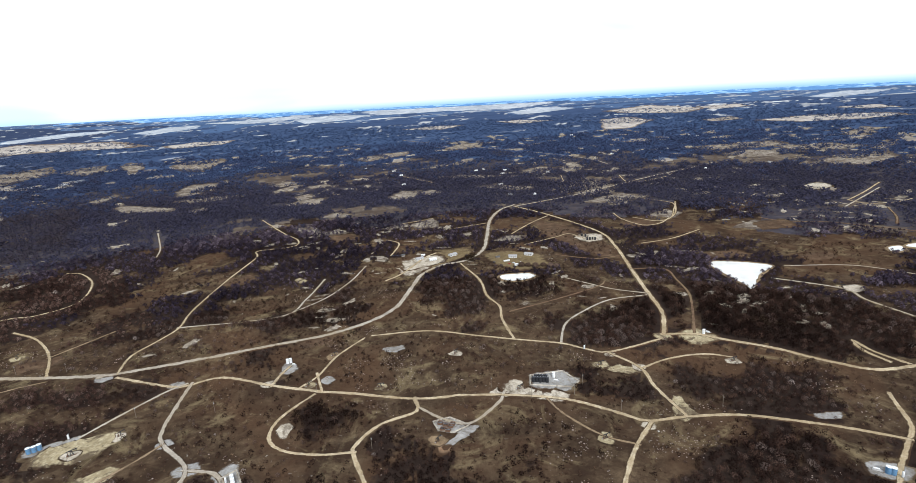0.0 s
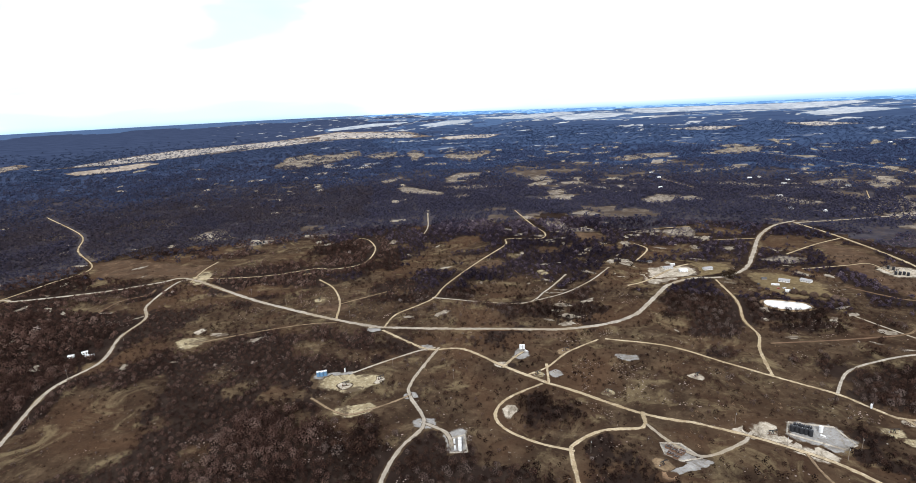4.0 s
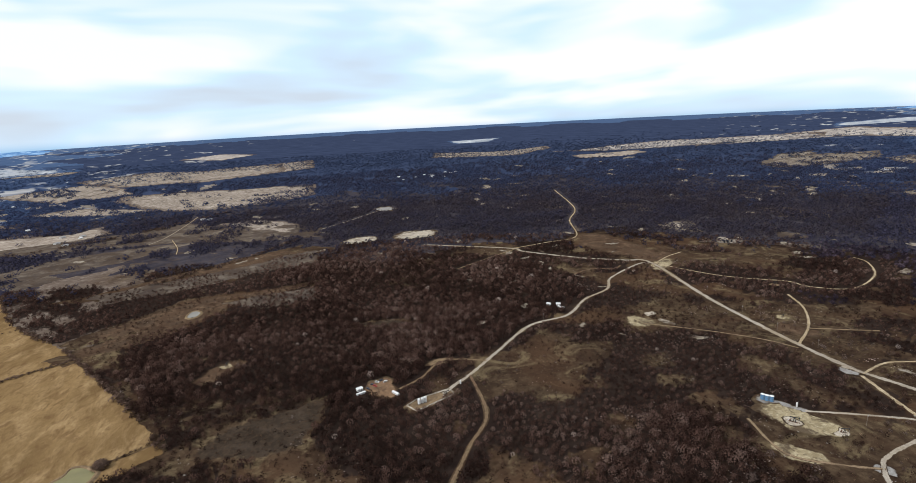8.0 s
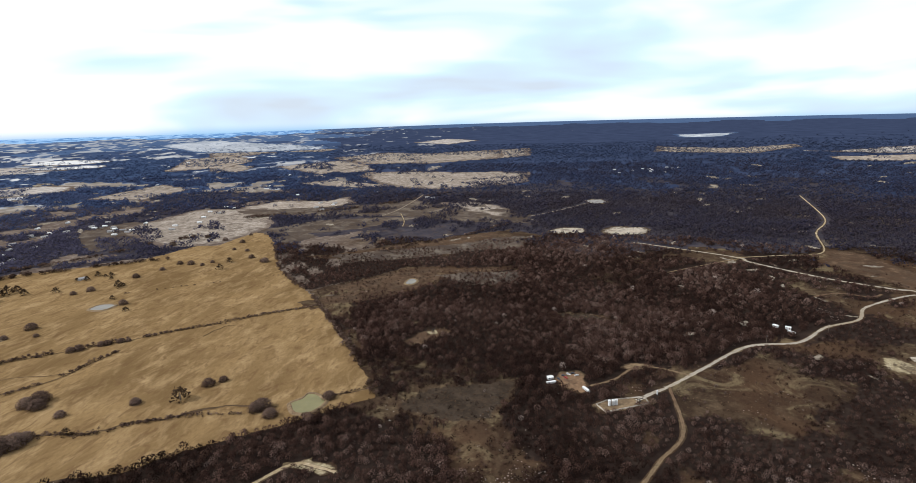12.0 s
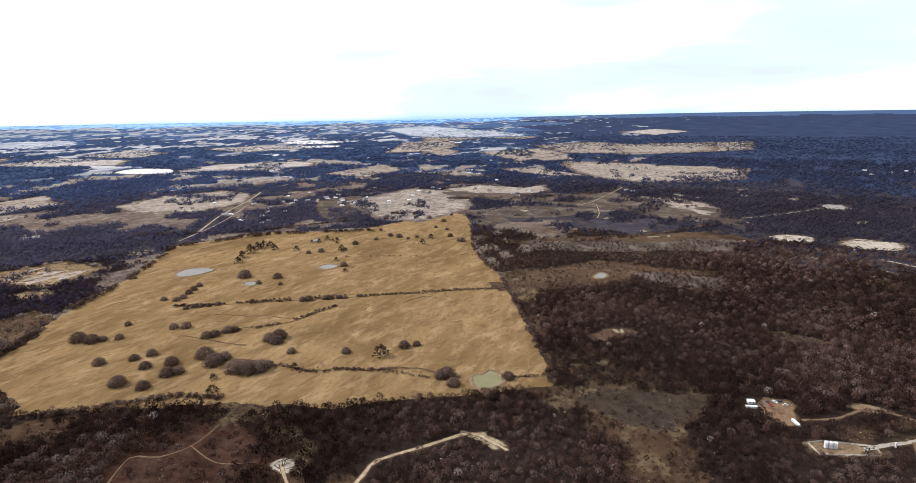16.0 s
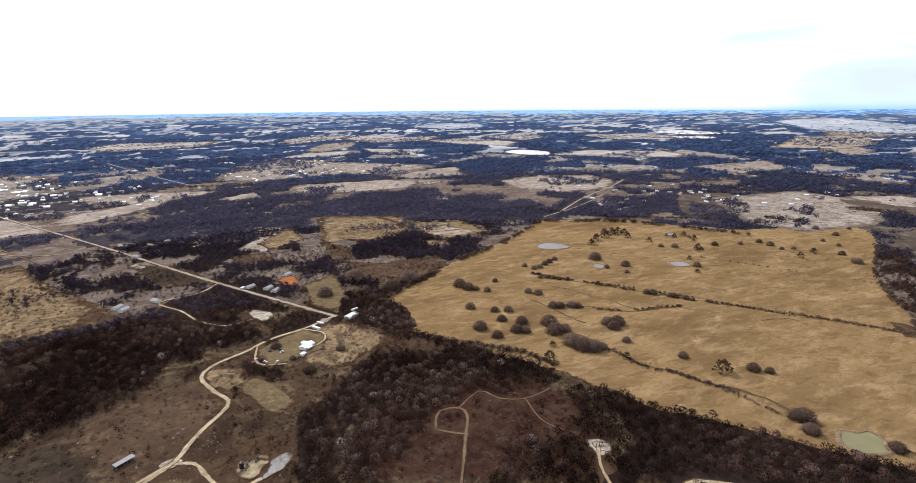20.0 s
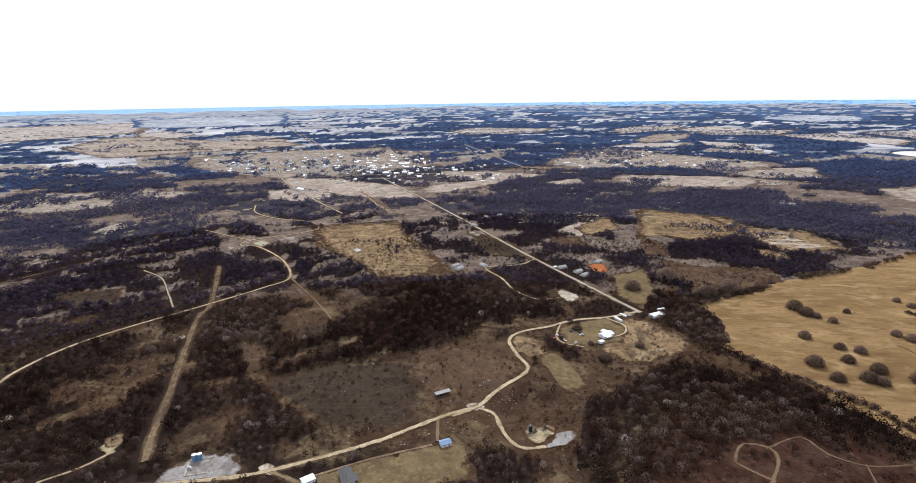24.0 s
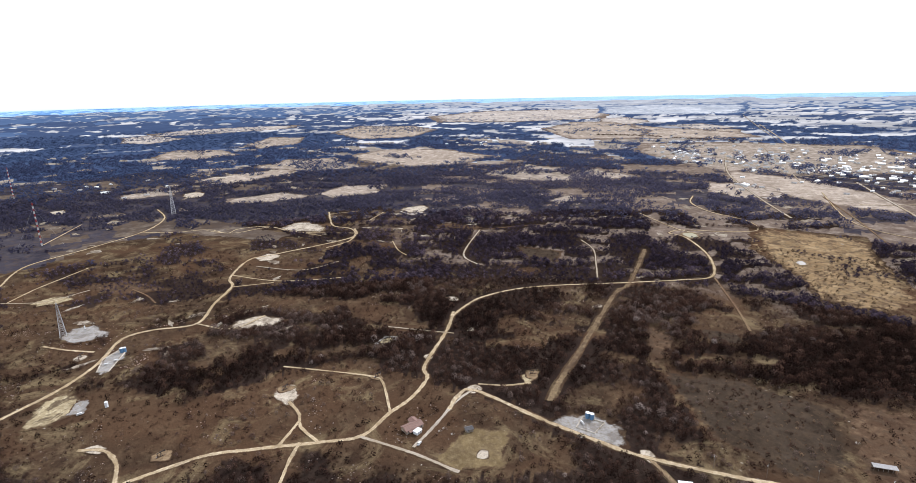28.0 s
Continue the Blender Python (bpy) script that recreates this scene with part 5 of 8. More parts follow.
road("erosion_gully", "gully", 3.0, [(-384, -560), (-441, -511), (-495, -497), (-523, -490)])
road("erosion_gully", "gully", 1.6, [(-581, -412), (-608, -406), (-612, -394)])
road("creek_bed", "gully", 3.5, [(-348, -475), (-360, -422), (-365, -383), (-384, -355), (-396, -331), (-408, -308), (-419, -281), (-424, -247)])
road("creek_bed", "gully", 3.0, [(-445, -202), (-457, -182), (-473, -159)])
road("fence_line", "gully", 1.5, [(-419, -690), (-482, -603), (-577, -474), (-639, -395), (-695, -313)])
road("county_road", "gravel", 7, [(1050, -1857), (854, -1534), (647, -1299), (496, -1143)])
road("caliche_road", "caliche", 4, [(563, -1439), (431, -1223), (357, -1157), (296, -1144)])
road("town_street", "gravel", 5, [(1118, -1906), (851, -1920), (598, -1934)])
road("town_street", "gravel", 5, [(1081, -1622), (780, -1659), (493, -1670)])
road("county_road", "gravel", 7, [(1302, -2557), (1122, -2334), (985, -2151)])
road("caliche_road", "caliche", 5, [(456, -1364), (407, -1409), (366, -1464)])
road("farm_lane", "caliche", 3.5, [(-6, -593), (-2, -560), (-10, -545), (-29, -539)])
road("farm_lane", "caliche", 3.5, [(-61, -621), (-80, -602), (-77, -580), (-59, -565)])
road("county_road", "gravel", 5, [(-661, -1042), (-812, -1112), (-991, -1229)])
road("town_street", "dirt", 4, [(541, -1392), (415, -1227), (301, -1061)])
road("town_street", "gravel", 5, [(1212, -1676), (1077, -1766), (892, -1712), (640, -1600), (437, -1642)])
road("lease_track", "caliche", 4, [(337, 1038), (376, 1000), (422, 1047), (464, 1153)])
road("lease_track", "caliche", 4, [(296, 862), (352, 880), (416, 924)])
road("lease_track", "caliche", 4, [(-130, 1089), (-70, 1122)])
road("lease_track", "caliche", 4, [(-30, 1025), (41, 1057)])
road("lease_track", "caliche", 4, [(-264, 2492), (-179, 2419), (-139, 2407)])
road("lease_track", "caliche", 4, [(443, 1501), (443, 1395), (552, 1443)])
road("pipeline_strip", "dirt", 4, [(51, 606), (114, 638), (174, 674), (187, 691)])
road("lease_track", "caliche", 4, [(88, 969), (131, 1038), (172, 1090)])
road("lease_track", "caliche", 4, [(104, 893), (162, 928), (190, 945), (208, 909)])
road("lease_track", "dirt", 4, [(146, 822), (200, 794), (237, 801)])
road("lease_track", "caliche", 4, [(-128, 868), (-122, 938), (-147, 967)])
road("lease_track", "caliche", 5, [(-53, 867), (-71, 841), (-100, 768), (-119, 743)])
road("lease_track", "caliche", 4, [(895, 130), (936, 104), (969, 75), (1006, 41)])
road("lease_track", "dirt", 3, [(849, -13), (814, -26), (775, -33)])
road("lease_track", "caliche", 4, [(700, 81), (677, 62), (654, 38)])
road("lease_track", "caliche", 4, [(1148, -161), (1096, -201), (1099, -272), (1028, -303), (949, -392)])

road("lease_road", "gravel", 5, [(27, 2246), (225, 2061), (355, 1918), (432, 1801), (462, 1697)])
road("lease_track", "caliche", 4, [(309, 1081), (312, 1029), (335, 977), (369, 983), (399, 1018)])
road("lease_track", "caliche", 4, [(415, 1199), (454, 1144), (431, 1076), (410, 1030)])
road("lease_track", "caliche", 5, [(786, 1074), (862, 1134), (950, 1210)])
road("lease_track", "caliche", 4, [(786, 1074), (798, 1037), (846, 1033), (894, 1050)])
road("dirt_track", "dirt", 4, [(557, 983), (581, 950), (649, 924), (697, 879), (735, 843)])
road("dirt_track", "dirt", 4, [(808, 997), (775, 935), (742, 892)])
road("lease_track", "caliche", 3, [(288, 1555), (279, 1467)])
road("lease_track", "caliche", 4, [(-187, 1680), (-127, 1606), (-89, 1559)])
road("dirt_track", "dirt", 4, [(-783, 394), (-798, 433), (-784, 467), (-795, 485)])
road("lease_road", "gravel", 4, [(-1382, -409), (-1446, -389), (-1581, -373), (-1702, -364)])
road("county_road", "gravel", 7, [(-734, -1080), (-881, -1192), (-1039, -1283), (-1152, -1359)])
road("lease_track", "caliche", 3, [(-1409, -366), (-1316, -334), (-1253, -322)])
road("dirt_track", "dirt", 3, [(498, -1012), (466, -1021), (401, -973)])
road("lease_track", "caliche", 4, [(1212, -55), (1175, -102), (1157, -163), (1103, -190), (1123, -214), (1114, -262), (1051, -296), (998, -320), (974, -332)])
road("lease_track", "caliche", 3, [(850, -425), (795, -407), (761, -404)])
road("dirt_track", "dirt", 3, [(877, -526), (820, -604), (799, -661), (771, -732)])
road("lease_road", "gravel", 3, [(644, -699), (591, -671), (533, -613), (494, -572)])
road("lease_track", "caliche", 4, [(712, -950), (588, -898), (537, -901)])
road("lease_track", "caliche", 3, [(1026, -460), (1075, -517)])
road("lease_track", "caliche", 5, [(1154, -420), (1090, -398), (1028, -382), (990, -400), (952, -396), (912, -372), (894, -348), (886, -314)])
road("lease_track", "caliche", 3, [(1134, -424), (1124, -479)])
road("county_road", "gravel", 5, [(1520, -2811), (1249, -2461), (1055, -2221)])
road("county_road", "gravel", 5, [(1277, -1882), (1105, -2008), (918, -2125)])
road("county_road", "gravel", 6, [(711, -1625), (558, -1680), (353, -1734), (33, -1837)])
road("county_road", "gravel", 6, [(425, -2382), (250, -2078), (110, -1840)])
road("county_road", "gravel", 4, [(1117, -1719), (907, -1742), (740, -1865)])
road("county_road", "gravel", 4, [(1028, -2058), (804, -1750), (643, -1519)])

# ---- things: helpers ----


def plain(name, col, rough=0.6, metal=0.0, var=0.25, scale=0.6):
    """Paint, metal or roofing with weathering at two scales."""
    m, t, b = mat(name, rough, metal)
    w = t.nodes.new("ShaderNodeTexCoord").outputs["Object"]
    dark = tuple(c * (1 - var) for c in col)
    c = blend(t, grain(t, w, scale, 5, 0.6), dark, col)
    c = blend(t, times(t, grain(t, w, scale * 6, 4, 0.6, 0.55, 0.7), 0.5), c, tuple(min(1, x * 0.7 + 0.02) for x in col))
    t.links.new(c, b.inputs["Base Color"])
    return m


M["white"] = plain("white_painted_metal", (0.64, 0.64, 0.62), 0.5)
M["blue"] = plain("blue_grey_painted_steel", (0.10, 0.19, 0.30), 0.45)
M["black"] = plain("black_oiled_steel", (0.022, 0.022, 0.024), 0.55)
M["rust"] = plain("rusty_steel", (0.12, 0.07, 0.045), 0.8)
M["steel"] = plain("galvanised_steel", (0.45, 0.46, 0.47), 0.45, 0.6)
M["brown_roof"] = plain("brown_metal_roof", (0.16, 0.095, 0.075), 0.5)
M["dark_roof"] = plain("dark_shingle_roof", (0.075, 0.072, 0.072), 0.85)
M["grey_roof"] = plain("grey_shingle_roof", (0.27, 0.26, 0.25), 0.85)
M["blue_roof"] = plain("blue_metal_roof", (0.16, 0.24, 0.36), 0.5)
M["siding"] = plain("pale_siding", (0.55, 0.53, 0.49), 0.7)
M["brick"] = plain("tan_brick_wall", (0.33, 0.24, 0.17), 0.85)
M["glass"] = plain("dark_window_glass", (0.03, 0.035, 0.04), 0.1)
M["wood"] = plain("weathered_wood", (0.19, 0.155, 0.12), 0.9)
M["concrete"] = plain("worn_concrete", (0.42, 0.40, 0.37), 0.9)
M["red_paint"] = plain("red_paint", (0.30, 0.035, 0.025), 0.5)
M["dark_paint"] = plain("dark_car_paint", (0.035, 0.038, 0.05), 0.3)
M["rubber"] = plain("black_rubber", (0.02, 0.02, 0.02), 0.8)
M["stone"] = plain("pale_limestone", (0.34, 0.31, 0.26), 0.9)


def box(bm, cx, cy, cz, sx, sy, sz, bevel=0.0, turn=None):
    r = bmesh.ops.create_cube(bm, size=1.0, matrix=Matrix.Translation((cx, cy, cz)) @ (turn or Matrix()) @ Matrix.Diagonal((sx, sy, sz, 1)))
    if bevel:
        e = list({e for v in r["verts"] for e in v.link_edges})
        bmesh.ops.bevel(bm, geom=e, offset=bevel, segments=1, affect="EDGES")


def rod(bm, a, b, ra, rb=None, n=8):
    a, b = Vector(a), Vector(b)
    d = b - a
    m = Matrix.Translation((a + b) / 2) @ d.to_track_quat("Z", "Y").to_matrix().to_4x4()
    bmesh.ops.create_cone(bm, cap_ends=True, segments=n, radius1=ra, radius2=ra if rb is None else rb, depth=d.length, matrix=m)


def prism(bm, outline, y0, y1):
    """An outline in x and z drawn out along y."""
    a = [bm.verts.new((x, y0, z)) for x, z in outline]
    b = [bm.verts.new((x, y1, z)) for x, z in outline]
    n = len(outline)
    bm.faces.new(a)
    bm.faces.new(b[::-1])
    for i in range(n):
        j = (i + 1) % n
        bm.faces.new((a[j], a[i], b[i], b[j]))


def part(name, bm, material, parent, label=""):
    bmesh.ops.recalc_face_normals(bm, faces=bm.faces[:])
    me = bpy.data.meshes.new(name)
    bm.to_mesh(me)
    bm.free()
    me.materials.append(material)
    ob = new(name, me)
    ob.parent = parent
    return tagged(ob, label)


def shape(make, *args, **kw):
    bm = bmesh.new()
    make(bm, *args, **kw)
    return bm


def thing(name, label, category, group=""):
    e = new(name)
    e.empty_display_size = 0.5
    return tagged(e, label, category, group)


# ---- oil-field things ----


def make_tank(paint, label, r=1.85, h=4.9, top=None):
    e = thing("storage_tank", label, "tank", "oil storage tanks")
    bm = bmesh.new()
    rod(bm, (0, 0, 0), (0, 0, h), r, r, 24)
    for z in (0.06, h * 0.34, h * 0.67, h - 0.06):
        rod(bm, (0, 0, z - 0.05), (0, 0, z + 0.05), r + 0.05, r + 0.05, 24)
    part("shell", bm, M[paint], e)
    part("roof", shape(rod, (0, 0, h), (0, 0, h + 0.35), r + 0.06, 0.25, 24), M[top or paint], e, "low conical tank roof")
    bm = bmesh.new()
    rod(bm, (0.4, 0, h + 0.2), (0.4, 0, h + 0.65), 0.25, 0.25, 10)
    part("hatch", bm, M["steel"], e)
    bm = bmesh.new()
    for s in (-0.25, 0.25):
        rod(bm, (r + 0.18, s, 0), (r + 0.18, s, h + 0.8), 0.03, 0.03, 5)
    for k in range(12):
        rod(bm, (r + 0.18, -0.25, 0.3 + k * h / 12), (r + 0.18, 0.25, 0.3 + k * h / 12), 0.02, 0.02, 4)
    part("ladder", bm, M["steel"], e)
    bm = bmesh.new()
    rod(bm, (-r, 0, 0.5), (-r - 1.2, 0, 0.5), 0.09, 0.09, 6)
    rod(bm, (-r - 1.2, 0, 0.5), (-r - 1.2, 0, 0.0), 0.09, 0.09, 6)
    part("outlet_pipe", bm, M["rust"], e)
    return e


def make_pumpjack():
    e = thing("pumpjack", "dark steel oil pumpjack on a skid base", "pumpjack", "pumpjacks in the oil field")
    bm = bmesh.new()
    for s in (-0.5, 0.5):
        box(bm, 0, s, 0.2, 8.6, 0.22, 0.32)
    for x in (-4, -2, 0, 2, 4):
        box(bm, x, 0, 0.2, 0.2, 1.2, 0.26)
    part("skid_base", bm, M["rust"], e)
    bm = bmesh.new()
    for x, y in ((-0.3, -0.9), (-0.3, 0.9), (2.2, -0.7), (2.2, 0.7)):
        rod(bm, (x, y, 0.3), (0.6, y * 0.15, 5.2), 0.26, 0.2, 6)
    for z in (1.6, 3.1):
        rod(bm, (0.2, -0.6, z), (0.2, 0.6, z), 0.07, 0.07, 5)
    part("samson_post", bm, M["black"], e)
    tilt = Matrix.Rotation(radians(-7), 4, "Y")
    bm = bmesh.new()
    box(bm, 0.6, 0, 5.35, 8.2, 0.5, 0.75, 0.0, tilt)
    part("walking_beam", bm, M["black"], e)
    bm = bmesh.new()
    prism(bm, [(4.5, 6.9), (5.3, 6.5), (5.6, 5.6), (5.3, 4.6), (4.8, 4.5), (4.4, 5.4)], -0.22, 0.22)
    part("horsehead", bm, M["black"], e, "curved horsehead at the beam's end")
    part("polish_rod", shape(rod, (5.45, 0, 0), (5.45, 0, 5.4), 0.05, 0.05, 6), M["steel"], e)
    for s in (-0.75, 0.75):
        bm = bmesh.new()
        box(bm, -2.6, s, 1.9, 0.55, 0.22, 3.0, 0.0, Matrix.Rotation(radians(25), 4, "Y"))
        box(bm, -3.25, s, 0.85, 1.5, 0.35, 1.1, 0.15)
        part("counterweight", bm, M["rust"], e)
        part("pitman_arm", shape(rod, (-2.2, s, 2.7), (-3.3, s * 0.4, 4.95), 0.08, 0.08, 6), M["black"], e)
    bm = bmesh.new()
    box(bm, -2.5, 0, 1.1, 1.3, 0.95, 1.3, 0.1)
    part("gearbox", bm, M["black"], e)
    bm = bmesh.new()
    box(bm, -4.0, 0, 0.85, 0.9, 0.8, 0.8, 0.1)
    rod(bm, (-4.0, 0.4, 0.9), (-4.0, 0.62, 0.9), 0.4, 0.4, 12)
    part("motor", bm, M["steel"], e)
    bm = bmesh.new()
    rod(bm, (5.45, 0, 0), (5.45, 0, 1.1), 0.16, 0.16, 8)
    rod(bm, (5.0, 0, 0.7), (5.9, 0, 0.7), 0.1, 0.1, 8)
    part("wellhead", bm, M["rust"], e)
    return e


def make_heater():
    e = thing("heater_treater", "small pale upright separator vessel on legs", "separator", "oil-field vessels")
    bm = bmesh.new()
    rod(bm, (0, 0, 0.5), (0, 0, 4.2), 0.7, 0.7, 16)
    rod(bm, (0, 0, 4.2), (0, 0, 4.7), 0.7, 0.2, 16)
    part("vessel", bm, M["white"], e)
    for k in range(4):
        a = k * math.pi / 2 + 0.78
        part("leg", shape(rod, (0.6 * math.cos(a), 0.6 * math.sin(a), 0), (0.6 * math.cos(a), 0.6 * math.sin(a), 0.6), 0.07, 0.07, 5), M["rust"], e)
    bm = bmesh.new()
    rod(bm, (0.9, 0, 0.2), (0.9, 0, 5.6), 0.14, 0.14, 8)
    rod(bm, (0.9, 0, 1.2), (0.5, 0, 1.2), 0.14, 0.14, 8)
    part("flue", bm, M["steel"], e)
    return e


def make_skid():
    e = thing("equipment_skid", "grey piping and separator skid on a stone pad", "machinery", "oil-field vessels")
    bm = bmesh.new()
    box(bm, 0, 0, 0.2, 5.0, 1.8, 0.3, 0.03)
    part("base", bm, M["concrete"], e)
    bm = bmesh.new()
    rod(bm, (-1.9, 0, 1.15), (1.4, 0, 1.15), 0.6, 0.6, 14)
    rod(bm, (1.4, 0, 1.15), (1.75, 0, 1.15), 0.6, 0.2, 14)
    part("vessel", bm, M["white"], e)
    bm = bmesh.new()
    for y in (-0.6, 0.0, 0.6):
        rod(bm, (1.7, y, 0.6), (3.6, y, 0.3), 0.07, 0.07, 5)
    rod(bm, (2.2, -0.8, 0.7), (2.2, 0.8, 0.7), 0.09, 0.09, 6)
    part("piping", bm, M["steel"], e)
    return e


def make_pit_tank():
    e = thing("open_tank", "low square black open-topped tank behind a berm", "tank", "open pit tanks")
    bm = bmesh.new()
    for s in (-1, 1):
        box(bm, s * 1.9, 0, 0.9, 0.15, 3.9, 1.8)
        box(bm, 0, s * 1.9, 0.9, 3.65, 0.15, 1.8)
    part("wall", bm, M["rust"], e)
    part("floor", shape(box, 0, 0, 0.3, 3.65, 3.65, 0.3), M["black"], e, "black oily liquid in the tank")
    bm = bmesh.new()
    for y in (-0.9, 0.9):
        rod(bm, (-1.95, y, 1.85), (1.95, y, 1.85), 0.06, 0.06, 5)
    part("crossbar", bm, M["steel"], e)
    return e


def make_wellhead():
    e = thing("wellhead", "rusty wellhead pipes standing on bare ground", "wellhead")
    bm = bmesh.new()
    rod(bm, (0, 0, 0), (0, 0, 2.2), 0.18, 0.14, 8)
    rod(bm, (-0.7, 0, 1.1), (0.7, 0, 1.1), 0.12, 0.12, 8)
    part("casing", bm, M["rust"], e)
    part("valve", shape(rod, (0, 0, 1.6), (0, 0.35, 1.6), 0.22, 0.22, 10), M["steel"], e)
    return e


def make_debris():
    e = thing("debris_pile", "scattered pale scrap, boards and broken stone", "debris", "scrap piles")
    g = random.Random(5)
    for name, key, n in (("board", "wood", 4), ("scrap", "rust", 4), ("stone", "stone", 5), ("sheet_metal", "siding", 1)):
        for k in range(n):
            bm = bmesh.new()
            a = g.uniform(0, 6.28)
            q = g.uniform(0, 4.5)
            s = {"board": (2.4, 0.3, 0.12), "scrap": (1.2, 0.8, 0.7), "stone": (0.9, 0.8, 0.6), "sheet_metal": (1.8, 1.1, 0.06)}[name]
            box(bm, q * math.cos(a), q * math.sin(a), s[2] / 2 + 0.02, *(v * g.uniform(0.7, 1.4) for v in s), 0.0, Matrix.Rotation(g.uniform(0, 3), 4, "Z"))
            part(name, bm, M[key], e)
    return e


def make_pole():
    e = thing("utility_pole", "weathered wooden utility pole with a crossarm", "utility pole", "poles along the roads")
    part("pole", shape(rod, (0, 0, -0.5), (0, 0, 10.5), 0.17, 0.11, 8), M["wood"], e)
    part("crossarm", shape(box, 0, 0, 9.8, 0.12, 2.4, 0.14), M["wood"], e)
    for y in (-1.05, 0.0, 1.05):
        part("insulator", shape(rod, (0, y, 9.85), (0, y, 10.12), 0.07, 0.05, 6), M["glass"], e)
    part("transformer", shape(rod, (0.32, 0, 8.4), (0.32, 0, 9.3), 0.24, 0.24, 10), M["steel"], e)
    return e


def make_tower(name, label, h, base, top, bands, guys=False):
    e = thing(name, label, "tower")
    n = max(4, int(h / 5))
    for k in range(n):
        z0, z1 = h * k / n, h * (k + 1) / n
        w0, w1 = base + (top - base) * k / n, base + (top - base) * (k + 1) / n
        bm = bmesh.new()
        c0 = [(w0 * sx / 2, w0 * sy / 2, z0) for sx, sy in ((-1, -1), (1, -1), (1, 1), (-1, 1))]
        c1 = [(w1 * sx / 2, w1 * sy / 2, z1) for sx, sy in ((-1, -1), (1, -1), (1, 1), (-1, 1))]
        t = 0.09 + 0.0012 * h
        for i in range(4):
            j = (i + 1) % 4
            rod(bm, c0[i], c1[i], t, t, 5)
            rod(bm, c0[i], c1[j], t * 0.6, t * 0.6, 4)
            rod(bm, c0[j], c1[i], t * 0.6, t * 0.6, 4)
            rod(bm, c1[i], c1[j], t * 0.6, t * 0.6, 4)
        part("lattice_section", bm, M["red_paint" if bands and k % 2 else "white" if bands else "steel"], e)
    part("antenna", shape(rod, (0, 0, h), (0, 0, h + 3), 0.06, 0.04, 6), M["steel"], e)
    if guys:
        for k in range(3):
            a = k * 2.094
            part("guy_wire", shape(rod, (0, 0, h * 0.9), (h * 0.5 * math.cos(a), h * 0.5 * math.sin(a), 0), 0.05, 0.05, 4), M["steel"], e)
    for x, y in ((-1, -1), (1, -1), (1, 1), (-1, 1)):
        part("footing", shape(box, x * base / 2, y * base / 2, 0.2, 1.0, 1.0, 0.7), M["concrete"], e)
    return e


# ---- buildings and vehicles ----


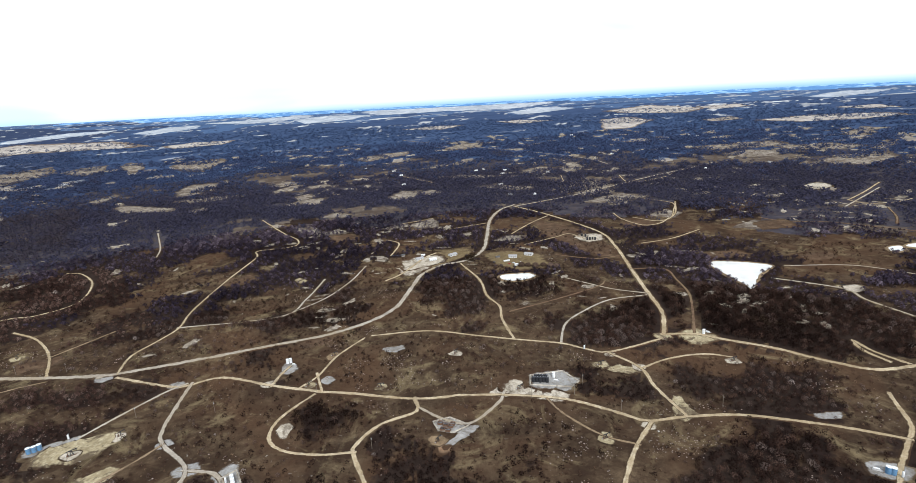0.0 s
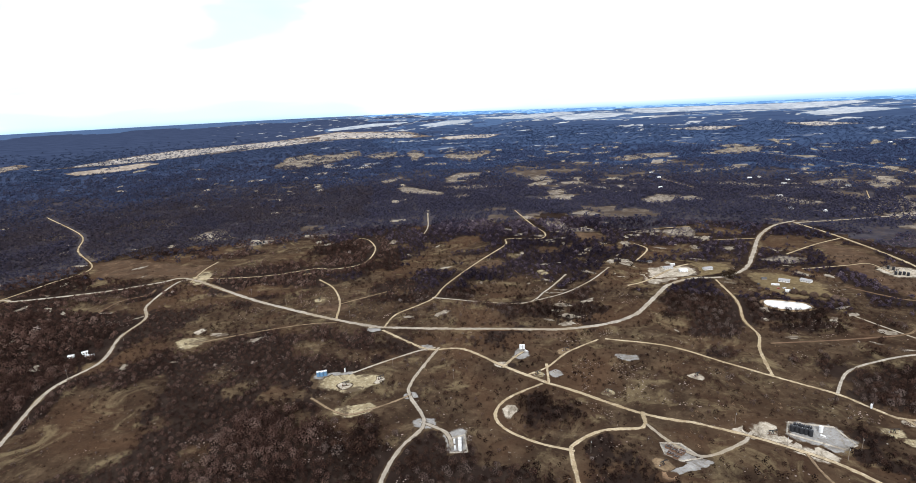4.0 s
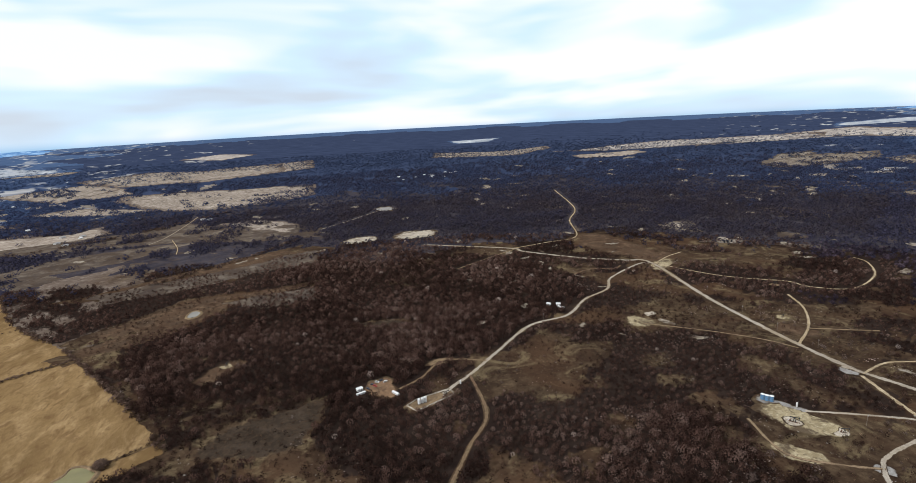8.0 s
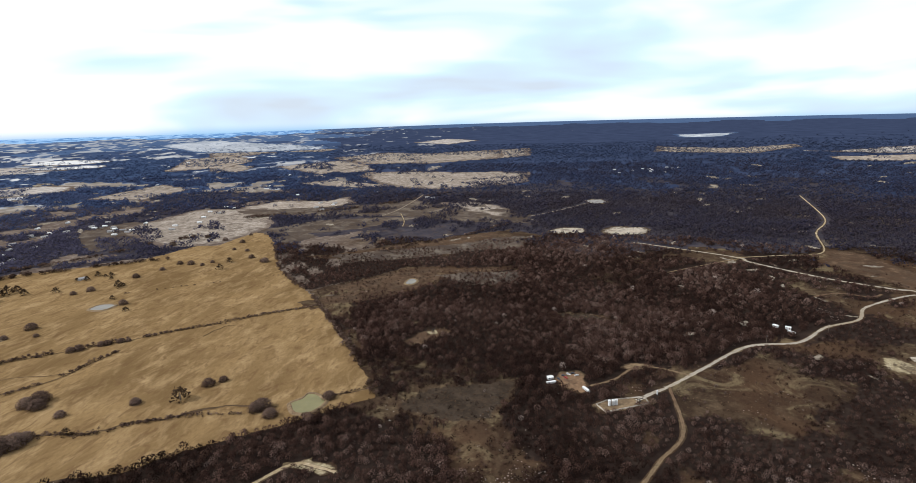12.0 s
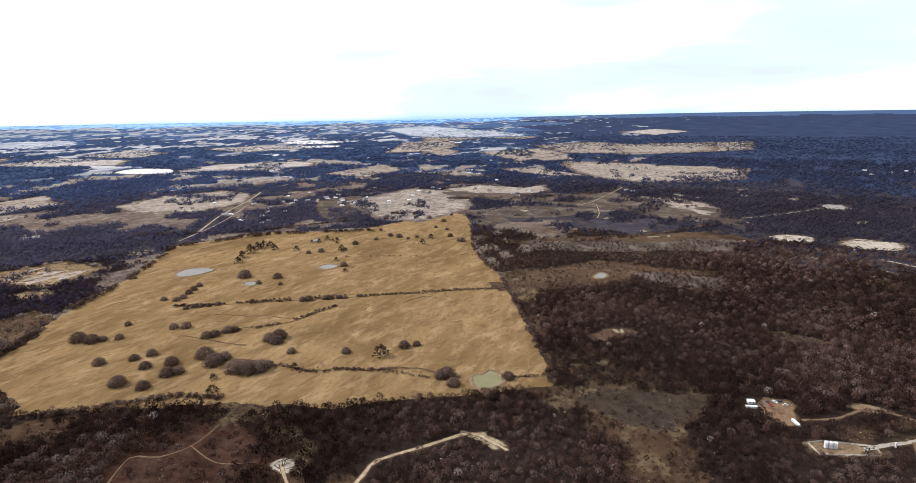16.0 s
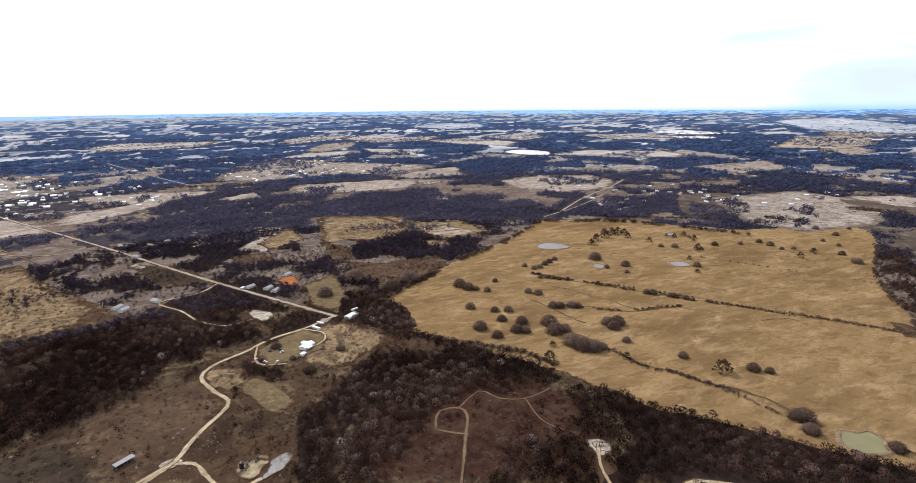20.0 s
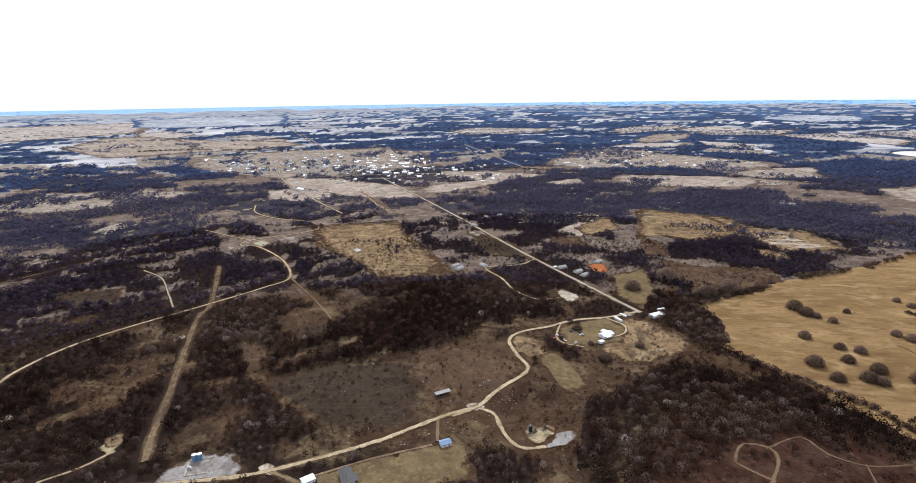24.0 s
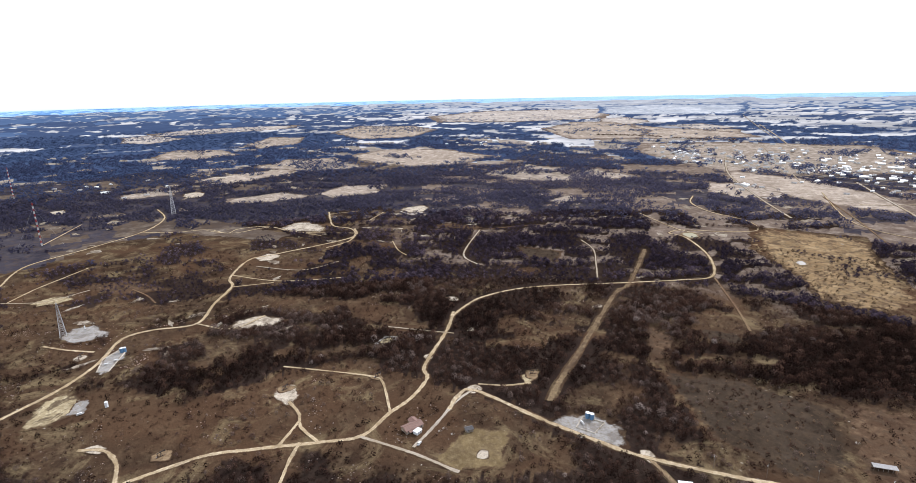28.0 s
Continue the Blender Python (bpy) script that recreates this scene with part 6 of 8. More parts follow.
def make_building(name, label, l, w, h, pitch, walls, roof, wins=3, porch=False, wing=False, group="", category="house"):
    """A gabled building, long side along x: walls, overhanging roof, door, windows with frame and pane."""
    e = thing(name, label, category, group)
    t = 0.2
    ridge = h + w / 2 * pitch
    for s in (-1, 1):
        part("side_wall", shape(box, 0, s * (w / 2 - t / 2), h / 2, l, t, h), M[walls], e)
        bm = bmesh.new()
        a = [bm.verts.new((s * (l / 2 - t), y, z)) for y, z in ((-w / 2 + t, 0), (w / 2 - t, 0), (w / 2 - t, h), (0, ridge - 0.1), (-w / 2 + t, h))]
        b = [bm.verts.new((s * l / 2, v.co.y, v.co.z)) for v in a]
        bm.faces.new(a)
        bm.faces.new(b[::-1])
        for i in range(5):
            bm.faces.new((a[i], a[(i + 1) % 5], b[(i + 1) % 5], b[i]))
        part("gable_wall", bm, M[walls], e)
        bm = bmesh.new()
        o, th = 0.5, 0.14
        bm_out = [(0.0, ridge), (s * (w / 2 + o), h - o * pitch), (s * (w / 2 + o), h - o * pitch + th), (0.0, ridge + th)]
        va = [bm.verts.new((-l / 2 - o, y, z)) for y, z in bm_out]
        vb = [bm.verts.new((l / 2 + o, y, z)) for y, z in bm_out]
        bm.faces.new(va)
        bm.faces.new(vb[::-1])
        for i in range(4):
            bm.faces.new((va[i], va[(i + 1) % 4], vb[(i + 1) % 4], vb[i]))
        part("roof_slope", bm, M[roof], e)
        for k in range(wins):
            x = -l / 2 + l * (k + 0.5) / wins
            if s < 0 and k == wins // 2:
                d = part("door", shape(box, x, s * (w / 2 + 0.03), 1.03, 0.95, 0.08, 2.06), M["wood"], e)
                part("handle", shape(box, x + 0.35, s * (w / 2 + 0.1), 1.0, 0.08, 0.08, 0.08), M["steel"], d)
                continue
            f = part("window", shape(box, x, s * (w / 2 + 0.02), 1.55, 1.3, 0.08, 1.2), M["white"], e)
            part("pane", shape(box, x, s * (w / 2 + 0.06), 1.55, 1.1, 0.05, 1.0), M["glass"], f)
    part("ridge_cap", shape(box, 0, 0, ridge + 0.13, l + 1.0, 0.3, 0.1), M[roof], e)
    part("foundation", shape(box, 0, 0, -0.15, l - 0.05, w - 0.05, 0.5), M["concrete"], e)
    if porch:
        part("porch_roof", shape(box, -l * 0.15, -w / 2 - 1.6, h - 0.35, l * 0.5, 3.0, 0.12), M[roof], e)
        for x in (-l * 0.38, -l * 0.15, l * 0.08):
            part("porch_post", shape(box, x, -w / 2 - 2.9, (h - 0.4) / 2, 0.12, 0.12, h - 0.4), M["wood"], e)
    if wing:
        bm = bmesh.new()
        box(bm, l * 0.28, w / 2 + 2.2, h / 2, l * 0.4, 4.6, h)
        part("wing_wall", bm, M[walls], e)
        bm = bmesh.new()
        prism(bm, [(l * 0.28 - l * 0.22, h), (l * 0.28 + l * 0.22, h), (l * 0.28, h + l * 0.22 * pitch)], 0.5, w / 2 + 5.0)
        part("wing_roof", bm, M[roof], e)
    return e


def make_trailer():
    e = thing("trailer_home", "long white mobile home on blocks", "mobile home", "mobile homes")
    bm = bmesh.new()
    prism(bm, [(-2.1, 0.7), (2.1, 0.7), (2.1, 3.1), (0, 3.45), (-2.1, 3.1)], -8.0, 8.0)
    bmesh.ops.rotate(bm, verts=bm.verts[:], matrix=Matrix.Rotation(radians(90), 3, "Z"))
    part("body", bm, M["white"], e)
    part("skirting", shape(box, 0, 0, 0.35, 15.8, 4.0, 0.75), M["siding"], e)
    part("door", shape(box, -2, -2.13, 1.8, 0.9, 0.08, 1.95), M["siding"], e)
    for x in (-6, -4, 1, 4, 6.5):
        f = part("window", shape(box, x, -2.13, 2.1, 1.2, 0.08, 0.9), M["steel"], e)
        part("pane", shape(box, x, -2.18, 2.1, 1.0, 0.04, 0.7), M["glass"], f)
    bm = bmesh.new()
    for k in range(3):
        box(bm, -2, -2.4 - 0.3 * k, 0.6 - 0.2 * k, 1.2, 0.3, 0.2)
    part("steps", bm, M["wood"], e)
    return e


def make_car(paint, label):
    e = thing("car", label, "car", "parked vehicles")
    bm = bmesh.new()
    prism(bm, [(-2.3, 0.35), (2.3, 0.35), (2.3, 0.85), (1.3, 1.0), (-2.2, 1.05)], -0.9, 0.9)
    part("body", bm, M[paint], e)
    bm = bmesh.new()
    prism(bm, [(-1.9, 1.05), (1.1, 1.0), (0.4, 1.5), (-1.3, 1.52)], -0.78, 0.78)
    part("windows", bm, M["glass"], e)
    part("roof", shape(box, -0.45, 0, 1.54, 1.8, 1.5, 0.06), M[paint], e)
    for x in (-1.45, 1.4):
        for s in (-1, 1):
            wh = part("wheel", shape(rod, (x, s * 0.72, 0.33), (x, s * 0.94, 0.33), 0.33, 0.33, 12), M["rubber"], e)
            part("rim", shape(rod, (x, s * 0.9, 0.33), (x, s * 0.96, 0.33), 0.19, 0.19, 10), M["steel"], wh)
    return e


def make_long_shed():
    e = thing("open_shed", "long low open-sided shed with pale metal roof", "shed")
    part("roof", shape(box, 0, 0, 3.1, 15, 4.6, 0.15, 0.0, Matrix.Rotation(radians(6), 4, "X")), M["grey_roof"], e)
    part("back_wall", shape(box, 0, 2.0, 1.6, 14.6, 0.12, 3.0), M["wood"], e)
    for k in range(6):
        part("post", shape(box, -7 + 2.8 * k, -2.0, 1.4, 0.18, 0.18, 2.8), M["wood"], e)
    return e


def make_trough():
    e = thing("stock_tank", "round galvanised stock water tank in a yard", "stock tank")
    bm = bmesh.new()
    rod(bm, (0, 0, 0), (0, 0, 0.7), 2.2, 2.2, 20)
    part("rim", bm, M["white"], e)
    part("water", shape(rod, (0, 0, 0.66), (0, 0, 0.72), 1.9, 1.9, 20), M["green_water"], e)
    return e


MAKE = {
    "tank_blue": lambda: make_tank("blue", "blue-grey steel oil tank with a white roof", 1.85, 4.9, "white"),
    "tank_white": lambda: make_tank("white", "white steel oil storage tank on stone", 1.4, 4.9),
    "tank_black": lambda: make_tank("black", "black steel oil storage tank inside a berm", 1.6, 4.6),
    "pumpjack": make_pumpjack, "heater": make_heater, "skid": make_skid, "pit_tank": make_pit_tank, "wellhead": make_wellhead,
    "debris": make_debris, "utility_pole": make_pole,
    "tower_lattice": lambda: make_tower("lattice_tower", "grey steel lattice tower on a stone pad", 40, 6.5, 1.2, False),
    "tower_guyed": lambda: make_tower("radio_mast", "red and white guyed radio mast", 80, 1.8, 1.6, True, True),
    "tower_power": lambda: make_tower("lattice_tower", "tall grey lattice tower among far scrub", 64, 9, 2.0, False),
    "barn_white": lambda: make_building("metal_barn", "white metal barn with a shallow gable roof", 14, 10, 3.6, 0.25, "white", "white", 3, category="barn"),
    "house": lambda: make_building("house", "small pale house with a grey shingle roof", 13, 8, 2.7, 0.4, "siding", "grey_roof", 4, group="farm houses"),
    "house_white": lambda: make_building("house", "white house with a pale roof in a grass yard", 16, 9, 2.7, 0.35, "white", "white", 4, True, True),
    "house_brown": lambda: make_building("house", "ranch house with a brown metal roof and wing", 16, 8.5, 2.7, 0.4, "brick", "brown_roof", 4, True, True),
    "house_black": lambda: make_building("house", "long house with a dark shingle roof", 17, 8.5, 2.8, 0.4, "siding", "dark_roof", 5, True),
    "shed_white": lambda: make_building("shed", "small white metal shed beside a drive", 5.5, 4, 2.4, 0.2, "white", "white", 2, category="shed"),
    "shed_dark": lambda: make_building("shed", "small weathered wooden shed with a rusty roof", 6, 4.5, 2.4, 0.4, "wood", "dark_roof", 2, category="shed"),
    "shed_blue": lambda: make_building("shed", "small shed with a blue metal roof", 8, 6, 2.6, 0.35, "siding", "blue_roof", 2, category="shed"),
    "shed_long": make_long_shed, "trailer_home": make_trailer, "trough": make_trough,
    "car_white": lambda: make_car("white", "white car parked in a farmyard"),
    "car_dark": lambda: make_car("dark_paint", "dark car parked in a farmyard"),
    "car_red": lambda: make_car("red_paint", "red car parked in a farmyard"),
}
FIRST = {}


def put(kind, x, y, a):
    """Set one more thing of a kind on the land, or copy the first of its kind."""
    clear = 4.0 if kind.startswith(("car", "utility", "debris")) else 7.0 if kind.startswith(("tank", "heater", "skid", "pit", "wellhead")) else 10.0
    stamp_line(BLOCK, [(x, y), (x + 0.1, y)], clear, True)
    z = rise(x, y) + (0.55 if kind.startswith(("tank", "heater", "skid", "pit", "pumpjack", "wellhead", "tower")) else 0.3)
    if kind == "utility_pole":
        z = rise(x, y) + 0.2
    if kind == "pumpjack" and math.hypot(x, y) < 950:
        g = random.Random(int(x * 3 + y))
        ring = [(x + g.uniform(4, 9.5) * math.cos(k * 0.9), y + g.uniform(4, 9.5) * math.sin(k * 0.9)) for k in range(7)]
        patch("bare_patch", g.choice(("caliche", "dirt", "yellow")), ring)
    m = pose(x, y, z, 0, 0, a)
    fit = {"pumpjack": 0.82, "debris": 0.65, "trailer_home": 0.78, "barn_white": 0.8}.get(kind, 1.0)
    m = m @ Matrix.Scale(fit, 4)
    if kind in FIRST:
        return copy_thing(FIRST[kind], m)
    FIRST[kind] = MAKE[kind]()
    FIRST[kind].matrix_basis = m
    return FIRST[kind]


# ---- the things, place by place ----
for x, y, a in [(-359.8, 367.6, 0), (-356.7, 369.4, 0), (-354.4, 372.1, 0), (273.6, 302.0, 0), (276.0, 300.7, 0), (633.5, 11.5, 0), (633.1, 8.9, 0), (261.8, -300.2, 0), (258.6, -301.7, 0)]:
    put("tank_blue", x, y, a)
for x, y, a in [(-339.1, 384.0, 0), (115.5, 497.8, 0), (-181.0, 322.2, 0), (279.3, 297.1, 0), (728.2, 44.2, 0), (-480.8, 115.6, 0)]:
    put("heater", x, y, a)
for x, y, a in [(-321.6, 362.2, 32), (-156.4, 452.0, 48), (-145.3, 511.1, 25), (41.5, 428.7, 21), (-16.5, 503.6, 44), (-29.9, 358.3, 49), (98.9, 352.5, 22), (-86.9, 443.4, 1), (123.6, 464.6, 14), (248.8, 459.8, 13), (-296.6, 386.1, 52), (465.1, 626.1, -25), (214.8, 911.6, -35), (867.8, 60.1, -75), (645.6, 48.4, -51), (454.6, -109.0, -76), (425.3, -188.5, -86), (414.4, -3.0, -80), (489.7, -229.5, -95), (342.1, -312.0, -127), (12.6, -377.0, -127), (5.1, -382.6, -133), (-464.6, 96.4, 109), (-1003.3, 785.1, 90), (-615.4, 632.3, 86), (-509.7, 541.5, 98), (-613.3, -125.2, 144), (-243.1, -291.5, 155)]:
    put("pumpjack", x, y, a)
for x, y, a in [(-191.0, 498.9, 0), (-188.2, 500.2, 0), (75.1, 446.1, 0), (246.8, 519.3, 0), (-177.3, 324.4, 0), (-175.2, 320.5, 0), (-173.1, 316.8, 0), (518.7, 28.4, 0), (-457.0, 68.6, 0), (-458.0, 72.0, 0), (-458.9, 74.9, 0)]:
    put("tank_white", x, y, a)
for x, y, a in [(-183.3, 495.0, -24), (76.0, 439.1, -22), (252.3, 521.9, -31), (-177.8, 317.2, -58), (268.3, 305.2, -31), (610.4, 26.1, -90), (614.4, 17.5, -90), (259.3, -291.3, 167), (518.6, 48.0, -86)]:
    put("skid", x, y, a)
for x, y, a in [(-142.9, 463.5, 0), (-287.8, 318.4, 0), (308.2, -197.9, 0), (317.5, -191.8, 0), (318.7, -196.5, 0), (62.9, -448.0, 0), (65.8, -442.7, 0), (59.3, -452.5, 0), (120.7, -440.0, 0), (-4.4, -551.6, 0), (-481.6, 18.7, 0), (-474.4, 22.9, 0), (-511.3, 17.6, 0), (-616.3, -113.8, 0)]:
    put("debris", x, y, a)
for x, y, a in [(55.6, 439.7, 0), (58.7, 439.8, 0), (61.6, 438.8, 0), (64.7, 438.9, 0), (67.7, 437.9, 0), (58.1, 443.8, 0), (61.3, 443.8, 0), (64.2, 442.9, 0), (67.4, 442.9, 0), (208.5, 924.6, 0), (213.6, 919.6, 0), (211.9, 897.8, 0), (216.7, 898.6, 0), (221.4, 899.4, 0), (225.4, 897.0, 0), (16.3, -378.8, 0), (-852.3, 748.3, 0), (-849.4, 753.8, 0), (-850.2, 762.6, 0)]:
    put("tank_black", x, y, a)
for x, y, a in [(-28.7, 381.2, -12), (-24.3, 379.0, -12), (-20.0, 376.7, -10), (-26.5, 373.4, -12), (-22.2, 371.2, -10), (-18.7, 379.2, -12)]:
    put("pit_tank", x, y, a)
for x, y, a in [(-161.8, 375.5, 0), (-11.4, -376.1, 0), (-324.7, -157.0, 0)]:
    put("wellhead", x, y, a)
for x, y, a in [(-299.1, 412.5, 0), (-230.0, 415.1, 0), (-80.7, 353.6, 0), (121.2, 388.1, 0), (16.2, 434.0, 0), (88.1, 414.9, 0), (98.8, 431.7, 0), (50.5, 414.0, 0), (204.0, 386.7, 0), (-145.3, 439.2, 0), (-480.3, 503.4, 0), (-541.0, 508.7, 0), (-624.4, 523.5, 0), (-712.8, 540.2, 0), (-426.9, 504.4, 0), (-611.4, 262.6, 0), (-650.0, 346.2, 0), (-552.4, 199.9, 0), (-60.0, -724.9, 0), (-16.0, -784.0, 0), (37.9, -865.1, 0), (94.7, -958.0, 0), (119.1, -370.6, 0), (141.5, -347.8, 0), (168.2, -327.5, 0), (85.7, -398.0, 0)]:
    put("utility_pole", x, y, a)
for x, y, a in [(-55.3, 830.0, 21), (167.5, -293.6, -135), (-1526.1, -605.1, 148), (-1453.8, -885.2, 139)]:
    put("barn_white", x, y, a)
long_barn = put("barn_white", -121.1, -637.2, -142)
long_barn.matrix_basis = long_barn.matrix_basis @ Matrix.Diagonal((1.9, 1.35, 1.15, 1))
for x, y, a in [(-77.7, 836.9, 35), (-23.0, 849.9, 34), (101.1, 831.1, -28), (74.6, 823.1, -10), (-7.6, -811.6, -143), (-32.0, -794.3, -133), (-41.1, -778.7, -132), (-64.5, -849.4, -135), (130.7, -1166.5, -145), (171.5, -1068.1, 142), (150.5, -783.3, -123), (159.5, -795.8, -126), (114.9, -803.4, 132), (207.1, -1162.9, 145), (-1445.6, -609.2, 149), (-1479.3, -639.3, 150), (-1140.4, -1025.5, 115), (-1155.2, -1004.5, 118), (-1177.1, -888.1, 120), (-1655.5, -341.1, 115), (-1643.5, -320.5, 118), (-1075.9, -1181.3, 127), (-1072.4, -1140.1, 154), (-1000.6, -1148.5, 157), (-1124.3, -1131.4, 156), (-1016.1, -1230.2, 161), (-888.0, -1188.0, 157), (-1183.4, -1114.7, 126), (-1550.8, -654.9, 149), (-1546.5, -607.3, 149), (-512.7, -1346.1, 159), (-531.4, -1342.8, 160)]:
    put("house", x, y, a)
for x, y, a in [(-788.6, -780.6, 150)]:
    put("house", x, y, a)
for x, y, a in [(-107.1, 861.3, 22), (305.0, -210.9, -104)]:
    put("shed_dark", x, y, a)
for x, y, a in [(723.0, 64.9, 0)]:
    put("tower_lattice", x, y, a)
for x, y, a in [(1214.8, 109.3, 0), (1772.5, 193.3, 0)]:
    put("tower_guyed", x, y, a)
for x, y, a in [(1350.9, -126.0, 0)]:
    put("tower_power", x, y, a)
for x, y, a in [(334.4, -175.7, -87)]:
    put("house_brown", x, y, a)
for x, y, a in [(313.5, -170.0, -58), (-2.9, -561.3, -121), (-11.4, -551.1, 139), (-23.0, -546.4, -123), (-514.4, 34.9, 59), (-512.7, 43.3, 115)]:
    put("car_white", x, y, a)
for x, y, a in [(326.5, -176.0, -71), (-50.2, -551.2, -138), (-503.6, 16.1, 111), (-663.0, 293.4, 42), (-657.9, 305.5, 66)]:
    put("shed_white", x, y, a)
for x, y, a in [(141.0, -299.9, -59)]:
    put("house_black", x, y, a)
for x, y, a in [(151.4, -290.5, 0)]:
    put("trough", x, y, a)
for x, y, a in [(80.4, -350.3, -147)]:
    put("shed_blue", x, y, a)
for x, y, a in [(97.8, -420.4, -142)]:
    put("shed_long", x, y, a)
for x, y, a in [(-56.8, -570.2, -135)]:
    put("house_white", x, y, a)
for x, y, a in [(-74.1, -617.1, 121), (-81.3, -631.1, 130), (-129.6, -658.6, -152), (-494.8, 16.9, 112), (-483.7, 50.0, 30), (-645.7, 303.9, 32)]:
    put("trailer_home", x, y, a)
for x, y, a in [(-7.7, -560.0, -122), (-18.3, -575.4, 162), (-29.0, -574.3, 137), (-510.7, 29.8, 59), (-516.8, 39.4, 116), (-503.2, 24.5, 32)]:
    put("car_dark", x, y, a)
for x, y, a in [(0.5, -554.4, -123), (-506.7, 31.9, 40)]:
    put("car_red", x, y, a)

# farmyard sheds and parked vehicles
for kind, x, y, a in [("car_dark", -125, 865, 20), ("car_dark", -118, 863, 20), ("car_dark", -111, 862, 20), ("shed_white", -73, 856, 25), ("trailer_home", 63, 804, 10), ("car_white", 73, 793, 40), ("car_white", 84, 794, 80), ("shed_dark", 50, 824, 15), ("car_dark", 43, 801, 60), ("shed_white", 76, 781, 12), ("car_red", 66, 789, 130), ("shed_white", 3, -810, -140), ("car_white", -30, -568, 20)]:
    put(kind, x, y, a)

# ---- far houses and the small town ----


def make_far_house(walls, roof, l, w, h, label, group):
    e = thing("town_house" if l < 20 else "warehouse", label, "house" if l < 20 else "warehouse", group)
    part("wall", shape(box, 0, 0, h / 2, l, w, h), M[walls], e)
    bm = bmesh.new()
    prism(bm, [(-w / 2 - 0.5, h), (w / 2 + 0.5, h), (0, h + w * 0.22)], -l / 2 - 0.5, l / 2 + 0.5)
    bmesh.ops.rotate(bm, verts=bm.verts[:], matrix=Matrix.Rotation(radians(90), 3, "Z"))
    part("roof", bm, M[roof], e)
    for s in (-1, 1):
        part("window", shape(box, l * 0.2, s * (w / 2 + 0.03), 1.6, 2.2, 0.1, 1.2), M["glass"], e)
    return e


MAKE["far_a"] = lambda: make_far_house("siding", "grey_roof", 16, 10, 3.2, "small pale house in the distant town", "houses of the far town")
MAKE["far_b"] = lambda: make_far_house("white", "white", 15, 10, 3.2, "small white house in the distant town", "houses of the far town")
MAKE["far_c"] = lambda: make_far_house("brick", "dark_roof", 17, 11, 3.4, "brick house with dark roof in town", "houses of the far town")
MAKE["far_d"] = lambda: make_far_house("white", "white", 30, 14, 4.8, "long white metal warehouse far off", "warehouses of the far town")


def settle(seed, count, corners, kinds):
    """Houses strewn over a four-cornered quarter."""
    g = random.Random(seed)
    a, b, c, d = corners
    for k in range(count):
        u, v = g.random(), g.random()
        x = (a[0] * (1 - u) + b[0] * u) * (1 - v) + (d[0] * (1 - u) + c[0] * u) * v
        y = (a[1] * (1 - u) + b[1] * u) * (1 - v) + (d[1] * (1 - u) + c[1] * u) * v
        i, j = int((x + SPAN) / CELL), int((y + SPAN) / CELL)
        kind = g.choice(kinds)
        if kind == "far_d" and g.random() < 0.6:
            kind = "far_a"
        e = put(kind, round(x, 1), round(y, 1), g.choice((12, 102, 100, 15)))
        e.matrix_basis = e.matrix_basis @ Matrix.Scale(0.85, 4)


def strew(seed, count, corners):
    """Small houses too far to tell apart, strewn over a four-cornered quarter: walls with a gabled roof each, as one mass."""
    g = random.Random(seed)
    a, b, c, d = corners
    walls, roofs, fw, fr = [], [], [], []
    for k in range(count):
        u, v = g.random(), g.random()
        x = (a[0] * (1 - u) + b[0] * u) * (1 - v) + (d[0] * (1 - u) + c[0] * u) * v
        y = (a[1] * (1 - u) + b[1] * u) * (1 - v) + (d[1] * (1 - u) + c[1] * u) * v
        z = rise(x, y) + 0.3
        l, w, h, turn = g.uniform(4.5, 9), g.uniform(3, 5), g.uniform(2.4, 3.4), radians(g.choice((12, 102, 100, 15)))
        at = lambda px, py, pz: (x + px * math.cos(turn) - py * math.sin(turn), y + px * math.sin(turn) + py * math.cos(turn), z + pz)
        n = len(walls)
        walls += [at(px, py, pz) for pz in (-0.6, h) for px, py in ((-l, -w), (l, -w), (l, w), (-l, w))] + [at(-l, 0, h + w * 0.45), at(l, 0, h + w * 0.45)]
        fw += [(n, n + 1, n + 5, n + 4), (n + 1, n + 2, n + 6, n + 5), (n + 2, n + 3, n + 7, n + 6), (n + 3, n, n + 4, n + 7), (n + 4, n + 8, n + 7), (n + 5, n + 6, n + 9)]
        n = len(roofs)
        e = 0.5
        roofs += [at(px, py, pz) for px in (-l - e, l + e) for py, pz in ((-w - e, h - 0.2), (0, h + w * 0.45 + 0.1), (w + e, h - 0.2))]
        fr += [(n, n + 3, n + 4, n + 1), (n + 1, n + 4, n + 5, n + 2)]
    n = len(walls)
    me = raw_mesh("far_houses", walls + roofs, fw + [tuple(q + n for q in f) for f in fr], M["white"])
    me.materials.append(M["steel" if seed % 2 else "grey_roof"])
    me.polygons.foreach_set("material_index", [0] * len(fw) + [1] * len(fr))
    return tagged(new("far_houses", me), "small pale houses of the far town", "houses", kind="stuff")


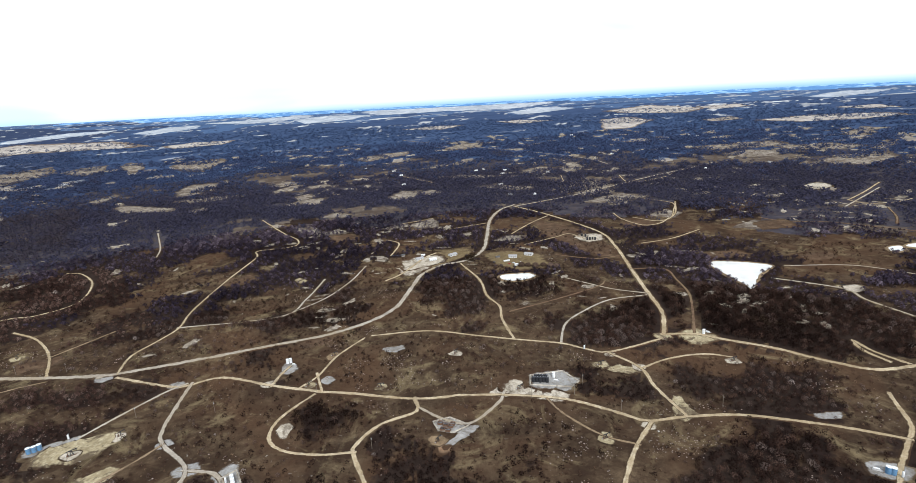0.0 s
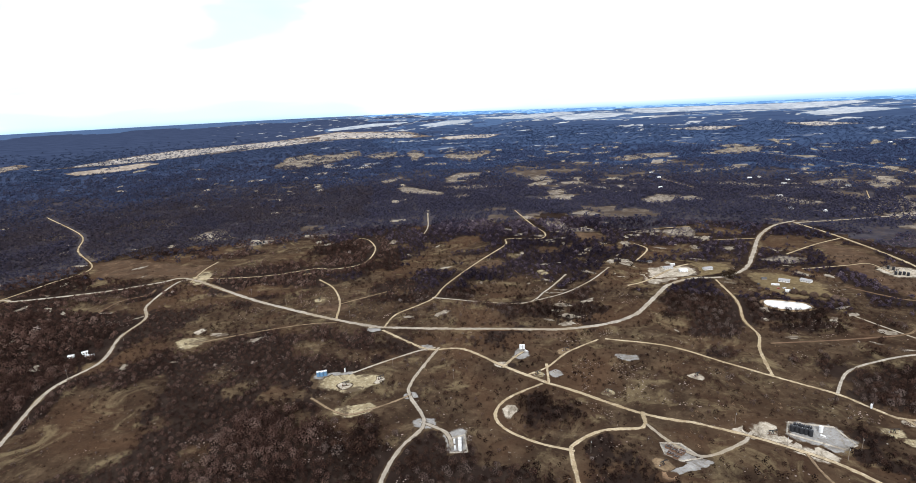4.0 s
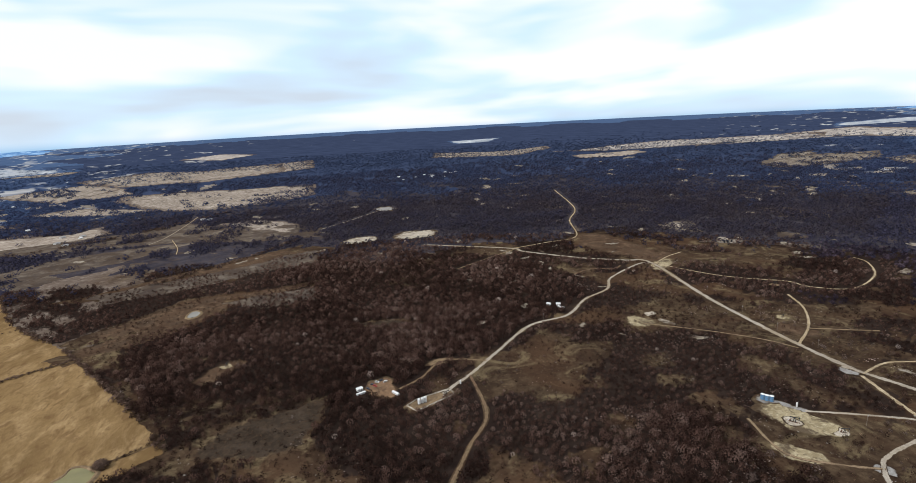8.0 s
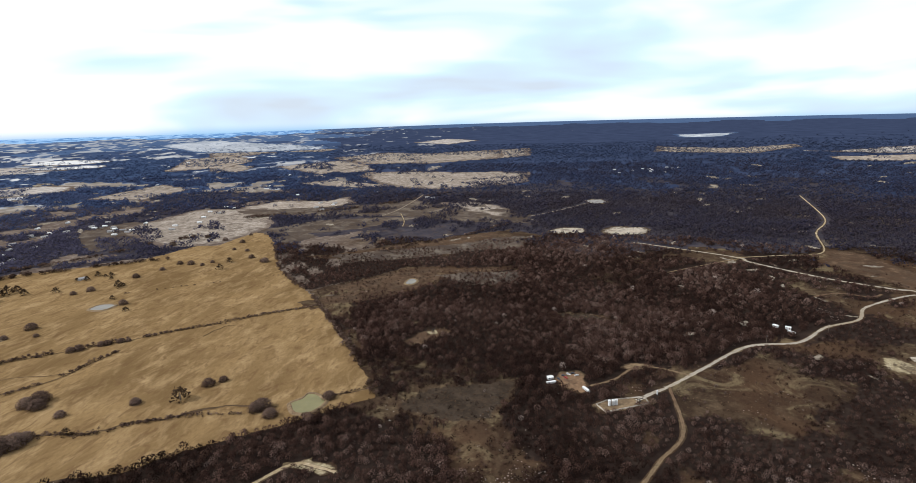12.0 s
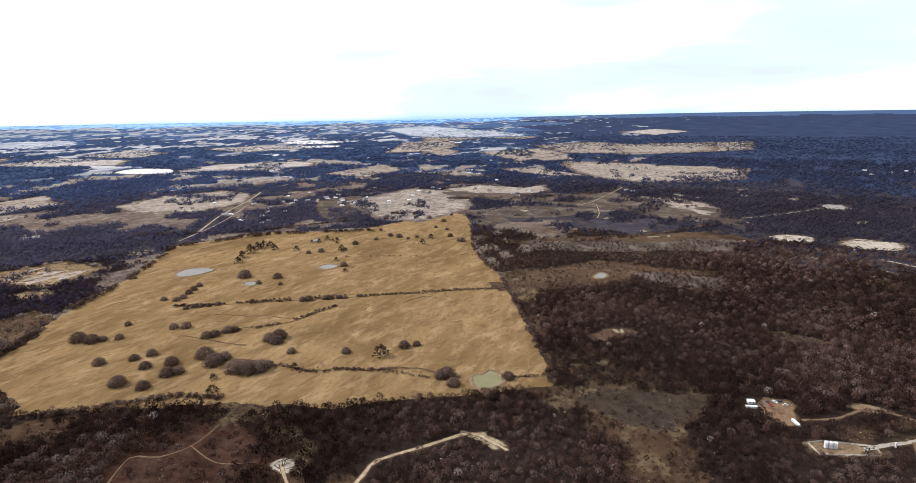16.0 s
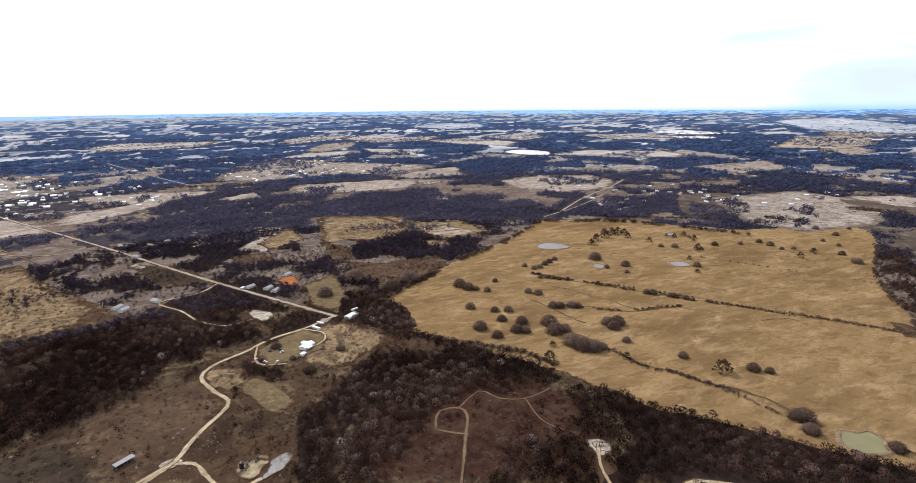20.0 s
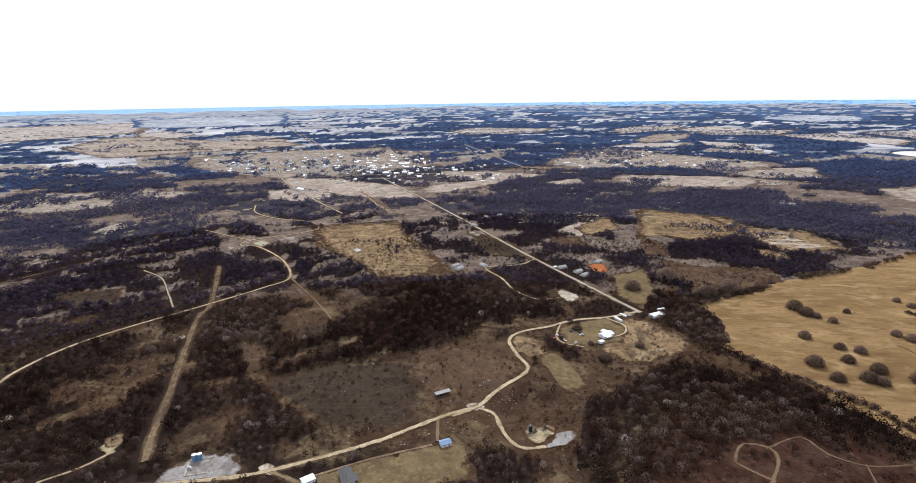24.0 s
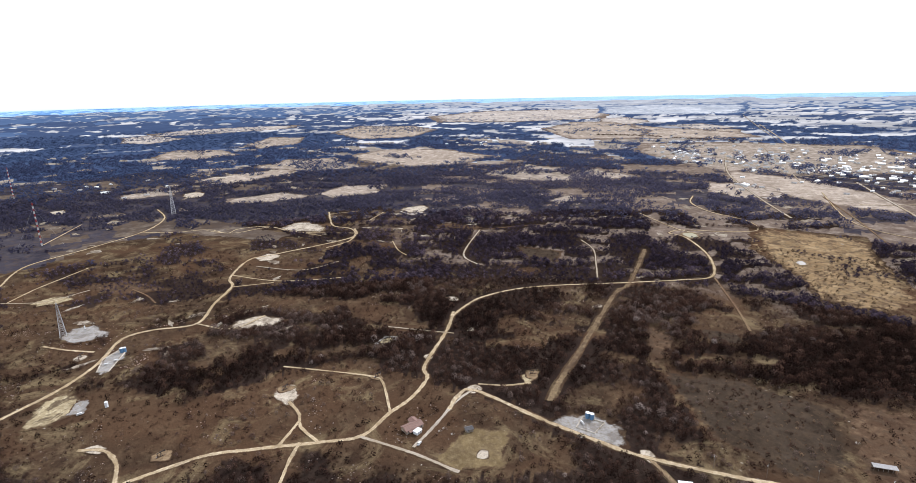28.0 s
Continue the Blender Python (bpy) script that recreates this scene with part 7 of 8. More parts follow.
settle(11, 58, [(1290, -1858), (456, -2021), (196, -1698), (1037, -1553)], ["far_a", "far_b", "far_b", "far_c", "far_a", "far_a", "far_b"])
settle(12, 20, [(844, -1527), (201, -1739), (182, -1584), (727, -1381)], ["far_a", "far_b", "far_b", "far_d"])
settle(13, 8, [(2155, -1340), (1907, -1573), (1740, -1381), (1932, -1231)], ["far_a", "far_b", "far_b", "far_d"])
settle(14, 31, [(29, -2343), (-555, -2204), (-405, -1783), (66, -1917)], ["far_a", "far_b", "far_b", "far_a"])
settle(15, 9, [(613, -1901), (256, -1832), (292, -1670), (557, -1710)], ["far_a", "far_b", "far_b", "far_d"])
settle(16, 8, [(-429, -2393), (-734, -2225), (-604, -1955), (-365, -2081)], ["far_a", "far_b", "far_b", "far_d"])
settle(17, 23, [(-1120, -1367), (-1477, -922), (-1260, -785), (-954, -1169)], ["far_a", "far_b", "far_c", "far_b"])
settle(18, 6, [(-861, -4215), (-2720, -1704), (-2072, -1296), (-558, -2744)], ["far_a", "far_b", "far_c"])
settle(19, 6, [(1784, 7), (1730, -176), (1583, -144), (1646, 23)], ["far_a", "far_b", "far_d", "far_d"])
settle(20, 8, [(1303, -1831), (614, -2167), (542, -1937), (1124, -1651)], ["far_a", "far_b", "far_b", "far_c"])
settle(21, 8, [(516, 2784), (1420, 1803), (1169, 1471), (320, 1544)], ["far_a", "far_b", "far_b"])
settle(22, 6, [(-502, 1995), (305, 1648), (216, 1325), (-284, 1313)], ["far_a", "far_b", "far_b"])
settle(23, 8, [(-2294, -1870), (-2437, -637), (-1717, -458), (-1558, -1295)], ["far_a", "far_b", "far_b"])
settle(24, 6, [(-2356, 227), (-2236, 565), (-2094, 528), (-2221, 212)], ["far_a", "far_b", "far_b"])
settle(25, 6, [(1878, 231), (1837, 48), (1879, -246), (1750, 219)], ["far_a", "far_b", "far_b"])
settle(26, 6, [(-300, 1808), (274, 1685), (195, 1311), (-167, 1359)], ["far_a", "far_b", "far_b"])
settle(27, 9, [(-1035, -1458), (-1076, -1117), (-908, -999), (-757, -1057)], ["far_a", "far_b", "far_b", "far_c"])
settle(28, 5, [(-1196, -1117), (-1247, -911), (-1181, -864), (-1133, -1061)], ["far_a", "far_b", "far_b"])
settle(29, 6, [(-2197, 306), (-2230, 567), (-2166, 540), (-2113, 298)], ["far_a", "far_b", "far_b"])
strew(30, 40, [(1357, -1952), (511, -1935), (473, -1642), (1170, -1615)])
settle(31, 6, [(758, -1409), (643, -1436), (596, -1325), (708, -1310)], ["far_d", "far_d"])
settle(32, 5, [(668, -1580), (282, -1585), (269, -1513), (623, -1511)], ["far_d", "far_d"])
settle(33, 8, [(44, -1993), (-174, -2005), (-120, -1839), (21, -1847)], ["far_a", "far_b", "far_b", "far_d"])
settle(34, 14, [(1113, -1835), (530, -1951), (397, -1761), (907, -1644)], ["far_a", "far_b", "far_b", "far_b", "far_d"])

strew(35, 46, [(1366, -1843), (558, -2127), (481, -1819), (1074, -1607)])
settle(36, 30, [(1, -2017), (-295, -2272), (-697, -1951), (-325, -1869)], ["far_a", "far_b", "far_b", "far_c", "far_a", "far_b", "far_d"])
settle(37, 18, [(776, -1752), (496, -1876), (170, -1936), (379, -1713)], ["far_b", "far_d", "far_a", "far_d"])
strew(50, 60, [(1407, -2045), (965, -2204), (607, -1659), (1108, -1603)])
strew(51, 45, [(915, -2032), (558, -2127), (303, -1713), (637, -1546)])
strew(52, 14, [(409, -2351), (70, -2127), (59, -1760), (390, -1766)])

# ---- woods: how much of the land they cover, region by region ----
COVER = np.full((NC, NC), 0.76)
stamp_area(COVER, [(-563, 582), (-444, 618), (-171, 586), (-82, 689), (-14, 544), (141, 495), (265, 498), (390, 421), (284, 292), (-356, 334)], 0.30)
stamp_area(COVER, [(-893, 976), (-528, 924), (-143, 772), (-82, 689), (-171, 586), (-444, 618), (-563, 582)], 0.48)
stamp_area(COVER, [(-71, 760), (0, 776), (10, 665), (-65, 676)], 0.97)
stamp_area(COVER, [(296, 656), (429, 615), (462, 510), (414, 451), (306, 487), (248, 528)], 0.97)
stamp_area(COVER, [(108, 553), (145, 598), (229, 615), (209, 541), (149, 512)], 0.92)
stamp_area(COVER, [(133, 358), (317, 333), (284, 292), (107, 304)], 0.72)
stamp_area(COVER, [(-97, 375), (-34, 356), (-16, 312), (-74, 316)], 0.62)
stamp_area(COVER, [(-166, 415), (-110, 419), (-81, 394), (-103, 361), (-151, 365)], 0.55)
stamp_area(COVER, [(13, 481), (157, 444), (167, 386), (96, 410), (34, 456)], 0.60)
stamp_area(COVER, [(-19, 988), (185, 804), (223, 690), (225, 625), (143, 617), (43, 560), (-2, 678)], 0.60)
stamp_area(COVER, [(-734, 360), (-735, 515), (-359, 492), (-278, 458), (-254, 370), (-351, 344), (-514, 415)], 0.45)
stamp_area(COVER, [(-593, 279), (-337, 328), (-251, 328), (-198, 277), (-458, 201)], 0.75)
stamp_area(COVER, [(-321, 296), (-261, 326), (-224, 286), (-280, 263)], 0.98)
stamp_area(COVER, [(-1101, 572), (-760, 521), (-364, 499), (-483, 454), (-754, 510), (-843, 423)], 0.60)
stamp_area(COVER, [(-530, 170), (-679, 395), (-760, 518), (-446, 477), (-357, 482), (-293, 452), (-264, 367), (-269, 278), (-305, 170), (-397, 153)], 0.45)
stamp_area(COVER, [(-377, 268), (-335, 329), (-264, 293), (-307, 162)], 0.80)
stamp_area(COVER, [(-1116, 45), (-928, 341), (-669, 352), (-541, 140), (-407, -81), (-465, -155), (-672, -256), (-987, -169)], 0.97)
stamp_area(COVER, [(-498, -157), (-800, 47), (-574, 45), (-547, 10), (-496, -87)], 0.97)
stamp_area(COVER, [(-1224, -590), (-1593, -294), (-1318, -27), (-1171, 51), (-862, -212), (-846, -404)], 0.60)
stamp_area(COVER, [(264, -722), (149, -724), (62, -821), (-14, -631), (59, -583), (103, -550), (155, -490), (194, -490)], 0.98)
stamp_area(COVER, [(-123, -825), (-188, -865), (-177, -575), (-281, -474), (-359, -330), (-417, -169), (22, -365), (-37, -443), (-116, -504)], 0.88)
stamp_area(COVER, [(-190, -430), (-237, -421), (-263, -341), (-258, -289), (-216, -277), (-181, -340)], 0.60)
stamp_area(COVER, [(154, -485), (35, -496), (21, -468), (61, -382), (138, -416)], 0.28)
stamp_area(COVER, [(372, -484), (373, -657), (284, -713), (168, -721), (23, -633), (55, -547), (157, -491), (271, -420)], 0.90)
stamp_area(COVER, [(1222, -663), (958, -1201), (565, -755), (467, -576), (557, -390), (595, -294)], 0.62)
stamp_area(COVER, [(835, -1242), (184, -1602), (182, -1096), (303, -1118), (438, -921), (506, -738), (639, -859)], 0.35)
stamp_area(COVER, [(98, -405), (45, -465), (-32, -449), (-22, -364), (30, -346), (64, -389)], 0.35)
stamp_area(COVER, [(738, 123), (655, 10), (659, -62), (486, -114), (412, -216), (353, -243), (301, -268), (197, -287), (281, -143), (450, 95)], 0.30)
stamp_area(COVER, [(576, 9), (630, -101), (720, -250), (720, -386), (550, -362), (493, -260), (507, -169), (498, -117), (480, -21)], 0.80)
stamp_area(COVER, [(1373, 184), (1214, -111), (909, -368), (667, -109), (695, 14), (719, 121)], 0.36)
stamp_area(COVER, [(319, -326), (496, -676), (387, -687), (266, -566), (271, -409), (313, -351)], 0.74)
stamp_area(COVER, [(307, -260), (306, -343), (258, -409), (186, -325), (240, -273)], 0.70)
stamp_area(COVER, [(766, -1218), (709, -1257), (581, -1291), (492, -1168), (528, -1078), (681, -1108)], 0.99)
stamp_area(COVER, [(508, -1227), (458, -1272), (394, -1140), (442, -1113)], 0.99)
stamp_area(COVER, [(564, -785), (473, -814), (419, -731), (479, -673)], 0.99)
stamp_area(COVER, [(206, -1137), (31, -1318), (-160, -1463), (-518, -1477), (-643, -1214), (-553, -1033), (-384, -1041), (-244, -1096), (-148, -1347), (-78, -1186), (-110, -984), (-22, -1054), (118, -1034)], 0.99)
stamp_area(COVER, [(-220, -980), (-342, -1020), (-433, -964), (-409, -861), (-299, -796), (-234, -902)], 0.99)
stamp_area(COVER, [(764, -1062), (533, -1063), (262, -951), (188, -811), (274, -730), (411, -845), (611, -879)], 0.30)
stamp_area(COVER, [(774, -1236), (608, -1298), (522, -1185), (533, -1103), (662, -1092)], 0.99)
stamp_area(COVER, [(531, -1240), (456, -1279), (383, -1134), (458, -1113)], 0.99)
stamp_area(COVER, [(429, -784), (337, -822), (276, -722), (207, -717), (152, -743), (92, -766), (74, -605), (308, -607)], 0.99)
stamp_area(COVER, [(553, -771), (457, -790), (400, -699), (459, -648)], 0.97)
stamp_area(COVER, [(1128, -1243), (1115, -1433), (933, -1255), (764, -985), (635, -771), (684, -724)], 0.86)
stamp_area(COVER, [(723, -1016), (597, -978), (546, -922), (660, -934)], 0.98)
stamp_area(COVER, [(1544, -2096), (441, -2244), (278, -1566), (1191, -1593)], 0.45)
stamp_area(COVER, [(-1304, 1474), (-670, 1539), (-181, 1020), (-157, 863), (-544, 955), (-921, 1009)], 0.90)
stamp_area(COVER, [(-893, 976), (-528, 924), (-143, 772), (-82, 689), (-171, 586), (-444, 618), (-563, 582)], 0.76)
stamp_area(COVER, [(159, 1342), (939, 1094), (655, 745), (264, 821), (180, 1036)], 0.66)
stamp_area(COVER, [(1459, -925), (1292, -1077), (952, -1129), (854, -1107), (485, -619), (635, -475), (848, -453), (1231, -670)], 0.98)
stamp_area(COVER, [(416, -757), (385, -828), (325, -798), (274, -705), (383, -706)], 0.98)
stamp_area(COVER, [(684, -1113), (693, -1226), (538, -1292), (404, -1113), (460, -1063), (606, -1063)], 0.98)
stamp_area(COVER, [(988, -1079), (808, -1037), (631, -879), (517, -707), (669, -707)], 0.98)
stamp_area(COVER, [(-1737, -259), (-1762, -106), (-1524, -86), (-1619, -168)], 0.98)
stamp_area(COVER, [(-1527, -857), (-1785, -771), (-1903, -651), (-1691, -559), (-1567, -713), (-1486, -821)], 0.98)
stamp_area(COVER, [(-1945, -854), (-2181, -739), (-1999, -602), (-1973, -731)], 0.95)
stamp_area(COVER, [(406, -486), (410, -515), (352, -503), (310, -460), (292, -414), (347, -425)], 0.97)
stamp_area(COVER, [(540, -749), (547, -785), (488, -770), (442, -716), (418, -658), (475, -672)], 0.98)
stamp_area(COVER, [(818, -881), (888, -983), (803, -941), (674, -796), (578, -663), (644, -692)], 0.98)
stamp_area(COVER, [(398, -391), (412, -421), (367, -409), (323, -365), (296, -320), (336, -331)], 0.9)
stamp_area(COVER, [(268, -388), (267, -412), (219, -402), (189, -367), (181, -329), (226, -338)], 0.86)
stamp_area(COVER, [(489, -497), (487, -511), (441, -505), (410, -483), (399, -457), (447, -463)], 0.9)
# drawn-out bands of denser and thinner growth
gx, gy = np.meshgrid(AXIS, AXIS, indexing="ij")
band = 0.6 * value_noise(gx * 0.94 + gy * 0.34, (gy * 0.94 - gx * 0.34) * 2.6, 120, 31) + 0.4 * value_noise(gx, gy * 1.4, 34, 32)
COVER += np.where((COVER > 0.5) & (COVER < 0.97), -0.13 + 0.55 * (band - 0.5), 0.0)
# the south-eastern woods are broken by long grassy gaps
turn, far = np.degrees(np.arctan2(gx, gy)) % 360, np.hypot(gx, gy)
gaps = 0.62 * value_noise(gx * 0.64 + gy * 0.77, (gx * 0.77 - gy * 0.64) * 2.7, 75, 33) + 0.38 * value_noise(gx * 0.64 + gy * 0.77, (gx * 0.77 - gy * 0.64) * 2.2, 30, 34)
COVER = np.where((turn > 88) & (turn < 166) & (far > 520) & (far < 1700) & (COVER > 0.55), np.where(gaps > 0.575, 0.22, 0.985), COVER)
COVER = np.minimum(COVER, 0.99)
for area, share in THIN:
    stamp_area(COVER, area, share)
RNG = np.random.default_rng(7)


def bare_openings():
    """Small scrapes of tan soil and dry grass, strewn through the scrub and woods."""
    g = np.random.default_rng(15)
    v, f = [], []
    layer = layer_height(0.08)
    made = 0
    while made < 1150:
        r = 600 + 1900 * g.random() ** 0.95
        q = g.random()
        deg = g.uniform(-20, 46) if q < 0.46 else g.uniform(-75, -20) if q < 0.54 else g.uniform(85, 185) if q < 0.86 else g.uniform(185, 290)
        x, y = r * math.sin(radians(deg)), r * math.cos(radians(deg))
        i, j = int((x + SPAN) / CELL), int((y + SPAN) / CELL)
        if BLOCK[i, j] or value_noise(np.array([x]), np.array([y]), 320, 61)[0] < 0.42 or (deg > 150 and r < 1000):
            continue
        made += 1
        size = g.uniform(2, 6) + r * g.uniform(0.002, 0.014)
        turn, thin = g.uniform(0, math.pi), g.uniform(0.2, 0.6)
        base = len(v)
        ring = []
        for k in range(16):
            a = k * math.pi / 8
            q = size * g.uniform(0.55, 1.25)
            px, py = q * math.cos(a), q * math.sin(a) * thin
            qx, qy = x + px * math.cos(turn) - py * math.sin(turn), y + px * math.sin(turn) + py * math.cos(turn)
            ring.append((qx, qy))
            v.append((qx, qy, lift(qx, qy, layer)))
        f.append(tuple(range(base, base + 16)))
        stamp_area(BLOCK, ring, True)
    tagged(new("bare_soil", raw_mesh("bare_soil", v, f, M["opening"])), "small tan scrapes of bare soil among scrub", "bare soil", kind="stuff")


bare_openings()


def clumps(x, y):
    n = 0.36 * value_noise(x, y, 46, 1) + 0.22 * value_noise(x, y, 19, 2) + 0.42 * value_noise(x * 0.8 + y * 0.6, (y * 0.8 - x * 0.6) * 1.7, 150, 3)
    return np.clip((n - 0.5) * 2.4 + 0.5, 0, 1)


def lumps(x, y):
    return 0.84 * clumps(x, y) + 0.16 * RNG.random(x.size)


def darken_woodland_floor():
    """Sets where the ground turns darker under the woods, thinning out at their edges."""
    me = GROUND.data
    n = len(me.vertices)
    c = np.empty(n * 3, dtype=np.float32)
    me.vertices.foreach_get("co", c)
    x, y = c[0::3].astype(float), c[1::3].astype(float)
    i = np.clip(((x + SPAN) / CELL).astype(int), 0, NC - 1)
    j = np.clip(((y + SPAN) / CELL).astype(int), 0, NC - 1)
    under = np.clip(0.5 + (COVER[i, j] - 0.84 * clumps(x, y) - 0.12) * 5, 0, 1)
    me.attributes.new("woodland_floor", "FLOAT", "POINT").data.foreach_set("value", np.where(np.hypot(x, y) < 1300, under, 0).astype(np.float32))


def sites(r0, r1, step, bare=False):
    """Jittered places between two radii where woods grow (or, bare, where they do not), clear of roads and yards."""
    k = np.arange(-r1, r1, step)
    x, y = (a.ravel() for a in np.meshgrid(k, k, indexing="ij"))
    x = x + RNG.uniform(-0.5, 0.5, x.size) * step
    y = y + RNG.uniform(-0.5, 0.5, y.size) * step
    r = np.hypot(x, y)
    keep = (r > r0) & (r < r1)
    x, y = x[keep], y[keep]
    i = np.clip(((x + SPAN) / CELL).astype(int), 0, NC - 1)
    j = np.clip(((y + SPAN) / CELL).astype(int), 0, NC - 1)
    grow = lumps(x, y) < COVER[i, j]
    keep = ~BLOCK[i, j] & (~grow if bare else grow)
    return x[keep], y[keep]


def far_sites(r0, r1, step):
    """Places for far woods: great blocks of forest with fields left open, fewer woods towards the farmed side."""
    k = np.arange(-r1, r1, step)
    x, y = (a.ravel() for a in np.meshgrid(k, k, indexing="ij"))
    x = x + RNG.uniform(-0.5, 0.5, x.size) * step
    y = y + RNG.uniform(-0.5, 0.5, y.size) * step
    r, az = np.hypot(x, y), np.arctan2(x, y)
    rj = r + RNG.normal(0, 0.06, r.size) * r
    keep = (rj > r0) & (rj < r1)
    x, y, r, az = x[keep], y[keep], r[keep], az[keep]
    grow = far_woods(x, y)
    i = np.clip(((x + SPAN) / CELL).astype(int), 0, NC - 1)
    j = np.clip(((y + SPAN) / CELL).astype(int), 0, NC - 1)
    share = np.where(r < SPAN, COVER[i, j], 0.76)
    grow = np.where(share > 0.9, True, np.where(share < 0.5, lumps(x, y) < share, grow))
    keep = grow & ~(BLOCK[i, j] & (r < SPAN))
    return x[keep], y[keep]


def tree_shape(seed, flakes, width, trunk, low=0.12, twigs=0):
    """A leafless tree of unit height: a short trunk, small webs of twigs laid over a ragged, lumpy crown, and thin sprays that stick out of it."""
    g = np.random.default_rng(seed)
    tris = []
    if trunk:
        for k in range(3):
            a = g.uniform(0, 6.28)
            c, s = math.cos(a) * 0.03, math.sin(a) * 0.03
            tris.append([(-c, -s, -0.06), (c, s, -0.06), (g.normal(0, 0.12), g.normal(0, 0.12), g.uniform(0.6, 0.9))])
    knobs = [(g.uniform(0, 6.28), g.uniform(-0.1, 0.9)) for k in range(5)]
    for k in range(flakes + twigs):
        spray = k >= flakes
        n = twigs if spray else flakes
        a = k * 2.39996 + g.uniform(-0.3, 0.3)
        up = 1 - (1.25 if low > 0 else 1.0) * ((k - flakes if spray else k) + 0.5) / n
        side = math.sqrt(max(0.0, 1 - up * up))
        q = 0.86 + 0.2 * max(math.cos(a - ka) * side * math.sqrt(max(0, 1 - ku * ku)) + up * ku for ka, ku in knobs) + g.uniform(-0.12, 0.08)
        if twigs:
            q *= 1.05 if spray else 0.8
        nrm = Vector((side * math.cos(a), side * math.sin(a), up))
        mid = Vector((0.47 * nrm.x, 0.47 * nrm.y, (1 - 0.52 + 0.47 * up) if low > 0 else 0.9 * up))
        mid = Vector((mid.x * q, mid.y * q, mid.z * (0.75 + 0.25 * q)))
        if spray:
            way = (nrm + Vector((g.normal(0, 0.55), g.normal(0, 0.55), 0.35 + g.normal(0, 0.4)))).normalized()
            u = way.orthogonal().normalized()
            u = (u * math.cos(q * 40) + way.cross(u) * math.sin(q * 40)) * width * g.uniform(0.15, 0.30)
            run = width * g.uniform(0.6, 1.25)
            tris.append([tuple(mid - way * run - u), tuple(mid - way * run + u), tuple(mid + way * run * 0.7)])
            continue
        nrm = (nrm + Vector((g.normal(0, 0.33), g.normal(0, 0.33), g.normal(0, 0.33)))).normalized()
        u = nrm.orthogonal().normalized()
        v = nrm.cross(u)
        turn, w = g.uniform(0, 6.28), width * g.uniform(0.7, 1.35)
        tris.append([tuple(mid + u * (w * math.cos(turn + b)) + v * (w * math.sin(turn + b) * 0.8)) for b in (0, 2.1, 4.2)])
    return np.array(tris, dtype=np.float32).reshape(-1, 3)


def bark(name, stops, cast=(1.10, 0.94, 0.92), mottle=0.1):
    m, t, b = mat(name, 0.9)
    at = t.nodes.new("ShaderNodeAttribute")
    at.attribute_name = "tint"
    ramp = t.nodes.new("ShaderNodeValToRGB")
    e = ramp.color_ramp.elements
    stops = [(p, (c[0] * cast[0], c[1] * cast[1], c[2] * cast[2])) for p, c in stops]
    e[0].position, e[0].color = stops[0][0], (*stops[0][1], 1)
    e[1].position, e[1].color = stops[-1][0], (*stops[-1][1], 1)
    for p, c in stops[1:-1]:
        e.new(p).color = (*c, 1)
    t.links.new(at.outputs["Fac"], ramp.inputs["Fac"])
    isl = t.nodes.new("ShaderNodeNewGeometry")
    v = t.nodes.new("ShaderNodeMapRange")
    v.inputs["To Min"].default_value, v.inputs["To Max"].default_value = 1 - mottle, 1 + mottle
    t.links.new(isl.outputs["Random Per Island"], v.inputs["Value"])
    mul = t.nodes.new("ShaderNodeVectorMath")
    mul.operation = "SCALE"
    t.links.new(ramp.outputs["Color"], mul.inputs[0])
    t.links.new(v.outputs["Result"], mul.inputs["Scale"])
    # open twigs let part of the light through
    out = t.nodes["Material Output"]
    d, e, x = t.nodes.new("ShaderNodeBsdfDiffuse"), t.nodes.new("ShaderNodeBsdfTranslucent"), t.nodes.new("ShaderNodeMixShader")
    x.inputs["Fac"].default_value = 0.45
    t.nodes.remove(b)
    for k, q in ((1, d), (2, e)):
        t.links.new(mul.outputs["Vector"], q.inputs["Color"])
        t.links.new(q.outputs["BSDF"], x.inputs[k])
    t.links.new(x.outputs["Shader"], out.inputs["Surface"])
    return m


M["twigs"] = bark("bare_oak_twigs", [(0.0, (0.0107, 0.0074, 0.0063)), (0.35, (0.0294, 0.0194, 0.0150)), (0.6, (0.0655, 0.0434, 0.0319)),
                                     (0.8, (0.0802, 0.0663, 0.0565)), (0.94, (0.1105, 0.0950, 0.0818)), (1.0, (0.2128, 0.2005, 0.1800))])
M["rusty_twigs"] = bark("reddish_bare_oak_twigs", [(0.0, (0.0232, 0.0154, 0.0124)), (0.35, (0.0519, 0.0337, 0.0262)), (0.6, (0.0883, 0.0602, 0.0470)), (0.94, (0.1379, 0.1082, 0.0883)), (1.0, (0.2649, 0.2428, 0.2097))])
# farther trees get bluer belt by belt, distance haze put into their colour
M["hazed_far_twigs"] = bark("hazed_distant_trees", [(0.0, (0.0385, 0.0370, 0.0560)), (0.3, (0.0370, 0.0470, 0.0910)), (0.6, (0.0520, 0.0640, 0.1180)), (1.0, (0.0760, 0.0900, 0.1512))], (1, 1, 1), 0.08)
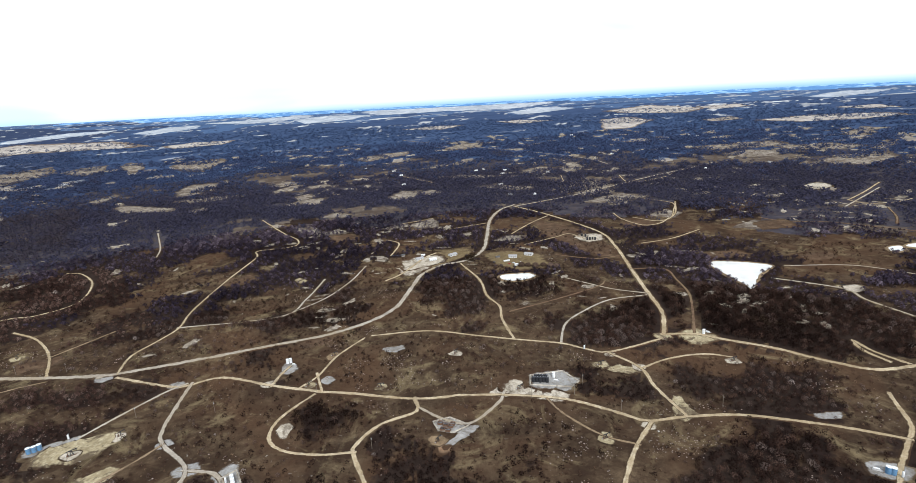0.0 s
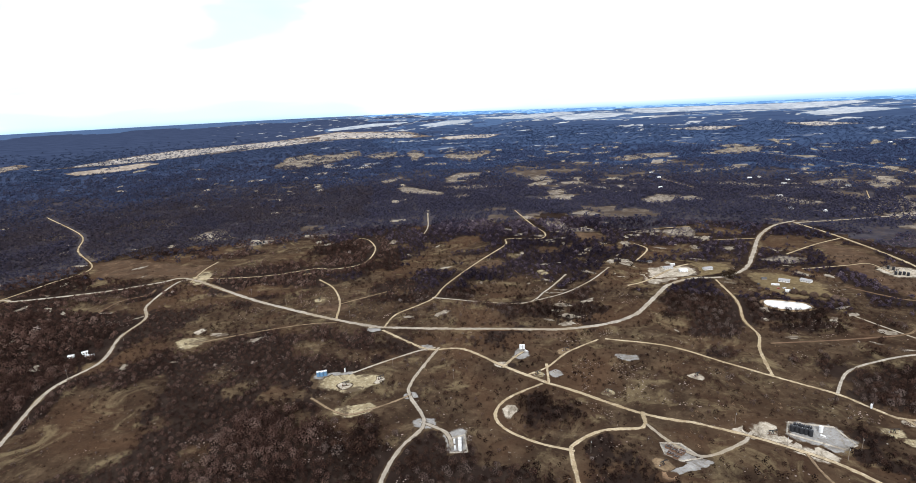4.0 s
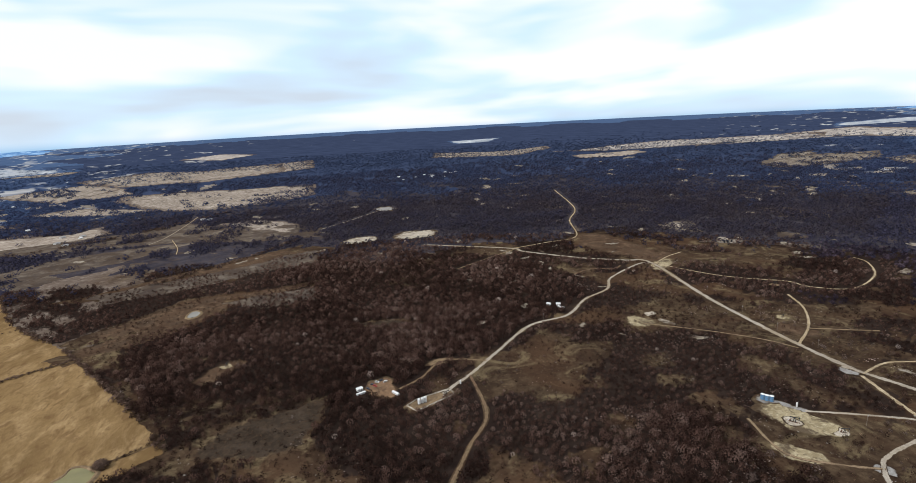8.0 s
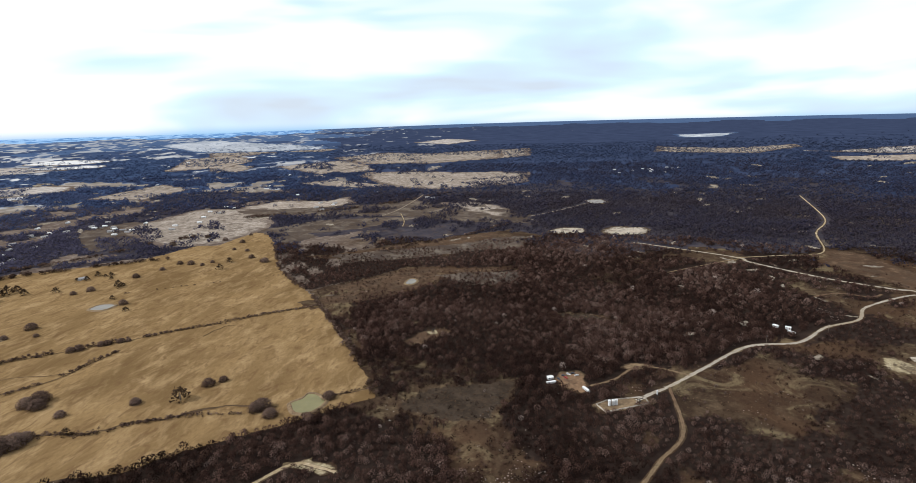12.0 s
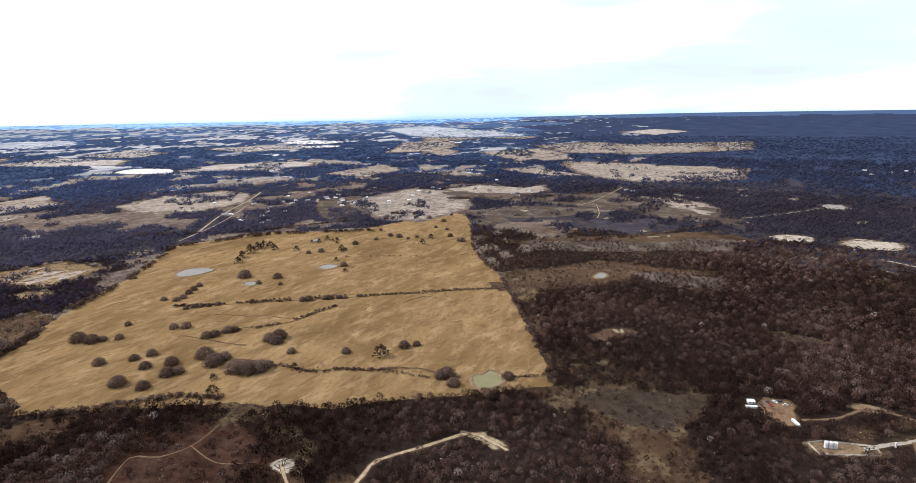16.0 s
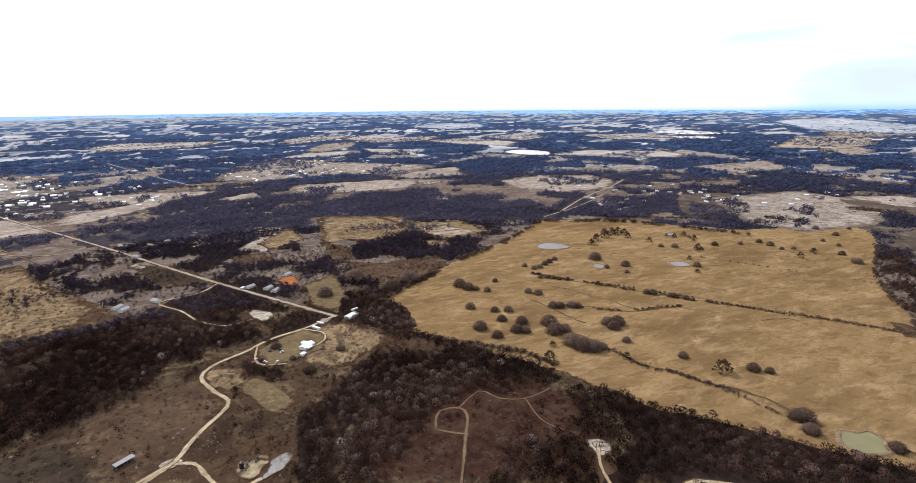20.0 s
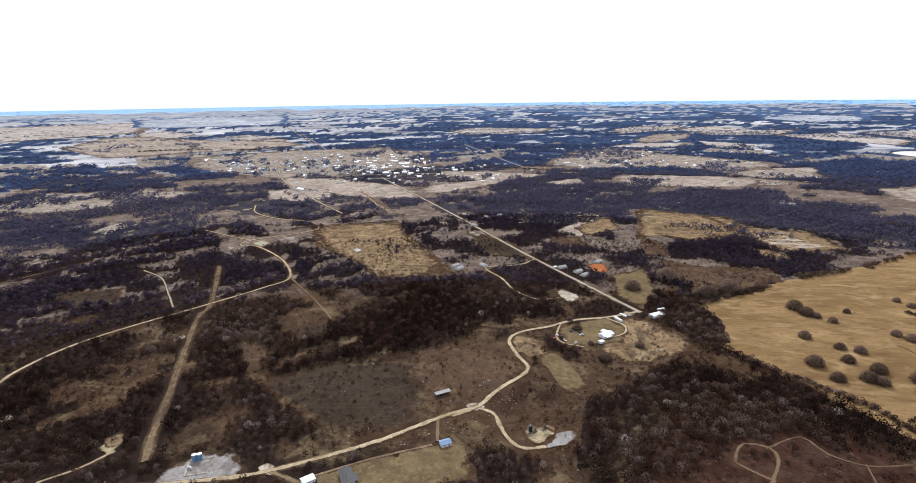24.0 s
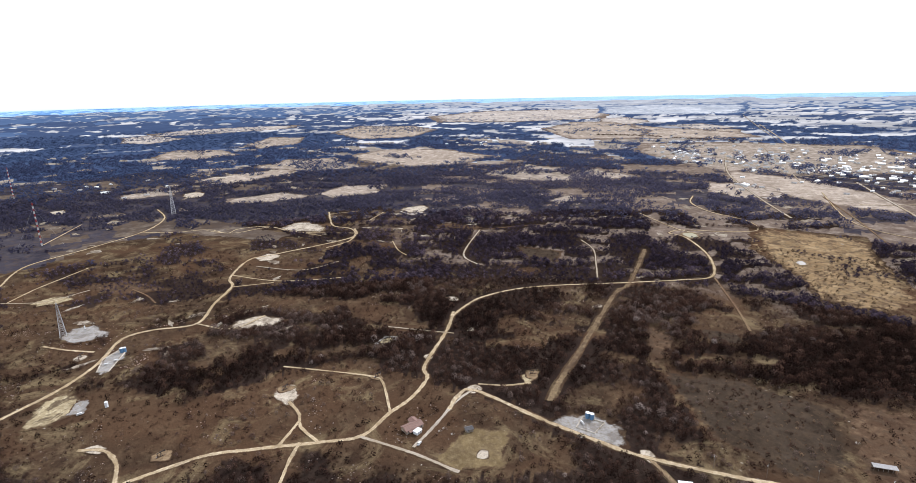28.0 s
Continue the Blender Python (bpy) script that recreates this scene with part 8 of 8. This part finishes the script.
M["hazed_outer_twigs"] = bark("haze_blue_trees", [(0.0, (0.0320, 0.0400, 0.0690)), (0.3, (0.0385, 0.0580, 0.1150)), (0.6, (0.0520, 0.0765, 0.1470)), (1.0, (0.0700, 0.0996, 0.1780))], (1, 1, 1), 0.08)
M["hazed_mid_twigs"] = bark("hazed_woods_further_off", [(0.0, (0.0430, 0.0340, 0.0400)), (0.3, (0.0385, 0.0360, 0.0570)), (0.6, (0.0570, 0.0525, 0.0810)), (1.0, (0.1015, 0.0934, 0.1297))], (1, 1, 1), 0.08)
M["hazed_oak_twigs"] = bark("haze_dulled_oak_twigs", [(0.0, (0.0166, 0.0152, 0.0213)), (0.35, (0.0323, 0.0290, 0.0388)), (0.6, (0.0570, 0.0503, 0.0628)),
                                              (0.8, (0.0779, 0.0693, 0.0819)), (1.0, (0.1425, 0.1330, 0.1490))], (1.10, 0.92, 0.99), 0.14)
M["shrub"] = bark("grey_brown_shrub_twigs", [(0.0, (0.0420, 0.0300, 0.0215)), (0.5, (0.0960, 0.0720, 0.0540)), (1.0, (0.1800, 0.1420, 0.1100))], (1.08, 0.95, 0.95), 0.3)
M["brush"] = bark("dry_brush", [(0.0, (0.05, 0.032, 0.022)), (0.6, (0.11, 0.08, 0.05)), (1.0, (0.22, 0.175, 0.11))])


def rounded(sh, soft=0.93):
    """A crown's triangles turned outward, with normals that lie between their own and those of a round crown."""
    t = sh.reshape(-1, 3, 3).copy()
    own = np.cross(t[:, 1] - t[:, 0], t[:, 2] - t[:, 0])
    own /= np.linalg.norm(own, axis=1)[:, None] + 1e-9
    away = (t - np.array([0, 0, 0.35])) * np.array([1.0, 1.0, 1.25])
    away[:, :, 2] += 0.12
    away /= np.linalg.norm(away, axis=2)[:, :, None] + 1e-9
    back = (own * away.mean(axis=1)).sum(axis=1) < 0
    t[back] = t[back][:, [0, 2, 1]]
    away[back] = away[back][:, [0, 2, 1]]
    own[back] *= -1
    nr = away * soft + own[:, None, :] * (1 - soft)
    nr /= np.linalg.norm(nr, axis=2)[:, :, None]
    return t.reshape(-1, 3), nr.reshape(-1, 3)


def rusty(x, y):
    """Where the red-brown oaks of the western forest grow."""
    d = np.degrees(np.arctan2(x, y)) % 360 + 14 * (value_noise(x, y, 90, 27) - 0.5)
    return (d > 228) & (d < 322)


def thicket(name, label, category, x, y, shapes, low, high, material, spread=1.0, stunted=False, level=False):
    """All trees of one belt as one mesh of loose sprays."""
    parts, tints = [], []
    pick = RNG.integers(0, len(shapes), x.size)
    size = RNG.uniform(low, high, x.size) * (0.75 + 0.5 * value_noise(x, y, 70, 9))
    turn = RNG.uniform(0, 2 * np.pi, x.size)
    tint = np.clip(RNG.beta(1.3, 2.3, x.size) + 0.75 * (value_noise(x, y, 85, 21) - 0.5), 0, 0.94)
    tint = np.where(RNG.random(x.size) < 0.003, 1.0, tint)
    if level:
        # far woods keep one even tone: painted haze lifts the farmed side, the western forest stays browner
        tint = 0.30 * tint + np.where(rusty(x, y), 0.0, 0.24) + 0.27 * farmed(x, y)
    else:
        tint = tint * (1 - 0.5 * farmed(x, y))
    if stunted:
        # thin scrub stays low, closed woods grow tall
        i, j = (np.clip(((q + SPAN) / CELL).astype(int), 0, NC - 1) for q in (x, y))
        size = size * (0.55 + 0.45 * np.clip((COVER[i, j] - 0.4) / 0.45, 0, 1))
    z = rise_np(x, y)
    normals = []
    for k, sh in enumerate(shapes):
        s = pick == k
        sh, nr = rounded(sh)
        c, d = np.cos(turn[s])[:, None], np.sin(turn[s])[:, None]
        q = size[s][:, None]
        vx = (sh[:, 0] * c - sh[:, 1] * d) * q * spread + x[s][:, None]
        vy = (sh[:, 0] * d + sh[:, 1] * c) * q * spread + y[s][:, None]
        vz = sh[:, 2] * q + z[s][:, None]
        parts.append(np.stack([vx, vy, vz], -1).reshape(-1, 3))
        normals.append(np.stack([nr[:, 0] * c - nr[:, 1] * d, nr[:, 0] * d + nr[:, 1] * c, nr[:, 2] + 0 * c], -1).reshape(-1, 3))
        tints.append(np.repeat(tint[s], len(sh)))
    v = np.concatenate(parts).astype(np.float32)
    n = len(v)
    me = bpy.data.meshes.new(name)
    me.vertices.add(n)
    me.vertices.foreach_set("co", v.ravel())
    me.loops.add(n)
    me.loops.foreach_set("vertex_index", np.arange(n, dtype=np.int32))
    me.polygons.add(n // 3)
    me.polygons.foreach_set("loop_start", np.arange(0, n, 3, dtype=np.int32))
    me.polygons.foreach_set("use_smooth", np.ones(n // 3, dtype=bool))
    me.materials.append(material)
    me.attributes.new("tint", "FLOAT", "POINT").data.foreach_set("value", np.concatenate(tints).astype(np.float32))
    me.attributes.new("custom_normal", "FLOAT_VECTOR", "POINT").data.foreach_set("vector", np.concatenate(normals).astype(np.float32).ravel())
    me.update()
    return tagged(new(name, me), label, category, kind="stuff")




def oaks(label, r0, r1, step, shapes, low, high, material, spread):
    """A belt of oak woods, its red-brown western trees apart from the greyer rest."""
    x, y = sites(r0, r1, step)
    w = rusty(x, y)
    for name, pick, paint in ((label, ~w, material), (label.replace("brown", "reddish-brown"), w, M["rusty_twigs"])):
        thicket("oak_woodland", name, "woodland", x[pick], y[pick], shapes, low, high, paint, spread, True)


darken_woodland_floor()
NEAR_SHAPES = [tree_shape(s, 22, 0.135, True, 0.12, 26) for s in (1, 2, 3, 4, 5, 6)]
MID_SHAPES = [tree_shape(s, 9, 0.235, True, 0.12, 10) for s in (11, 12, 13)]
FAR_SHAPES = [tree_shape(s, 7, 0.30, False, 0.0) for s in (21, 22, 23, 24)]
TINY_SHAPES = [tree_shape(s, 6, 0.34, False, 0.0) for s in (61, 62, 63)]
SHRUB_SHAPES = [tree_shape(s, 12, 0.21, False, 0.0) for s in (71, 72, 73)]
BRUSH_SHAPES = [tree_shape(s, 9, 0.24, False, 0.0) for s in (31, 32)]
oaks("leafless brown and grey oak woods", 330, 730, 5.7, NEAR_SHAPES, 4.8, 9.6, M["twigs"], 1.02)
oaks("leafless brown oak woods in the hollow", 20, 330, 5.2, NEAR_SHAPES, 4.2, 7.4, M["twigs"], 1.02)
oaks("leafless brown oak woods further off", 730, 1180, 7.6, MID_SHAPES, 5.0, 9.0, M["hazed_oak_twigs"], 1.12)
thicket("distant_woodland", "dark leafless woods between pale fields", "woodland", *far_sites(1180, 1750, 8.6), FAR_SHAPES, 5.5, 10.5, M["hazed_mid_twigs"], 1.15, level=True)
thicket("distant_woodland", "haze-tinted leafless woods between pale fields", "woodland", *far_sites(1750, 2400, 12.0), FAR_SHAPES, 5.5, 10.0, M["hazed_far_twigs"], 1.5, level=True)
thicket("distant_woodland", "dark leafless woods toward the horizon", "woodland", *far_sites(2400, 3050, 17.0), TINY_SHAPES, 4.0, 6.5, M["hazed_outer_twigs"], 2.4, level=True)
COVER += 0.09
thicket("low_scrub", "low brown leafless scrub in open ground", "brush", *sites(290, 800, 7.6), BRUSH_SHAPES, 1.2, 3.2, M["twigs"], 1.3)
COVER -= 0.09
thicket("dry_brush", "low dry brush and grass tufts", "brush", *sites(290, 800, 6.5, True), BRUSH_SHAPES, 0.5, 1.8, M["brush"], 1.5)
sx, sy = sites(20, 1000, 7.5, True)
some = RNG.random(sx.size) < 0.56 * (0.3 + 1.4 * value_noise(sx, sy, 42, 91))
thicket("low_scrub", "scattered low brown shrubs on open ground", "brush", sx[some], sy[some], SHRUB_SHAPES, 1.6, 4.2, M["twigs"], 1.15)

# ---- single trees and shrubs of the pasture ----
M["cedar"] = bark("dull_cedar_foliage", [(0.0, (0.020, 0.018, 0.012)), (0.5, (0.040, 0.032, 0.020)), (1.0, (0.075, 0.052, 0.032))])
M["trunk"] = plain("grey_tree_bark", (0.15, 0.125, 0.105), 0.95)


def loose(name, tris, material, parent, tint):
    me = bpy.data.meshes.new(name)
    n = len(tris)
    me.from_pydata([tuple(map(float, v)) for v in tris], [], [(i, i + 1, i + 2) for i in range(0, n, 3)])
    me.materials.append(material)
    tris, nr = rounded(np.asarray(tris, dtype=np.float32), 0.85)
    me.vertices.foreach_set("co", tris.ravel())
    me.polygons.foreach_set("use_smooth", [True] * (n // 3))
    me.attributes.new("tint", "FLOAT", "POINT").data.foreach_set("value", (tint + 0.25 * (np.repeat(value_noise(tris[::3, 0] * 9 + tint * 50, tris[::3, 1] * 9 + tris[::3, 2] * 5, 1.0, 8), 3) - 0.5)).clip(0, 1).astype(np.float32))
    me.attributes.new("custom_normal", "FLOAT_VECTOR", "POINT").data.foreach_set("vector", nr.astype(np.float32).ravel())
    me.update()
    ob = new(name, me)
    ob.parent = parent
    return ob


def cedar_shape(seed):
    g = np.random.default_rng(seed)
    tris = []
    for k in range(150):
        h = g.random() ** 0.8
        r = (1 - h) ** 0.7 * 0.5 * g.uniform(0.55, 1.1) + 0.03
        a = g.uniform(0, 6.28)
        c = np.array([r * math.cos(a), r * math.sin(a), 0.06 + 0.9 * h])
        for q in range(3):
            tris.append(c + g.normal(0, 0.075, 3))
    return np.array(tris)


def make_tree(kind, seed):
    if kind == "cedar":
        e = thing("cedar_tree", "dark brownish evergreen cedar on dry grass", "tree", "pasture trees")
        part("trunk", shape(rod, (0, 0, -0.05), (0, 0, 0.6), 0.04, 0.02, 7), M["trunk"], e)
        loose("crown", cedar_shape(seed), M["cedar"], e, 0.3 + 0.1 * (seed % 4))
    else:
        e = thing("bare_tree", "leafless grey-brown spreading tree on dry grass", "tree", "pasture trees")
        bm = bmesh.new()
        g = random.Random(seed)
        rod(bm, (0, 0, -0.05), (0, 0, 0.35), 0.045, 0.03, 7)
        for k in range(6):
            a = k * 1.05 + g.uniform(-0.3, 0.3)
            rod(bm, (0, 0, 0.25), (0.3 * math.cos(a), 0.3 * math.sin(a), 0.62 + g.uniform(-0.1, 0.1)), 0.022, 0.008, 5)
        part("trunk", bm, M["trunk"], e)
        s = tree_shape(seed + 60, 300, 0.075, False, 0.0, 420)
        s[:, :2] *= 1.15
        loose("crown", s, M["shrub"], e, 0.45 + 0.14 * (seed % 4))
    return e


TREES = {}


def plant(kind, x, y, s):
    k = (kind, int(x * 7 + y * 3) % 4)
    m = pose(x, y, rise(x, y) - 0.1, 0, 0, (x * 37 + y * 11) % 360)
    if k not in TREES:
        TREES[k] = make_tree(kind, k[1])
        e = TREES[k]
    else:
        e = copy_thing(TREES[k], m)
    s *= 1.5
    w = s * (0.92 if kind == "bush" else 1.0)
    e.matrix_basis = m @ Matrix.Diagonal((w, w, s * 0.62 if kind == "bush" else s * 0.72, 1))


for x, y, s in [(-469, -873, 4.9), (-714, -728, 7.1), (-733, -714, 9.1), (-679, -611, 9.1), (-556, -714, 15.3), (-543, -667, 6.9), (-578, -663, 10.6), (-556, -633, 5.1), (-501, -575, 3.9), (-518, -547, 7.6), (-524, -541, 8.4), (-538, -524, 6.9), (-542, -518, 6.8), (-550, -507, 6.8), (-554, -500, 5.3), (-320, -650, 7.4), (-349, -683, 6.2), (-293, -687, 13.6), (-299, -669, 11.9), (-307, -662, 7.4), (-270, -600, 9.5), (-254, -535, 11.8), (-295, -577, 8.0), (-289, -547, 9.0), (-262, -506, 9.6), (-311, -571, 8.7), (-307, -529, 10.8), (-290, -510, 11.1), (-298, -504, 9.2), (-336, -513, 14.0), (-329, -488, 14.8), (-342, -489, 10.6)]:
    plant("bush", x, y, s)
for x, y, s in [(-329, -454, 14.8), (-333, -440, 15.2), (-342, -433, 14.0), (-351, -432, 9.4), (-400, -483, 11.7), (-410, -478, 13.1), (-399, -470, 10.9), (-388, -435, 7.3), (-417, -381, 7.2), (-371, -558, 9.6), (-379, -554, 9.0), (-394, -549, 9.7), (-400, -544, 7.6), (-370, -621, 8.1), (-379, -608, 9.5), (-420, -669, 5.6), (-429, -665, 6.4), (-436, -658, 6.4), (-442, -650, 5.6), (-451, -643, 6.3), (-435, -712, 7.5), (-446, -713, 7.6), (-463, -725, 7.8), (-476, -732, 7.9), (-492, -741, 7.1), (-428, -731, 6.8), (-458, -330, 9.3), (-468, -320, 6.7), (-416, -379, 6.6), (-417, -256, 10.1), (-421, -252, 11.9), (-408, -238, 9.8)]:
    plant("bush", x, y, s)
for x, y, s in [(-445, -196, 8.8), (-232, -739, 21.0), (-198, -714, 18.6), (-157, -778, 21.5), (-125, -694, 10.4), (-104, -730, 15.5)]:
    plant("bush", x, y, s)
for x, y, s in [(-637, -818, 12.3), (-667, -831, 15.8), (-693, -841, 12.9), (-706, -840, 13.0), (-717, -834, 10.8), (-610, -796, 10.9), (-705, -808, 9.5), (-721, -767, 8.3), (-780, -783, 5.4), (-785, -768, 7.6), (-807, -751, 5.4), (-796, -730, 5.3), (-752, -678, 7.0), (-698, -645, 6.6), (-654, -586, 6.1), (-478, -604, 6.2), (-307, -460, 5.9), (-286, -434, 9.5), (-361, -402, 6.9), (-427, -340, 12.9), (-160, -980, 8.1), (-127, -606, 9.3)]:
    plant("cedar", x, y, s)
for x, y, s in [(-895, -669, 8.0), (-895, -646, 9.4), (-890, -620, 6.1), (-910, -612, 6.0), (-948, -552, 8.6), (-926, -519, 6.5), (-855, -676, 7.0), (-808, -692, 9.0), (-1006, -623, 6.0), (-998, -589, 6.5), (-1138, -658, 6.0), (-1069, -640, 8.5), (-1085, -690, 8.9), (-1108, -748, 9.0), (-1102, -779, 9.4), (-1034, -783, 10.5), (-1034, -838, 8.0), (-921, -510, 10.6)]:
    plant("bush", x, y, s)
for x, y, s in [(-810, -768, 8.5), (-811, -743, 7.9), (-762, -688, 9.3), (-760, -677, 6.1), (-869, -571, 9.6), (-913, -578, 9.7)]:
    plant("cedar", x, y, s)
for x, y, s in [(83, 777, 8.0), (93, 775, 7.0), (104, 771, 8.0), (116, 772, 7.0), (126, 767, 8.0), (134, 763, 7.0), (32, 752, 7.0), (35, 731, 7.0), (37, 714, 6.0), (-78, -763, 9.0), (-106, -746, 8.0), (-25, -583, 8.0), (-17, -608, 6.0), (-39, -547, 5.0), (-90, -548, 7.0), (-52, -512, 9.0)]:
    plant("bush", x, y, s)
for x, y, s in [(8, 829, 9.0), (12, 822, 10.0), (3, 823, 8.0), (-2, 821, 7.0)]:
    plant("cedar", x, y, s)


def hedge(name, label, pts, width, low, high, gap):
    line = smooth(pts, False, gap)
    n = np.array(line)
    n = np.repeat(n, 3, axis=0)
    x = n[:, 0] + RNG.normal(0, width / 2, len(n))
    y = n[:, 1] + RNG.normal(0, width / 2, len(n))
    keep = value_noise(x, y, 25, 77) > 0.35
    thicket(name, label, "brush", x[keep], y[keep], MID_SHAPES, low, high, M["shrub"], 1.3)


hedge("hedgerow", "thin line of leafless brown brush along a field edge", [(-348, -475), (-360, -422), (-365, -383), (-384, -355), (-396, -331), (-408, -308), (-419, -281), (-424, -247)], 4.0, 1.5, 3.5, 3.0)
hedge("hedgerow", "thin line of leafless brown brush along a field edge", [(-424, -684), (-457, -637), (-503, -587), (-538, -543), (-568, -498), (-593, -455), (-620, -410), (-650, -380), (-669, -358), (-685, -323)], 2.0, 1.2, 3.0, 6.0)
hedge("hedgerow", "thin line of leafless brown brush along a field edge", [(-384, -560), (-441, -511), (-495, -497), (-523, -490)], 3.0, 1.5, 3.5, 4.0)
hedge("hedgerow", "thin line of leafless brown brush along a field edge", [(-170, -714), (-162, -623), (-172, -559), (-213, -514), (-262, -467), (-284, -420)], 5.0, 2.0, 4.5, 3.0)
hedge("hedgerow", "thin line of leafless brown brush along a field edge", [(-445, -202), (-457, -182), (-473, -159)], 3.0, 1.2, 3.0, 4.0)
hedge("hedgerow", "thin line of leafless brown brush along a field edge", [(-419, -690), (-482, -603), (-577, -474), (-639, -395), (-695, -313)], 3.0, 2.0, 4.0, 5.0)
hedge("hedgerow", "thin line of leafless brown brush along a field edge", [(-173, -678), (-249, -737), (-343, -808), (-476, -888), (-622, -1003)], 6.0, 4.0, 7.0, 5.0)
hedge("hedgerow", "thin line of leafless brown brush along a field edge", [(-452, -151), (-533, -198), (-634, -266), (-746, -345), (-879, -459), (-1053, -555)], 4.0, 3.0, 6.0, 6.0)
hedge("hedgerow", "thin line of leafless brown brush along a field edge", [(-374, -383), (-388, -346), (-403, -307), (-410, -265)], 3.0, 1.5, 3.5, 5.0)
hedge("hedgerow", "thin line of leafless brown brush along a field edge", [(-726, -646), (-770, -569), (-809, -500), (-843, -438)], 2.0, 1.0, 2.5, 9.0)
hedge("hedgerow", "thin line of leafless brown brush along a field edge", [(-635, -1004), (-699, -966), (-766, -935), (-844, -845), (-931, -717)], 9.0, 4.0, 8.0, 5.0)
hedge("hedgerow", "thin line of leafless brown brush along a field edge", [(1674, -1892), (1498, -1999), (1192, -2086), (1190, -2170)], 8.0, 4.0, 8.0, 9.0)
hedge("hedgerow", "thin line of leafless brown brush along a field edge", [(331, -1878), (41, -1814), (-190, -1745)], 6.0, 4.0, 7.0, 9.0)
hedge("hedgerow", "thin line of leafless brown brush along a field edge", [(631, -879), (602, -934), (488, -1017)], 6.0, 4.0, 7.0, 9.0)
hedge("hedgerow", "thin line of leafless brown brush along a field edge", [(-639, -1166), (-789, -993), (-904, -892), (-1098, -796)], 8.0, 4.0, 8.0, 8.0)
hedge("hedgerow", "thin line of leafless brown brush along a field edge", [(-1330, -774), (-1499, -495), (-1757, -277)], 8.0, 4.0, 8.0, 9.0)
hedge("hedgerow", "thin line of leafless brown brush along a field edge", [(-996, -326), (-1151, -163), (-1283, -62)], 6.0, 4.0, 7.0, 9.0)

# ---- pale rock showing through thin soil ----


def rocks():
    k = np.arange(-900, 900, 3.0)
    x, y = (a.ravel() for a in np.meshgrid(k, k, indexing="ij"))
    x = x + RNG.uniform(-1.5, 1.5, x.size)
    y = y + RNG.uniform(-1.5, 1.5, y.size)
    r = np.hypot(x, y)
    i = np.clip(((x + SPAN) / CELL).astype(int), 0, NC - 1)
    j = np.clip(((y + SPAN) / CELL).astype(int), 0, NC - 1)
    dens = np.clip((value_noise(x, y, 38, 51) - 0.62) * 3.0, 0, 1) * np.clip((value_noise(x, y, 9, 52) - 0.4) * 2.5, 0, 1)
    keep = (r > 290) & (r < 900) & (COVER[i, j] < 0.65) & ~BLOCK[i, j] & (RNG.random(x.size) < dens * 1.5)
    x, y = x[keep], y[keep]
    g = np.random.default_rng(3)
    tris = []
    for k in range(5):
        a, b = k * 1.2566, (k + 1) * 1.2566
        tris += [(math.cos(a), math.sin(a), -0.1), (math.cos(b), math.sin(b), -0.1), (0.1, 0.05, 0.55)]
    thicket("limestone_rocks", "scattered pale limestone rocks in thin soil", "rocks", x, y, [np.array(tris, dtype=np.float32)], 0.2, 1.0, M["rock"], 1.0)


M["rock"] = bark("pale_limestone_rock", [(0.0, (0.24, 0.22, 0.19)), (1.0, (0.50, 0.47, 0.42))])
rocks()
